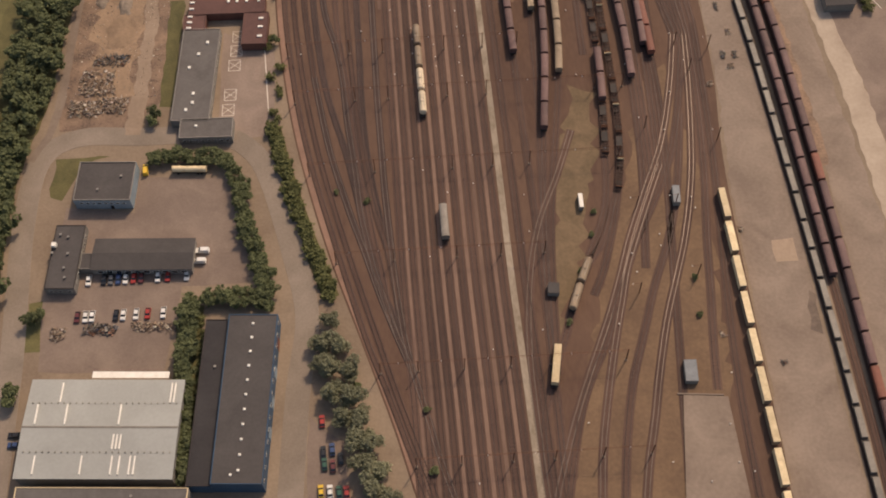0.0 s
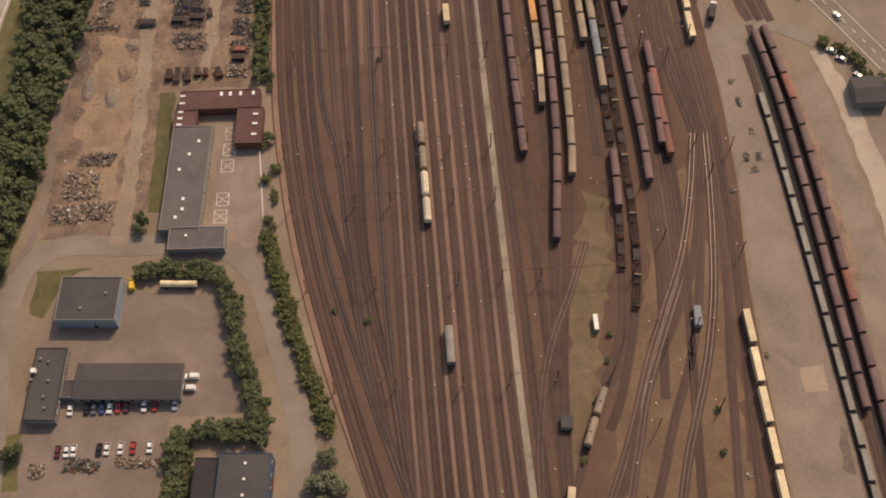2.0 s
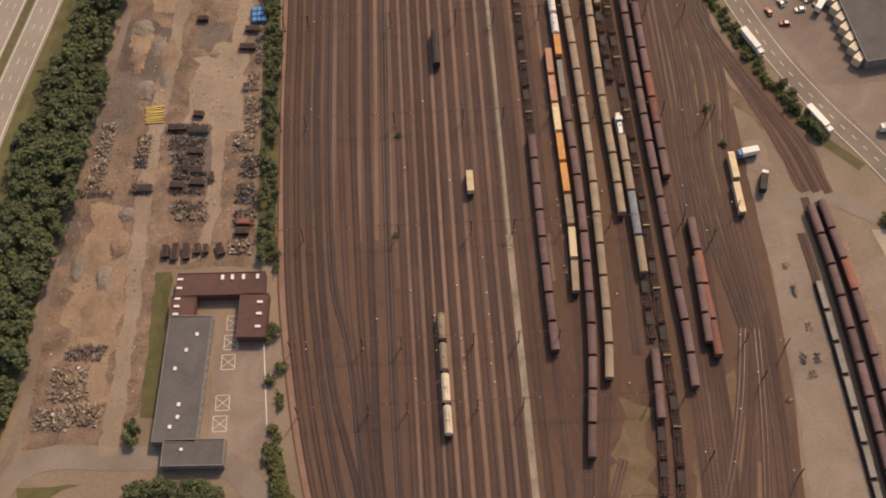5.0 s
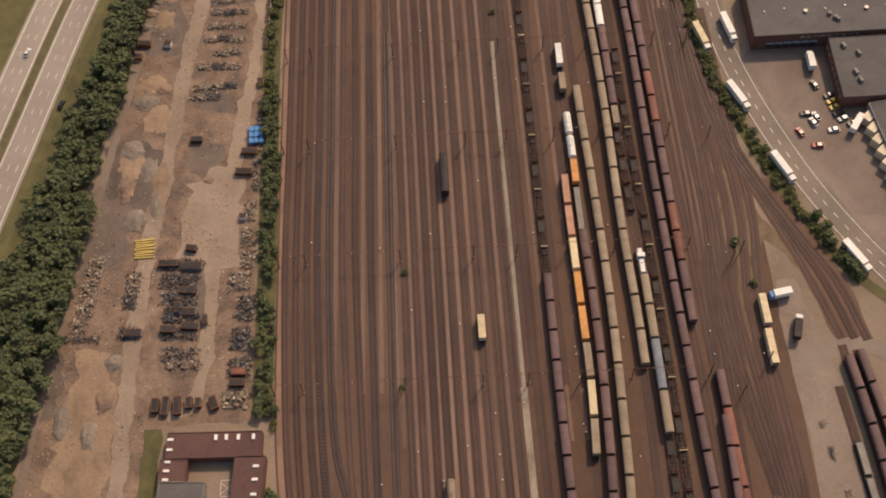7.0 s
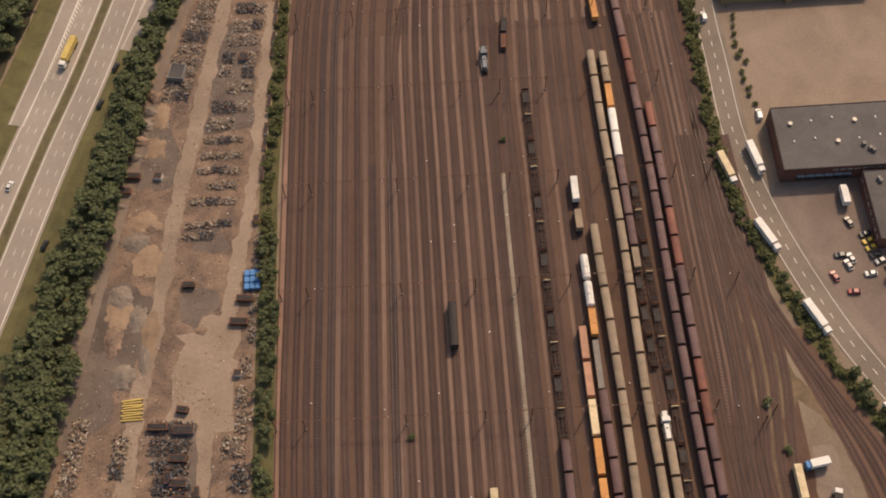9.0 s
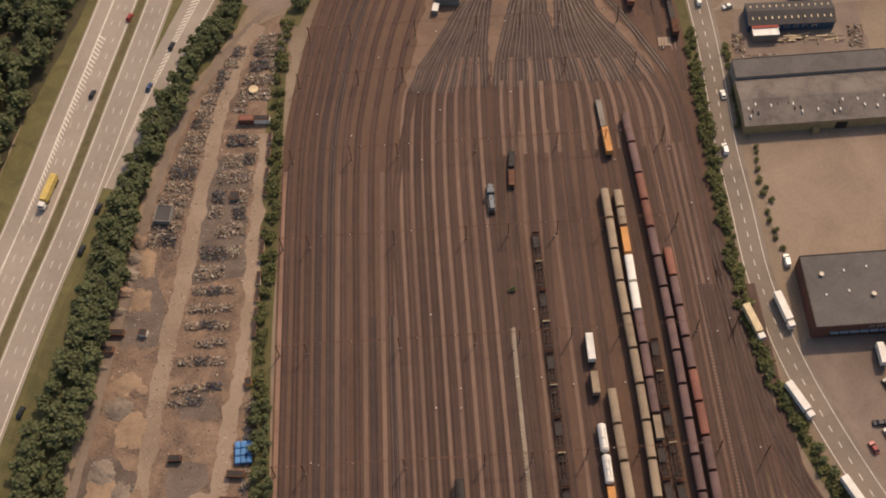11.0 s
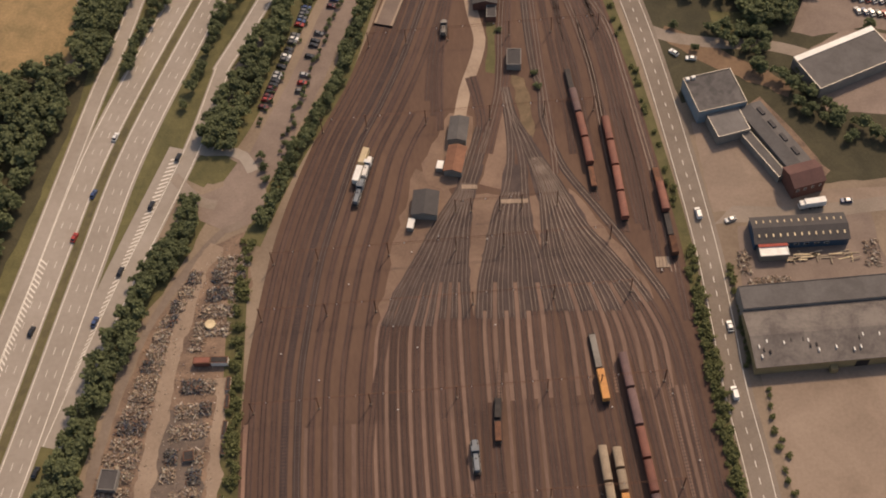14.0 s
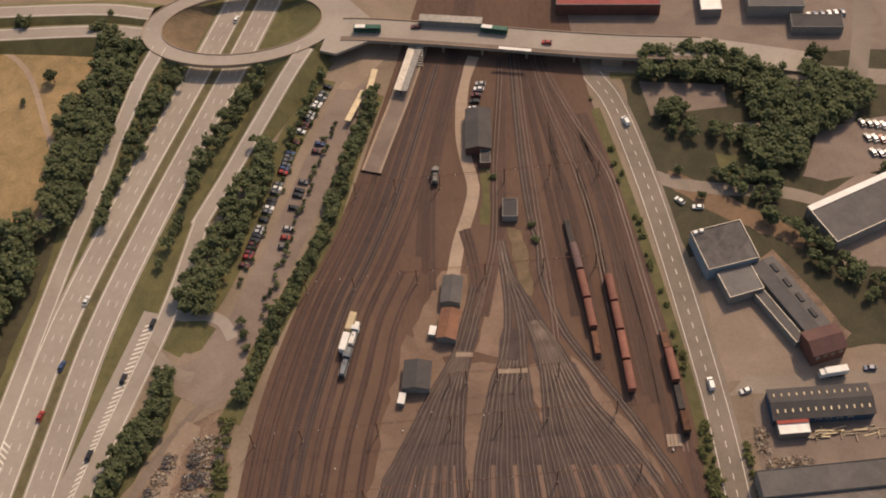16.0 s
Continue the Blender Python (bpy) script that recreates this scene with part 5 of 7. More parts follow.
part("plant_box", cube(-4.6, 4.4, 4.9, 1.6, 1.6, 1.6), M_WHITE, b)
b = building("workshop", "long workshop with a black roof beside parked cars", -78, 215.4, 36.4, 12.6, 4.0, -3.2, M_WALL_GREY, M_ROOF_DARK, gable=0.9)
windows(b, 34, 12.6, 2.0, 1.6, 10, "s", w=2.2)
building("link_building", "small link between two workshop buildings", -98.4, 214, 5, 6.5, 3.2, -3.2, M_WALL_GREY, M_ROOF_DARK)
b = building("long_office", "long low office with a grey felt roof", -63.3, 297.6, 15, 46.5, 4.0, -3.2, M_WALL_GREY, M_ROOF_GREY, rim=M_STEEL)
for _x, _y in ((0, -10), (0.2, -14.5), (0, 10), (-3, 3), (3, 16), (-2, -18)):
    roof_light(b, _x, _y, 4.1, 1.1, 1.4)
windows(b, 15, 44, 2.0, 1.1, 14, "e")
b = building("office_wing", "low front wing with a grey felt roof", -57.9, 270.6, 20.6, 9.2, 4.0, -1.5, M_WALL_GREY, M_ROOF_GREY, rim=M_STEEL)
windows(b, 19, 9.2, 2.0, 1.1, 8, "s")
roof_light(b, -4, 1, 4.1, 1, 1)
# U-shaped red-roofed building
b = building("red_roofed_building", "U-shaped building with a red-brown roof and white roof lights", -52.3, 333, 31.5, 9.0, 4.0, -1.2, M_WALL_BRICK, M_ROOF_RED, rim=M_ROOF_RED)
for _x in (0.5, 4, 8, 13):
    roof_light(b, _x, 2.4 if _x > -5 else -1.0, 4.1, 1.1, 2.0)
b = building("red_roofed_wing", "wing of the U-shaped building with a red-brown roof", -40.4, 320, 10.2, 17, 4.0, -2.5, M_WALL_BRICK, M_ROOF_RED, rim=M_ROOF_RED)
for _y in (5, 0.5, -4.5):
    roof_light(b, 2.2, _y, 4.1, 2.0, 1.0)
b = building("red_roofed_wing", "wing of the U-shaped building with a red-brown roof", -65.4, 324.5, 9.0, 8, 4.0, -2.5, M_WALL_BRICK, M_ROOF_RED, rim=M_ROOF_RED)
for _y in (3, 0, -3):
    roof_light(b, -2.0, _y, 4.1, 2.0, 0.9)
for _y in (-1.5, 2.0):
    roof_light(scene.objects["red_roofed_building"], -14.6, _y, 4.1, 2.0, 0.9)
tagged(mesh_ob("loading_canopy", cube(-78.6, 167.6, 3.6, 26.5, 2.4, 0.25, -3.6), M_WHITE), "long white canopy roof behind the warehouse", "canopy", kind="structure")
b = building("flat_roofed_shed", "flat roofed shed with a grey roof and white edge", -84, 119.5, 56, 14, 7.5, -3.6, M_WALL_GREY, M_ROOF_GREY, rim=M_CREAM)
vent(b, 10, 4, 7.5)

# east side
b = building("freight_hall", "brick freight hall with a dark flat roof and loading docks", 181, 503.3, 60, 28.2, 8.0, 0.5, M_WALL_BRICK, M_ROOF_GREY, rim=M_ROOF_DARK)
for _k in range(14):
    (roof_light if _k % 3 else vent)(b, -24 + (_k % 7) * 8, 6 - (_k // 7) * 9 + (_k % 3), 8.1, 0.6)
for _x in (1, 3, 4):
    part("roof_unit", cube(_x, -4 - _x, 8.8, 1.4, 1.4, 1.4, 0, 0.1), M_GREYP, b)
for _k in range(6):
    d = part("dock_door", cube(-23 + _k * 3.4, -14.15, 1.9, 2.7, 0.15, 3.0), M_DARKSTEEL, b)
    part("dock_canopy", cube(-23 + _k * 3.4, -14.6, 4.0, 3.0, 0.9, 0.2), M_WALL_LIGHTBLUE, d)
windows(b, 24, 28.2, 6.2, 0.9, 9, "s", w=1.6)
b = building("freight_office", "brick building with a dark flat roof beside the freight hall", 200, 473.4, 40, 29, 6.6, 0.5, M_WALL_BRICK, M_ROOF_GREY, rim=M_ROOF_DARK)
for _x, _y in ((-10, 6), (-13, -3), (-12, -7), (-15, 10)):
    part("roof_unit", cube(_x, _y, 7.4, 1.2, 2.4, 1.4, 20, 0.1), M_GREYP, b)
windows(b, 40, 27, 3.5, 1.2, 8, "w")
b = building("loading_hall", "freight hall with a zigzag row of cream loading hoods", 214, 440, 44, 40, 5, 8, M_WALL_GREY, M_ROOF_GREY)
for _k in range(7):
    part("loading_hood", cube(-23.2, 15 - _k * 5.2, 2.2, 4.4, 3.6, 4.0, 35, 0.1), M_IVORY, b, "cream loading hood")
b = building("old_warehouse", "old warehouse with a stained grey pitched roof and ochre walls", 173, 588, 60, 22.4, 5.6, 0.5, M_WALL_YELLOW, mat("stained_roof", (0.175, 0.150, 0.130), (0.092, 0.078, 0.070), 0.12, 0.9), gable=1.6)
rnd = random.Random(5)
for _k in range(26):
    part("roof_light", cube(rnd.uniform(-28, 28), rnd.uniform(-8, -2), 6.55, 0.4, 1.3, 0.9), M_WHITE if rnd.random() < 0.6 else M_DARKSTEEL, b)
part("gate", cube(7, -11.24, 2.0, 4.5, 0.1, 4.0), M_DARKSTEEL, b)
part("porch", cube(-3, -12.2, 1.4, 2.4, 2.0, 2.8), M_WALL_YELLOW, b)
b = building("grey_warehouse", "warehouse with a smooth grey roof", 173, 604, 60, 9.4, 6.6, 0.5, M_WALL_GREY, M_ROOF_GREY, rim=M_ROOF_GREY)
b = building("small_workshop", "small workshop with a dark curved roof and pale roof lights", 171, 632.6, 34.5, 11.5, 4.2, -1.5, M_WALL_BLUE, M_ROOF_DARK, gable=1.8)
for _k in range(13):
    part("roof_light", cube(-15.5 + _k * 2.6, -2.9, 5.1, 0.45, 1.7, 0.35), M_CREAM, b)
    part("roof_light", cube(-15.5 + _k * 2.6, 2.9, 5.1, 0.45, 1.4, 0.35), M_CREAM, b)
windows(b, 22, 11.5, 2.4, 1.2, 6, "s", w=1.8)
b = building("white_canopy", "white flat canopy with a red edge beside the workshop", 159.8, 624.6, 10.4, 5.4, 3.6, -1, M_WALL_GREY, M_WHITE, rim=M_WHITE)
part("red_strip", cube(0, 2.0, 4.05, 10.7, 2.0, 0.25), mat("red_felt", (0.36, 0.085, 0.06)), b, "red strip along the canopy roof")
b = building("brick_tower", "tall red brick house with a hipped tile roof", 177.6, 655, 12.5, 10, 7, 12, M_WALL_BRICK, M_ROOF_RED, gable=2.2)
windows(b, 12, 10, 4.5, 1.4, 4, "s", w=1.0)
b = building("long_shed", "long factory shed with a grey roof and raised lanterns", 171.6, 676.4, 9.6, 34, 4.6, 23, M_WALL_GREY, M_ROOF_GREY, gable=1.1, along="y")
for _k in range(4):
    part("lantern", cube(1.6, 12 - _k * 7.5, 5.4, 1.6, 4.0, 1.4, 0, 0.1), M_ROOF_DARK, b)
b = building("lean_to", "low lean-to with a pale roof edge beside the shed", 165.9, 668.6, 4, 24, 3.4, 24, M_WALL_GREY, M_ROOF_GREY, rim=M_STEEL)
b = building("flat_workshop", "flat-roofed workshop with a pale grey roof", 155, 684.4, 13.4, 11.8, 4.8, 12, M_WALL_GREY, mat("pale_felt", (0.165, 0.15, 0.138), (0.12, 0.108, 0.1), 0.1, 0.8), rim=M_STEEL)
b = building("factory_block", "large factory block with a stained dark flat roof", 152.2, 699.6, 20, 18.4, 6.8, 10, M_WALL_LIGHTBLUE, mat("stained_felt", (0.125, 0.112, 0.104), (0.055, 0.05, 0.048), 0.12, 0.5), rim=M_STEEL, parapet=0.5)
part("roof_unit", cube(-8.5, 8, 7.4, 1.5, 1.2, 1.2), M_WHITE, b)
part("roof_unit", cube(-6, 8.2, 7.4, 1.5, 1.2, 1.2), M_WHITE, b)
b = building("long_hall", "long hall with a dark roof and a pale roof strip", 208.5, 712.5, 38, 19, 5.4, 21, M_WALL_GREY, M_ROOF_GREY, rim=M_STEEL)
part("pale_roof_strip", cube(0, 8.2, 5.75, 37.6, 2.6, 0.2), M_WHITE, b)
b = building("sports_hall", "large hall with a red sheet roof beyond the bridge", 132, 850, 46, 30, 6, -8, M_WALL_BRICK, mat("red_sheet", (0.30, 0.085, 0.075), (0.23, 0.065, 0.06), 0.1, 1), rim=M_WALL_GREY)
b = building("white_shed", "white-roofed shed beyond the bridge", 176, 842, 9, 30, 5, -6, M_WALL_GREY, M_WHITE, rim=M_WHITE)
b = building("dark_block", "dark-roofed block beyond the bridge", 204, 836, 24, 24, 6, -8, M_WALL_GREY, M_ROOF_GREY)
b = building("low_dark_block", "low dark building beside the street", 218, 815, 22, 8, 4, -8, M_WALL_GREY, M_ROOF_DARK)

b = building("roadside_house", "dark-roofed house beside the gravel strip", 200, 321.5, 12, 12, 4.5, 0, M_WALL_GREY, M_ROOF_DARK, gable=1.2)
# yard buildings
b = building("engine_shed", "old brick engine shed with a dark pitched roof", 66, 771.5, 10.4, 21.5, 4.2, -5, M_WALL_BRICK, M_ROOF_DARK, gable=1.6, along="y")
building("small_shed", "small brick shed beside the engine shed", 67.5, 757, 4.2, 7, 3, -5, M_WALL_BRICK, M_ROOF_DARK)
b = building("signal_office", "dark-roofed yard office with a hipped roof", 33.6, 658.4, 9.6, 11, 3.6, -8, M_WALL_GREY, M_ROOF_DARK, gable=1.4, along="y")
windows(b, 9.6, 10, 2, 1, 4, "w")
b = building("depot_house", "yard house with a red clay roof", 46.5, 678.4, 7, 12.4, 3.6, -14, M_WALL_GREY, M_ROOF_TILE, gable=1.5, along="y")
b = building("depot_shed", "yard shed with a grey-blue roof", 48.8, 693.6, 7.2, 11.6, 3.4, -10, M_WALL_GREY, M_ROOF_GREY, gable=1.2, along="y")
b = building("relay_house", "dark relay house beside the tracks", 74.6, 729.5, 6, 9, 3.2, -6, M_WALL_GREY, M_ROOF_DARK)
for _x, _y, _s in ((27.6, 650.2, 3.0), (40.4, 677.0, 2.6)):
    b = building("site_cabin", "small white site cabin beside the yard office", _x, _y, 2.5, _s * 1.5, 2.4, -14, M_WALL_GREY, M_WHITE, rim=M_WHITE, parapet=0.15)
for _x, _y, _a, _b, _r, _m, _l in ((69.6, 192.8, 4.0, 4.2, -5, M_ROOF_DARK, "small dark switch cabin between the tracks"), (113.2, 158, 4.2, 8.0, -3, M_BLUEGREY, "grey container cabin beside the loading pad"),
                               (119.2, 229.5, 2.6, 7.6, -4, M_BLUEGREY, "blue-grey works truck body beside the track"), (83.4, 229, 1.5, 6, 0, M_WHITE, "white gas tank on weedy ground")):
    b = building("yard_cabin", _l, _x, _y, _a, _b, 2.6, _r, M_WALL_GREY, _m, parapet=0.1, rim=_m, category="cabin")

# station platform
PLAT = spline([(20.6, 756.4), (27.5, 776), (35, 797), (44, 825), (50, 842)], 4)
_t = thing("station_platform", "long station platform with pale concrete edges", "platform", kind="structure")
sweep("deck", PLAT, [(-4.2, 0), (-4.2, 0.95), (4.2, 0.95), (4.2, 0)], M_LOT, _t)
for _o in (-3.7, 3.7):
    sweep("edge_stones", PLAT, [(_o - 0.5, 0.94), (_o - 0.5, 1.05), (_o + 0.5, 1.05), (_o + 0.5, 0.94)], M_PALE, _t)
_t = thing("platform_canopy", "grey canopy roof over the station platform", "canopy", kind="structure")
_cp = PLAT[(PLAT[:, 1] > 795) & (PLAT[:, 1] < 828)]
sweep("roof", _cp, [(-3.0, 4.4), (-3.0, 4.6), (0, 4.25), (3.0, 4.6), (3.0, 4.4), (0, 4.05), (-3.0, 4.4)], M_STEEL, _t)
for _p in _cp[::3]:
    part("post", rod(bmesh.new(), (_p[0], _p[1], 0.9), (_p[0], _p[1], 4.2), 0.15), M_DARKSTEEL, _t)

# ---------------------------------------------------------------- bridge and roundabout
BRIDGE = [(11, 836.0), (21, 834.6), (45, 829.3), (72, 823), (102, 815.5), (131, 809), (165, 803)]
_t = thing("road_bridge", "concrete road bridge across the railway", "bridge", kind="structure")
_c = spline(BRIDGE, 4)
sweep("deck", _c, [(-7.0, 4.7), (-7.0, 6.0), (7.0, 6.0), (7.0, 4.7), (-7.0, 4.7)], M_HIGHWAY, _t)
for _o in (-6.85, 6.85):
    sweep("parapet", _c, [(_o - 0.2, 5.9), (_o - 0.2, 6.4), (_o + 0.2, 6.4), (_o + 0.2, 5.9)], M_PALE, _t)
sweep("kerb_walk", _c, [(4.6, 6.0), (4.6, 6.16), (6.6, 6.16), (6.6, 6.0)], M_CONCRETE, _t)
for _x in (14, 33, 56, 73, 92, 112):
    _y = float(np.interp(_x, _c[:, 0], _c[:, 1]))
    part("pier", cube(_x, _y, 2.4, 1.0, 11, 4.8, -12), M_CONCRETE, _t)
for _x in (2, 128):
    _y = float(np.interp(_x, _c[:, 0], _c[:, 1]))
    part("abutment", cube(_x, _y, 2.3, 9, 13.4, 4.7, -10), M_CONCRETE, _t)


def ellipse_ring(cx, cy, ax, ay, bx, by, z0, z1, n=96, start=0.0, sweep_angle=2 * math.pi):
    v, f = [], []
    whole = sweep_angle > 6.28
    for i in range(n):
        a = start + sweep_angle * i / (n if whole else n - 1)
        c, s = math.cos(a), math.sin(a)
        v += [(cx + ax * c, cy + ay * s, z0), (cx + ax * c, cy + ay * s, z1), (cx + bx * c, cy + by * s, z1), (cx + bx * c, cy + by * s, z0)]
    if not whole:
        f += [(0, 1, 2, 3), (4 * n - 1, 4 * n - 2, 4 * n - 3, 4 * n - 4)]
    for i in range(n if whole else n - 1):
        j = (i + 1) % n
        f += [(4 * i + k, 4 * j + k, 4 * j + (k + 1) % 4, 4 * i + (k + 1) % 4) for k in range(4)]
    return v, f


_t = thing("roundabout", "large oval roundabout on a bridge above the motorway", "roundabout", kind="structure")
raw("deck", *ellipse_ring(-34, 846, 36.5, 19.6, 45, 26, 4.7, 6.0), M_HIGHWAY, _t)
raw("inner_kerb", *ellipse_ring(-34, 846, 36.1, 19.25, 36.5, 19.6, 4.7, 6.35), M_PALE, _t)
raw("outer_kerb", *ellipse_ring(-34, 846, 45, 26, 45.3, 26.3, 4.7, 6.45, start=math.radians(48), sweep_angle=math.radians(270)), M_PALE, _t)
for _a0, _a1 in ((-205, -128), (-84, -38)):
    _v, _f = [], []
    for _i in range(25):
        _a = radians(_a0 + (_a1 - _a0) * _i / 24)
        _v += [(-34 + 45 * math.cos(_a), 846 + 26 * math.sin(_a), 5.9), (-34 + 51 * math.cos(_a), 846 + 33 * math.sin(_a), 0.05)]
        if _i:
            _f.append((2 * _i - 2, 2 * _i, 2 * _i + 1, 2 * _i - 1))
    raw("outer_bank", _v, _f, M_GRASS, _t)
# grass banks that fall from the ring to the sunken carriageways
for _side in (-1, 1):
    _v, _f = [], []
    for _i in range(29):
        _a = radians(90 + _side * (-12 - 156 * _i / 28))
        _x, _y = -34 + 36 * math.cos(_a), 846 + 19.2 * math.sin(_a)
        _m = float(np.interp(_y, [p[1] for p in MEDIAN], [p[0] for p in MEDIAN])) + _side * 15.5
        _m = max(_m, _x) if _side < 0 else min(_m, _x)
        for _u in (0, 0.35, 0.7, 1.0):
            _v.append((_x + (_m - _x) * _u, _y, 0.07 + 5.8 * (1 - _u) ** 1.3 * min(1.0, abs(_m - _x) / 9)))
        if _i:
            _f += [(4 * _i - 4 + j, 4 * _i + j, 4 * _i + 1 + j, 4 * _i - 3 + j) for j in range(3)]
    raw("inner_bank", _v, _f, M_WEEDY if _side < 0 else M_GRASS, _t)
v, f = [], []
for _i in range(33):
    _a = math.pi * 2 * _i / 32
    v.append((-34 + 36 * math.cos(_a), 846 + 19.2 * math.sin(_a), 0.06))
tagged(raw("island_grass", v, [tuple(range(33))], M_GRASS), "dry grass inside the roundabout", "grass", kind="structure")
for _pts in ([(-76, 858, 6.0), (-100, 865, 5.4), (-150, 872, 3.5), (-230, 880, 1.5)], [(-77, 845, 6.0), (-100, 851, 5.2), (-150, 857, 3.2), (-230, 864, 1.2)]):
    rising_road(_pts, 8, "approach_road", "pale approach road to the roundabout on a grass bank")
_bm = bmesh.new()
_f = _bm.faces.new([_bm.verts.new((x, y, 4.75)) for x, y in ((1, 824), (8, 821), (24, 827.6), (24, 841.6), (14, 856), (4, 862), (8, 846))])
_e = bmesh.ops.extrude_face_region(_bm, geom=[_f])
bmesh.ops.translate(_bm, verts=[v for v in _e["geom"] if isinstance(v, bmesh.types.BMVert)], vec=(0, 0, 1.26))
bmesh.ops.recalc_face_normals(_bm, faces=_bm.faces[:])
part("junction_deck", _bm, M_HIGHWAY, scene.objects["roundabout"])
# sloping end of the bridge road
_v = [(163.5, 796.3, 6.02), (166.0, 810.0, 6.02), (214.0, 800.0, 0.14), (212.0, 787.5, 0.14)]
_v += [(x, y, -0.3) for x, y, z in _v]
raw("approach_ramp", _v, [(3, 2, 1, 0), (4, 5, 6, 7), (0, 1, 5, 4), (1, 2, 6, 5), (2, 3, 7, 6), (3, 0, 4, 7)], M_HIGHWAY, scene.objects["road_bridge"])
_t = thing("station_footway", "glazed station hall with a pale roof edge beside the bridge", "building", kind="structure")
part("hall", cube(59.5, 832.6, 7.2, 27.5, 3.6, 3.6, -12.5), M_WALL_GREY, _t)
part("roof", cube(59.5, 832.6, 9.1, 28, 4.2, 0.25, -12.5), M_STEEL, _t)
_t = thing("platform_stairs", "covered stairs from the platform up to the bridge", "stairs", kind="structure")
for _k in range(10):
    _u = _k / 9
    part("step", cube(43.8 + 1.2 * _u, 814 + 9.5 * _u, 1.2 + 4.4 * _u, 3.4, 1.2, 0.5, -12), M_STEEL, _t)
_t = thing("bus_shelter", "bus shelter with a white roof at the bridge edge", "shelter", kind="structure")
part("roof", cube(85.7, 811.2, 8.2, 14.2, 1.6, 0.2, -14.5), M_WHITE, _t)
for _u in (-6, -2, 2, 6):
    part("post", cube(85.7 + _u, 811.2 - _u * 0.258, 7.0, 0.15, 0.15, 2.4), M_DARKSTEEL, _t)
patch("station_ramp", [(7.2, 805.6), (18.8, 821.3), (28.8, 820.6), (14.6, 803.6)], 0.13, M_PALE, "pale paved ramp to the station", "path", seed=55, rough_edge=0.2)
tagged(mesh_ob("bicycle_roof", box(bmesh.new(), 15.5, 792, 3.0, 2.6, 18, 0.3, -24), M_CREAM), "long cream roof beside the station car park", "canopy", kind="structure")
tagged(mesh_ob("bicycle_roof", box(bmesh.new(), 23, 806, 3.0, 2.6, 13, 0.3, -14), M_CREAM), "long cream roof beside the station car park", "canopy", kind="structure")

# ---------------------------------------------------------------- trees and hedges


def clump_mesh(name, centres, sizes, seed):
    """Many small sprays of leaves in one mesh."""
    rnd = np.random.RandomState(seed)
    v, f = [], []
    for c, s in zip(centres, sizes):
        # a bent spray of leaves: a raised middle and four drooping tips, leaning at random
        a = rnd.uniform(0, 6.28)
        tips = [(math.cos(a + k * 1.571) * rnd.uniform(0.7, 1.5), math.sin(a + k * 1.571) * rnd.uniform(0.7, 1.5), rnd.uniform(-0.7, 0.1)) for k in range(4)]
        R = np.array(Euler((rnd.normal(0, 0.45), rnd.normal(0, 0.45), 0)).to_matrix())
        p = (np.array([(0, 0, 0.25)] + tips) * s) @ R.T + c
        k = len(v)
        v += [tuple(x) for x in p]
        f += [(k, k + 1, k + 2), (k, k + 2, k + 3), (k, k + 3, k + 4), (k, k + 4, k + 1)]
    me = bpy.data.meshes.new(name)
    me.from_pydata(v, [], f)
    return me


def crown(seed, n, r, h, size):
    """Leaf clumps on several overlapping lobes, with gaps between them."""
    rnd = np.random.RandomState(seed)
    lobes = [(rnd.normal(0, r * 0.40), rnd.normal(0, r * 0.40), h * rnd.uniform(0.42, 0.78), r * rnd.uniform(0.36, 0.56)) for _ in range(9)]
    lobes.append((0, 0, h * 0.8, r * 0.5))
    cs = []
    for _ in range(n):
        x, y, z, q = lobes[rnd.randint(len(lobes))]
        d = rnd.normal(size=3)
        d /= np.linalg.norm(d)
        cs.append(np.array((x, y, z)) + d * q * rnd.uniform(0.5, 1.1) * (1, 1, 0.8))
    return np.array(cs), rnd.uniform(0.55, 1.25, n) * size


def make_tree(seed, r, h, leaf, label, n=190, size=0.5):
    t = thing("tree", label, "tree", group="roadside trees")
    bm = rod(bmesh.new(), (0, 0, -0.1), (0, 0, h * 0.5), 0.22, 8, 0.13)
    for k in range(5):
        a = k * 1.26 + seed
        rod(bm, (0, 0, h * 0.35), (math.cos(a) * r * 0.5, math.sin(a) * r * 0.5, h * 0.65), 0.1, 6, 0.04)
    part("trunk", bm, M_BARK, t)
    c, s = crown(seed, n, r, h, size)
    me = clump_mesh("crown", c, s, seed)
    me.materials.append(leaf)
    o = new("crown", me)
    o.parent = t
    return t


TREES = {"green": [], "pale": [], "bush": []}
KINDS = {"green": (6, 11, 3.3, 7.0, 290, 0.57, "dark green broad-leaved tree with a dense crown"), "pale": (3, 41, 4.2, 8.0, 1100, 0.42, "silvery green willow with a wide drooping crown"),
         "bush": (4, 71, 1.9, 2.4, 110, 0.42, "low green bush growing on rough ground")}


def plant(kind, x, y, scale, rot):
    """One tree as a thing of its own."""
    pool = TREES[kind]
    want, seed, r, h, n, size, label = KINDS[kind]
    if len(pool) < want:
        t = make_tree(seed + len(pool), r, h, M_LEAF_PALE if kind == "pale" else M_LEAF, label, n, size)
        t.matrix_basis = at(x, y, rot) @ Matrix.Scale(scale, 4)
        pool.append(t)
        return
    o = copy_thing(pool[int(rot * 7) % want], at(x, y, rot))
    o.scale = (scale, scale, scale)


SHAPES = {}


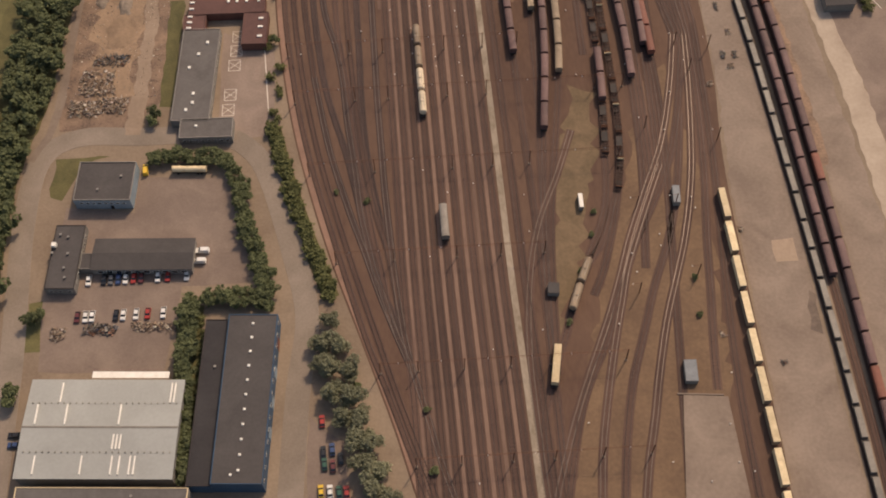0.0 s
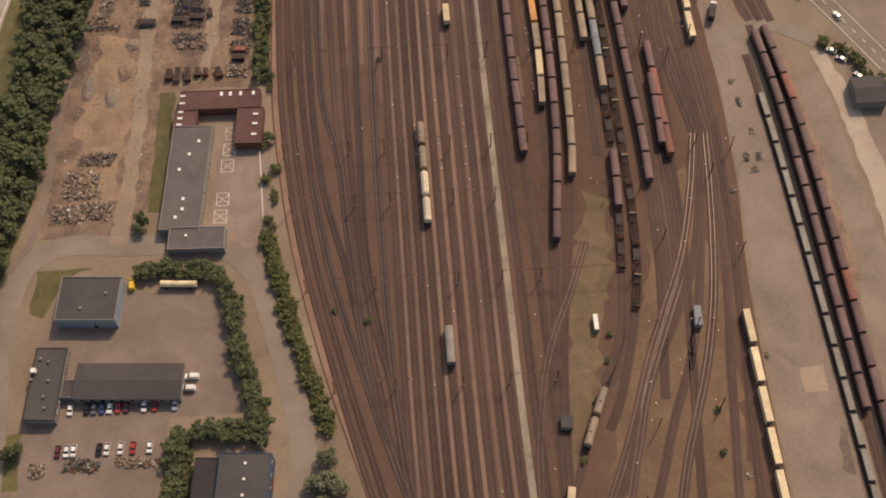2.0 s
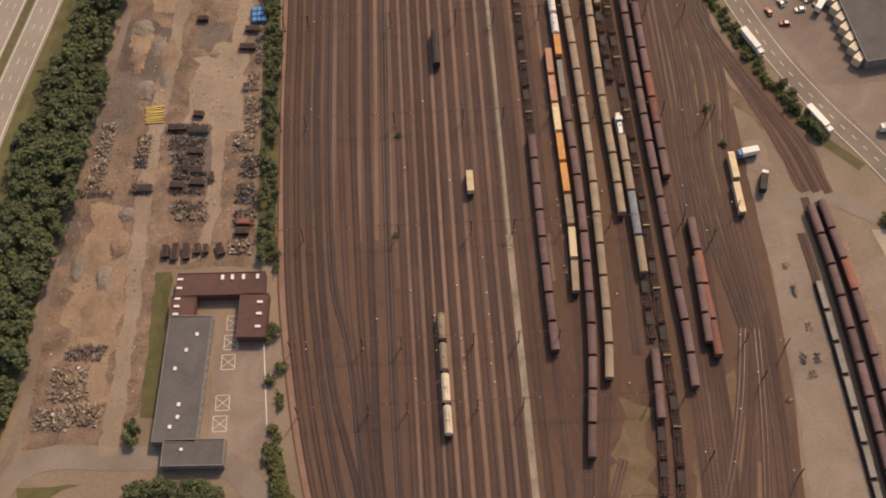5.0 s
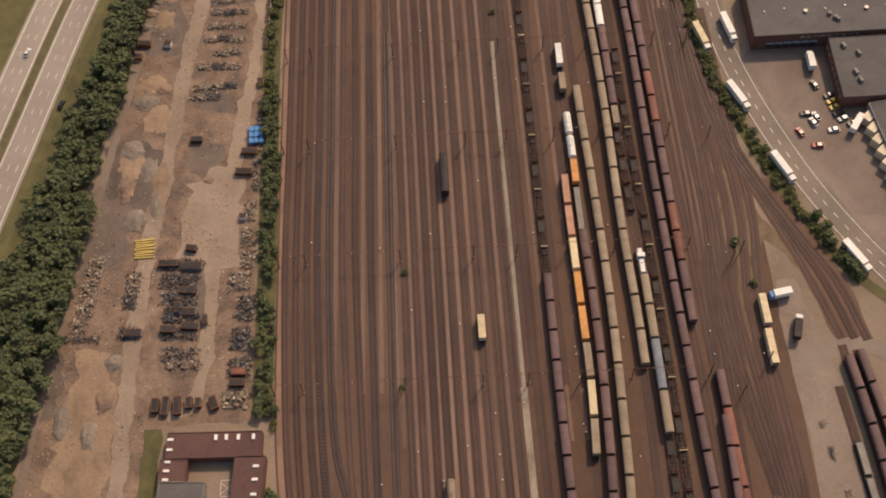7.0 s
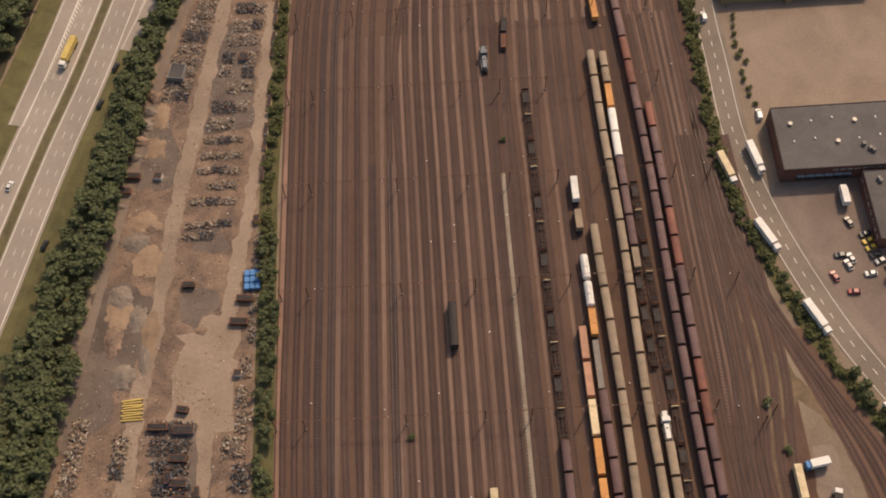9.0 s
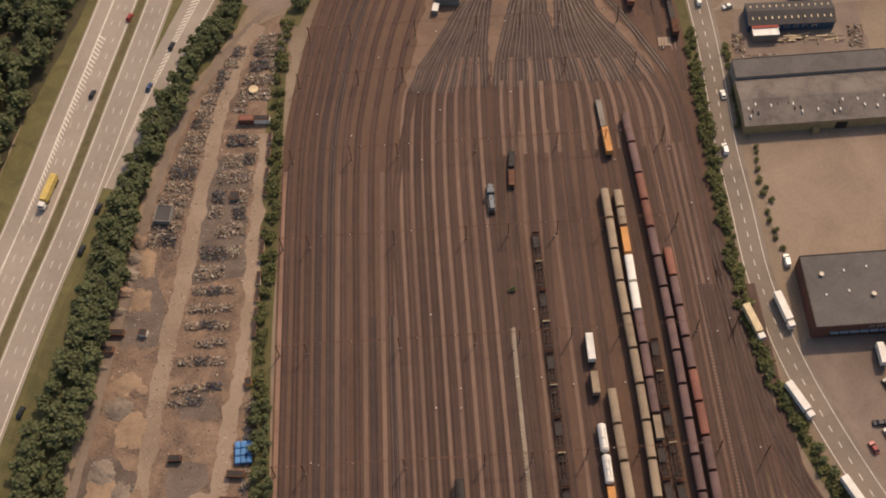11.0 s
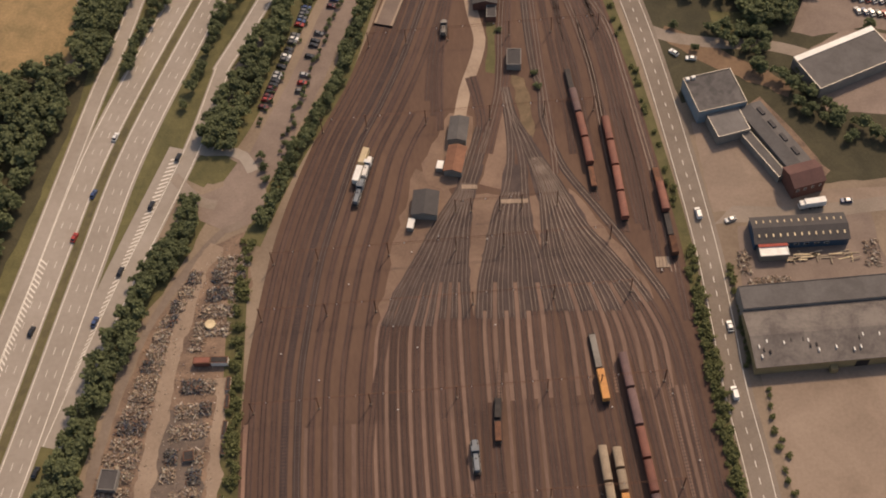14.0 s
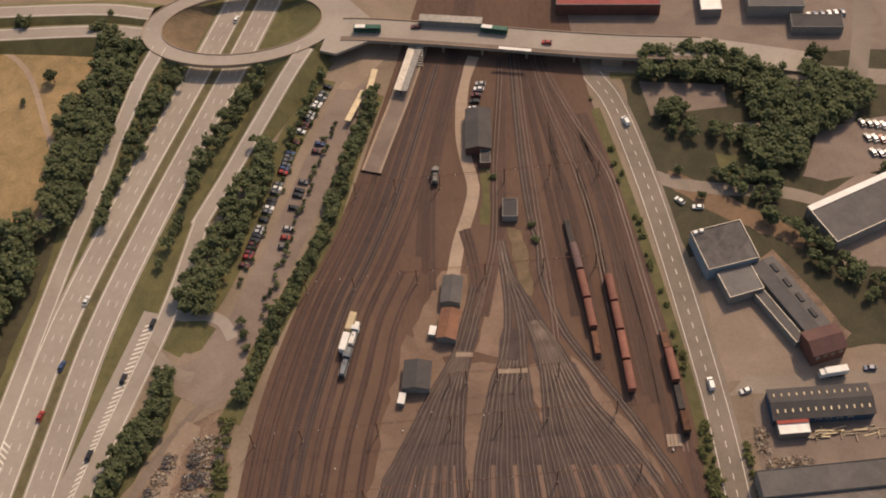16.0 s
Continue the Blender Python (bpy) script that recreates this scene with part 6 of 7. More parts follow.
def shape(kind, k):
    if (kind, k) not in SHAPES:
        want, seed, r, h, n, size, label = KINDS[kind]
        c, s = crown(seed + 100 + k, n, r, h, size)
        me = clump_mesh("crown", c, s, seed + k)
        co = np.empty(len(me.vertices) * 3)
        me.vertices.foreach_get("co", co)
        tri = np.empty(len(me.loops), int)
        me.loops.foreach_get("vertex_index", tri)
        bpy.data.meshes.remove(me)
        SHAPES[kind, k] = co.reshape(-1, 3), tri.reshape(-1, 3)
    return SHAPES[kind, k]


def thicket(name, label, category, spots, kind, leaves=None):
    """Many crowns grown together into one mass of leaves."""
    V, F, k = [], [], 0
    for i, (x, y, s, a) in enumerate(spots):
        co, tri = shape(kind, i % 6)
        c, d = math.cos(a), math.sin(a)
        V.append(np.stack([(co[:, 0] * c - co[:, 1] * d) * s + x, (co[:, 0] * d + co[:, 1] * c) * s + y, co[:, 2] * s], 1))
        F.append(tri + k)
        k += len(co)
    V, F = np.concatenate(V), np.concatenate(F)
    me = bpy.data.meshes.new(name)
    me.vertices.add(len(V))
    me.vertices.foreach_set("co", V.ravel())
    me.loops.add(F.size)
    me.loops.foreach_set("vertex_index", F.ravel().astype(np.int32))
    me.polygons.add(len(F))
    me.polygons.foreach_set("loop_start", np.arange(0, F.size, 3, dtype=np.int32))
    me.update(calc_edges=True)
    me.materials.append(leaves or M_FOLIAGE)
    tagged(new(name, me), label, category, kind="stuff")


def inside(x, y, poly):
    c = False
    for (ax, ay), (bx, by) in zip(poly, poly[1:] + poly[:1]):
        if (ay > y) != (by > y) and x < (bx - ax) * (y - ay) / (by - ay) + ax:
            c = not c
    return c


def grove(poly, gap, lo, hi, seed, kind="green", limit=400):
    rnd = random.Random(seed)
    xs, ys = [p[0] for p in poly], [p[1] for p in poly]
    put, tries = [], 0
    while tries < limit * 14 and len(put) < limit:
        tries += 1
        x, y = rnd.uniform(min(xs), max(xs)), rnd.uniform(min(ys), max(ys))
        if inside(x, y, poly) and all((x - a[0]) ** 2 + (y - a[1]) ** 2 > gap * gap for a in put):
            put.append((x, y, rnd.uniform(lo, hi), rnd.uniform(0, 6.28)))
    thicket("woodland", "dense green wood of broad-leaved trees", "wood", put, kind)


def avenue(pts, width, gap, lo, hi, seed, kind="green", miss=0.0, single=False):
    rnd = random.Random(seed)
    c = spline(pts, gap)
    n = normals(c)
    rows = max(1, round(width / gap))
    put = []
    for p, q in zip(c, n):
        for k in range(rows):
            if rnd.random() < miss:
                continue
            o = ((k + 0.5) / rows - 0.5) * width + rnd.uniform(-0.4, 0.4) * gap * 0.7
            put.append((p[0] + q[0] * o + rnd.uniform(-0.3, 0.3) * gap, p[1] + q[1] * o + rnd.uniform(-0.3, 0.3) * gap, rnd.uniform(lo, hi), rnd.uniform(0, 6.28)))
    if single:
        for x, y, s, a in put:
            plant(kind, x, y, s, math.degrees(a))
    elif kind == "bush":
        thicket("shrubbery", "row of low green bushes on rough ground", "bushes", put, kind, M_SCRUB)
    else:
        thicket("hedgerow", "dense green hedge of small trees", "hedge", put, kind)


def leaf_mass(source, name):
    """Leaves whose tone changes from clump to clump."""
    m = source.copy()
    m.name = name
    N, K = m.node_tree.nodes, m.node_tree.links
    info = next(q for q in N if q.bl_idname == "ShaderNodeObjectInfo")
    geo = next(q for q in N if q.bl_idname == "ShaderNodeNewGeometry")
    rng = next(q for q in N if q.bl_idname == "ShaderNodeMapRange")
    K.new(geo.outputs["Random Per Island"], rng.inputs["Value"])
    rng.inputs["To Min"].default_value, rng.inputs["To Max"].default_value = 0.86, 1.14
    N.remove(info)
    return m


M_FOLIAGE = leaf_mass(M_LEAF, "massed_leaves")
M_SCRUB = leaf_mass(leafy(mat("scrub_leaves", (0.178, 0.186, 0.075), (0.105, 0.112, 0.046), 0.35, 2.2, rough=0.8)), "massed_scrub")

# wood between motorway and scrapyard
grove([(-131, 195), (-129.8, 226.4), (-128.5, 264.5), (-123.1, 278.3), (-121, 302.7), (-119.4, 315.9), (-111.5, 370.2), (-103.5, 428.7), (-105, 443.1), (-98.1, 489.4), (-89.3, 543.7), (-101.8, 526.5), (-112.3, 487.5), (-120.2, 453.9), (-127.9, 425.1), (-132.5, 404), (-136.9, 350.8), (-139.6, 283.3), (-154, 300), (-154, 195)], 3.6, 0.8, 1.35, 1, limit=420)
grove([(-97.7, 504.5), (-92, 541.7), (-86.2, 575.6), (-76, 604.4), (-68, 631.5), (-56.6, 647.2), (-57.1, 657.3), (-75, 635.7), (-86, 607.9), (-94.9, 578.7), (-103.2, 542.5), (-108.7, 501.3)], 3.3, 0.7, 1.15, 2, limit=300)
avenue([(-72, 634), (-64, 650), (-58, 664), (-58, 670)], 7, 3.5, 0.6, 1.0, 3)
# wood west of the motorway
grove([(-196, 500), (-166, 506), (-154, 560), (-141, 612), (-128, 660), (-114, 715), (-108, 742), (-131, 748), (-170, 732), (-190, 640)], 4.4, 1.05, 1.6, 4, limit=260)
grove([(-100, 855), (-80, 840), (-83.5, 820), (-89.5, 791), (-98, 758), (-102, 742), (-111, 746), (-112, 778), (-109, 805), (-100, 822), (-98, 841)], 3.7, 0.95, 1.35, 5, limit=150)
grove([(-67, 831), (-60, 823), (-66.5, 804), (-76, 773), (-85, 754), (-93, 728), (-89, 745), (-82, 780), (-75, 815)], 3.2, 0.6, 0.95, 6, limit=90)
grove([(-27, 818), (-22.5, 819), (-29, 803), (-40.5, 781), (-52, 758), (-58, 735), (-66, 712), (-62, 722), (-52.5, 766), (-41.5, 797)], 3.2, 0.6, 1.0, 7, limit=90)
avenue([(2, 816), (-4, 800), (-9, 786), (-14, 774)], 4, 3.2, 0.5, 0.85, 8)
grove([(-23, 776), (-17, 772), (-23.5, 752), (-30, 730), (-36, 709), (-42, 694), (-52, 695), (-55, 705), (-45.5, 729), (-33, 756)], 3.5, 0.8, 1.25, 9, limit=120)
avenue([(-30, 656), (-17, 690), (-6, 712), (3, 733), (13, 768), (24, 800)], 5.5, 2.9, 0.45, 0.8, 11)
for _x, _y, _s in ((-97, 838, 0.7), (-118, 826, 1.0), (-130, 815, 0.5), (-136, 862, 1.2), (-95, 862, 1.0), (-148, 846, 1.4), (-155, 852, 1.3)):
    plant("green", _x, _y, _s, _x * 7 % 360)
# little trees in the long car park
avenue([(-24, 692), (-16, 713), (-9, 738), (0, 768), (6, 785)], 1, 3.4, 0.26, 0.42, 12, single=True)
avenue([(-33, 706), (-27, 722), (-18, 748), (-8, 778), (3, 802)], 1, 4.2, 0.24, 0.36, 13, single=True)
avenue([(-29, 676), (-31, 690)], 1, 5, 0.5, 0.7, 14, single=True)
# scrub along the yard's western edge
avenue([(-36, 648), (-37, 600), (-38.5, 545), (-40, 500), (-39.5, 474)], 4.5, 2.6, 0.6, 1.15, 15, "bush", miss=0.45)
avenue([(-38.7, 476), (-37.3, 444), (-37.2, 411), (-37.2, 374), (-36.5, 345)], 5.5, 2.7, 0.4, 0.72, 16, miss=0.12)
avenue([(-36, 350), (-33.5, 318), (-31.5, 296), (-32, 275)], 1.5, 5, 0.7, 1.2, 17, "bush", miss=0.3)
avenue([(-32.5, 272), (-27.5, 251), (-21, 228), (-14.4, 208), (-10, 195)], 3.6, 2.2, 0.8, 1.4, 18, "bush")
# hedges round the depot
avenue([(-78, 258.5), (-66, 259), (-51, 256), (-44.5, 244), (-41, 227), (-36.5, 211), (-33, 196)], 5.4, 2.3, 0.58, 0.85, 19)
avenue([(-33, 204), (-33.5, 193)], 5, 3, 0.7, 0.9, 20)
avenue([(-36, 196), (-47, 196.5), (-58, 194.5)], 5, 2.4, 0.6, 0.85, 21)
avenue([(-60, 195), (-60.5, 176), (-60.5, 158), (-58, 130)], 5.5, 2.5, 0.65, 0.95, 22)
avenue([(-56, 190), (-55, 150), (-57, 125)], 2.4, 2.8, 0.6, 0.9, 23, "bush")
for _x, _y, _s in ((-79.2, 280.6, 0.85), (-80, 277, 0.7), (-114.8, 191.6, 0.95), (-113, 194, 0.7), (-118.2, 163.5, 0.95), (-119, 160, 0.8), (-32.4, 314.8, 0.65), (-34, 345, 0.6)):
    plant("green", _x, _y, _s, _x * 13 % 360)
# willows
for _x, _y, _s in ((-10, 184, 0.8), (-13, 175, 1.0), (-7, 174, 1.0), (-11, 166, 1.1), (-4, 164, 1.05), (-10, 157, 1.05), (-3.5, 155, 1.1), (-6, 148, 1.0), (0, 147, 1.0), (-1.5, 140, 1.05), (3.5, 138, 0.95), (1.5, 131, 1.05), (6, 128, 1.0), (3.5, 122, 1.05), (8.5, 118, 1.0), (5, 112, 1), (10, 106, 1.1), (-14, 168, 0.8)):
    plant("pale", _x, _y, _s, _y * 7 % 360)
# east verge
avenue([(173, 384), (162, 405), (153.5, 421), (146, 441), (138.5, 463), (133, 483), (130.5, 507), (129.5, 545), (129.5, 590), (130, 630)], 4.0, 2.2, 0.5, 1.15, 24, "bush", miss=0.12)
avenue([(147, 440), (139, 462), (134, 480)], 2, 4.2, 0.35, 0.6, 25, single=True)
avenue([(129, 650), (125, 700), (121, 740), (115, 785)], 2, 3.4, 0.4, 0.9, 26, "bush", miss=0.45)
avenue([(143, 622), (143.5, 610), (142.2, 580)], 1.2, 2.2, 0.5, 0.8, 27, "bush")
avenue([(146, 571), (146.5, 545), (147.5, 525)], 1.2, 3.4, 0.5, 0.8, 28, "bush")
avenue([(190, 349), (197.6, 341), (206, 329), (213, 316)], 3, 2.8, 0.9, 1.5, 40, "bush")
avenue([(162, 409), (168, 396), (172, 386)], 4, 3.2, 0.5, 0.8, 41)
# park
grove([(139, 806), (152, 807), (175, 801), (197, 784), (195, 766), (182, 760), (177, 764), (181, 781), (168, 787), (139, 793)], 3.6, 0.95, 1.35, 29, limit=170)
grove([(206, 786), (222, 780), (230, 768), (211, 757), (198, 751), (192, 737), (174, 739), (173, 754), (191, 761), (200, 769)], 3.6, 0.95, 1.35, 30, limit=150)
avenue([(146, 764), (157, 761), (168, 759), (177, 756)], 8, 3.6, 0.6, 1.0, 42, miss=0.2)
grove([(141, 771), (142, 777), (148, 779), (152, 775), (151, 770)], 3.0, 0.8, 1.1, 31, limit=12)
grove([(156, 738), (164, 740), (183, 730), (178, 722), (166, 724)], 3.4, 0.6, 1.0, 34, limit=26)
avenue([(168, 718), (182, 706), (196, 694), (212, 676), (230, 660)], 5, 4.4, 0.6, 1.1, 32, miss=0.1)
avenue([(185, 694), (196, 680), (206, 664)], 5, 5, 0.6, 1.0, 33, miss=0.3)
for _x, _y, _s in ((196, 706, 0.5), (190, 712, 0.8), (194, 700, 0.7), (198, 684, 1.0), (187, 688, 0.7), (202, 676, 0.7), (150, 728, 0.5), (143, 742, 0.6), (212, 795, 1.3), (209, 790, 1.0), (224, 732, 0.8)):
    plant("green", _x, _y, _s, _y * 11 % 360)

# ---------------------------------------------------------------- vehicles
CAR_COL = {"white": (0.75, 0.73, 0.68), "silver": (0.42, 0.41, 0.39), "black": (0.02, 0.02, 0.022), "red": (0.36, 0.04, 0.03), "blue": (0.04, 0.07, 0.16), "green": (0.03, 0.09, 0.06), "yellow": (0.7, 0.45, 0.05), "grey": (0.13, 0.13, 0.13), "maroon": (0.12, 0.03, 0.03)}
CARS = {}


def paint(c):
    return mat(c + "_car_paint", CAR_COL[c], tuple(v * 0.85 for v in CAR_COL[c]), rough=0.28, spec=0.5, vary=0.08)


def car(c, x, y, rot, van=False):
    key = (c, van)
    if key in CARS:
        return copy_thing(CARS[key], at(x, y, rot, 0.1))
    t = thing("van" if van else "car", f"{c} {'delivery van' if van else 'passenger car'} with dark windows", "van" if van else "car", at(x, y, rot, 0.1), group="parked vehicles")
    L, Wd = (5.2, 1.95) if van else (4.4, 1.78)
    body = [(-L / 2, 0.35), (L / 2, 0.35), (L / 2, 0.72), (L / 2 - 0.15, 0.92), (L * 0.22, 1.0), (-L / 2 + 0.1, 1.02), (-L / 2, 0.8)]
    top = [(-L / 2 + 0.15, 0.98), (L * 0.24, 0.98), (L * 0.1, 1.45 if not van else 2.1), (-L * 0.3 if not van else -L / 2 + 0.2, 1.48 if not van else 2.15)]

    def shell(prof, w, inset=0.0):
        bm = bmesh.new()
        prism(bm, prof, -w / 2, w / 2)
        bmesh.ops.rotate(bm, verts=bm.verts, cent=(0, 0, 0), matrix=Matrix.Rotation(radians(90), 3, "Z"))
        for v in bm.verts:
            if inset and v.co.z > 1.2:
                v.co.x *= 1 - inset
        return bm
    part("body", shell(body, Wd), paint(c), t)
    part("cabin", shell(top, Wd - 0.12, 0.14), M_GLASS if not van else paint(c), t)
    if not van:
        part("roof", cube(0, -L * 0.1, 1.48, Wd * 0.78, L * 0.36, 0.05, 0, 0.02), paint(c), t)
    else:
        part("windscreen", cube(0, L * 0.19, 1.55, Wd * 0.8, 0.35, 0.7), M_GLASS, t)
    for sx in (-1, 1):
        for sy in (-0.31, 0.31):
            part("wheel", rod(bmesh.new(), (sx * (Wd / 2 - 0.2), sy * L, 0.3), (sx * (Wd / 2 - 0.01), sy * L, 0.3), 0.31, 12), M_RUBBER, t)
    CARS[key] = t
    return t


def lorry(x, y, rot, L=16, box_mat=M_WHITE, cab_mat=M_WHITE, label="articulated lorry with a white box trailer"):
    t = thing("lorry", label, "lorry", at(x, y, rot, 0.1), group="lorries")
    lt = L * 0.8
    part("trailer", cube(0, -L / 2 + lt / 2, 2.55, 2.55, lt, 2.75, 0, 0.05), box_mat, t)
    part("chassis", cube(0, -0.3, 0.95, 1.0, L - 1.2, 0.3), M_DARKSTEEL, t)
    cab = part("cab", cube(0, L / 2 - 1.15, 2.0, 2.45, 2.2, 2.8, 0, 0.2), cab_mat, t)
    part("windscreen", cube(0, L / 2 - 0.05, 2.5, 2.1, 0.1, 0.9), M_GLASS, cab)
    for sx in (-1, 1):
        for y_ in (-L / 2 + 1.2, -L / 2 + 2.5, -L / 2 + 3.8, L / 2 - 4.2, L / 2 - 1.3):
            part("wheel", rod(bmesh.new(), (sx * 0.85, y_, 0.5), (sx * 1.22, y_, 0.5), 0.5, 12), M_RUBBER, t)


def bus(x, y, rot, z):
    t = thing("bus", "green city bus with a white roof panel on the bridge", "bus", at(x, y, rot, z), group="buses")
    part("body", cube(0, 0, 1.6, 2.55, 12, 2.6, 0, 0.12), M_GREENP, t)
    part("roof", cube(0, 0, 2.95, 2.3, 11.6, 0.15, 0, 0.05), M_GREENP, t)
    part("roof_panel", cube(0, 3.2, 3.05, 2.1, 4.6, 0.2, 0, 0.05), M_WHITE, t, "white roof panel")
    for s in (-1, 1):
        part("window_band", cube(s * 1.28, 0, 2.0, 0.05, 10.8, 0.9), M_GLASS, t)
    for sx in (-1, 1):
        for sy in (-3.4, 3.4):
            part("wheel", rod(bmesh.new(), (sx * 0.95, sy, 0.45), (sx * 1.27, sy, 0.45), 0.45, 12), M_RUBBER, t)


for _x, _c in ((-97.9, "white"), (-92.3, "black"), (-89.8, "grey"), (-87.1, "blue"), (-84.5, "white"), (-81.6, "red"), (-78.9, "maroon"), (-72.8, "white"), (-69.2, "red"), (-62.3, "white")):
    car(_c, _x, 207.4, 177)
for _x, _c in ((-100.5, "maroon"), (-97.5, "white"), (-95.2, "white"), (-86.7, "black"), (-84.1, "white"), (-79.5, "white"), (-75.4, "red"), (-69.8, "white")):
    car(_c, _x, 192.6, 177)
car("white", -57.2, 217.3, 86, True), car("white", -58.2, 213, 86, True), car("yellow", -80.9, 254.7, 5, True)
car("blue", -116.7, 145.5, 88), car("black", -117, 149, 88)
for _x, _y, _c in ((-12.8, 136.8, "black"), (-12.4, 132.6, "green"), (-9.8, 137.6, "blue"), (-7, 134.2, "black"), (-13.6, 123.4, "yellow"), (-10.6, 123.2, "white"), (-7.6, 122.8, "green"), (-5.2, 122.6, "red"), (-13.2, 147.8, "red"), (-9.6, 131.8, "maroon")):
    car(_c, _x, _y, 4)
for _x, _y, _r, _c in ((166.8, 456.5, 90, "black"), (170.3, 455, 20, "silver"), (168.8, 452.4, 20, "silver"), (163.1, 448.1, 20, "red"), (168.6, 441.7, 85, "red"), (175.9, 448.5, 95, "white"), (177.2, 464.6, 110, "black"),
                       (177.8, 461.8, 110, "yellow"), (178.4, 459, 110, "yellow"), (179.1, 456, 110, "black"), (180.4, 453.4, 110, "silver"), (183.6, 451, 100, "green"), (172.6, 470, 20, "black"),
                       (141.3, 727, 40, "white"), (147.7, 723, 80, "white"), (192.6, 645.6, 85, "blue"), (147.8, 641.3, 105, "white")):
    car(_c, _x, _y, _r)
car("white", 148.7, 519.8, 0, True), car("white", 136.4, 645.3, 2, True), car("white", 127.4, 771, 15, True), car("white", 138.5, 596, 2), car("white", 135, 570, 2, True)
for _x, _y, _c in ((-109.2, 542.9, "black"), (-122.8, 478.6, "black"), (-140.1, 505.9, "white"), (-137.1, 400.3, "black"), (-97.1, 677.7, "blue"), (-102.4, 657.5, "red"), (-113.7, 617, "black"), (-90.5, 618.9, "blue"),
                   (-104.9, 561.2, "black"), (-83, 640, "black"), (-73.5, 669.8, "black"), (-64.4, 692.7, "black"), (-37.8, 855, "white"), (-91, 706, "white")):
    car(_c, _x, _y, -17)
lorry(-125, 569.3, 166, 15, M_YELLOW, M_WHITE, "yellow box lorry driving on the motorway")
for _x, _y, _r, _m in ((132.2, 495.2, 15, M_CREAM), (143.5, 499.2, 12, M_WHITE), (142.1, 465.4, 24, M_WHITE), (153.3, 431.8, 24, M_WHITE), (172.5, 393, 28, M_WHITE)):
    lorry(_x, _y, _r + 180, 14, _m)
car("silver", 191, 344.5, 60), car("blue", 194, 340, 55), car("blue", 199, 331, 30), car("white", 197.5, 362, 25)
lorry(199, 388, 90, 9, M_WHITE)
lorry(172.8, 480.5, 0, 8, M_WHITE), lorry(184.5, 450, -35, 9, M_WHITE), lorry(179, 644.6, 94, 10, M_WHITE)
lorry(143, 379.6, 100, 8, M_WHITE, M_TARP, "blue tractor with a white box body"), lorry(146.8, 366.5, -15, 9, M_DARKSTEEL, M_WHITE, "dark flatbed lorry with a white cab")
bus(22.5, 833.2, 82, 6.0), bus(78, 825, 74, 6.0)
car("maroon", 44, 832.5, 85).location.z = 6.02
car("red", 100, 815, 74).location.z = 6.02
_rnd = random.Random(8)
for _row, _n in (([(-29, 715), (-18, 748), (-8.5, 778), (5, 806)], 46), ([(-15, 716), (-8.8, 745), (-2.2, 763.5), (3, 780)], 26)):
    _c = spline(_row, 2.0)
    _n_ = normals(_c)
    for _p, _q in zip(_c, _n_):
        if _rnd.random() < (0.68 if _n > 30 else 0.42):
            car(_rnd.choice(["black", "silver", "white", "red", "blue", "grey", "maroon", "black", "grey"]), _p[0] - _q[0] * 1.6, _p[1] - _q[1] * 1.6, math.degrees(math.atan2(-_q[0], _q[1])) + _rnd.uniform(-4, 4))
for _k in range(30):
    car(_rnd.choice(["black", "silver", "white", "white", "red", "blue", "grey"]), 222 + (_k % 10) * 2.7, 742 + (_k // 10) * 8 - (_k % 10) * 0.8, 15)
for _k in range(12):
    car(_rnd.choice(["black", "silver", "white", "blue"]), 217 + (_k % 6) * 3, 822 + (_k // 6) * 18, 0)
for _x, _y, _c in ((66, 790, "black"), (67, 793.5, "maroon"), (68.4, 797, "white"), (65.2, 786, "white"), (69.4, 800, "silver")):
    car(_c, _x, _y, 80)
# tank trailer in the depot corner
_t = thing("tank_trailer", "cream tank trailer parked beside the hedge", "trailer", at(-63.7, 253, 86, 0.1))
part("barrel", rod(bmesh.new(), (0, -6.5, 2.1), (0, 6.5, 2.1), 1.2, 18), M_CREAM, _t)
part("chassis", cube(0, 0, 0.75, 1.6, 13, 0.4), M_DARKSTEEL, _t)
for _s in (-4.5, -3.2, 4.5):
    part("axle", rod(bmesh.new(), (-1.2, _s, 0.45), (1.2, _s, 0.45), 0.45, 12), M_RUBBER, _t)

# ---------------------------------------------------------------- scrapyard


def island_material(name, cols):
    m = bpy.data.materials.new(name)
    m.use_nodes = True
    N, K = m.node_tree.nodes, m.node_tree.links
    g = N.new("ShaderNodeNewGeometry")
    r = N.new("ShaderNodeValToRGB")
    r.color_ramp.interpolation = "CONSTANT"
    while len(r.color_ramp.elements) < len(cols):
        r.color_ramp.elements.new(0.5)
    for i, c in enumerate(cols):
        r.color_ramp.elements[i].position = i / len(cols)
        r.color_ramp.elements[i].color = (*c, 1)
    nz = N.new("ShaderNodeTexNoise")
    nz.inputs["Scale"].default_value = 1.5
    K.new(g.outputs["Position"], nz.inputs["Vector"])
    mx = N.new("ShaderNodeMix")
    mx.data_type, mx.blend_type = "RGBA", "MULTIPLY"
    mx.inputs["Factor"].default_value = 0.35
    K.new(g.outputs["Random Per Island"], r.inputs["Fac"])
    K.new(r.outputs[0], mx.inputs["A"])
    K.new(nz.outputs["Color"], mx.inputs["B"])
    K.new(mx.outputs["Result"], N["Principled BSDF"].inputs["Base Color"])
    N["Principled BSDF"].inputs["Roughness"].default_value = 0.75
    return m


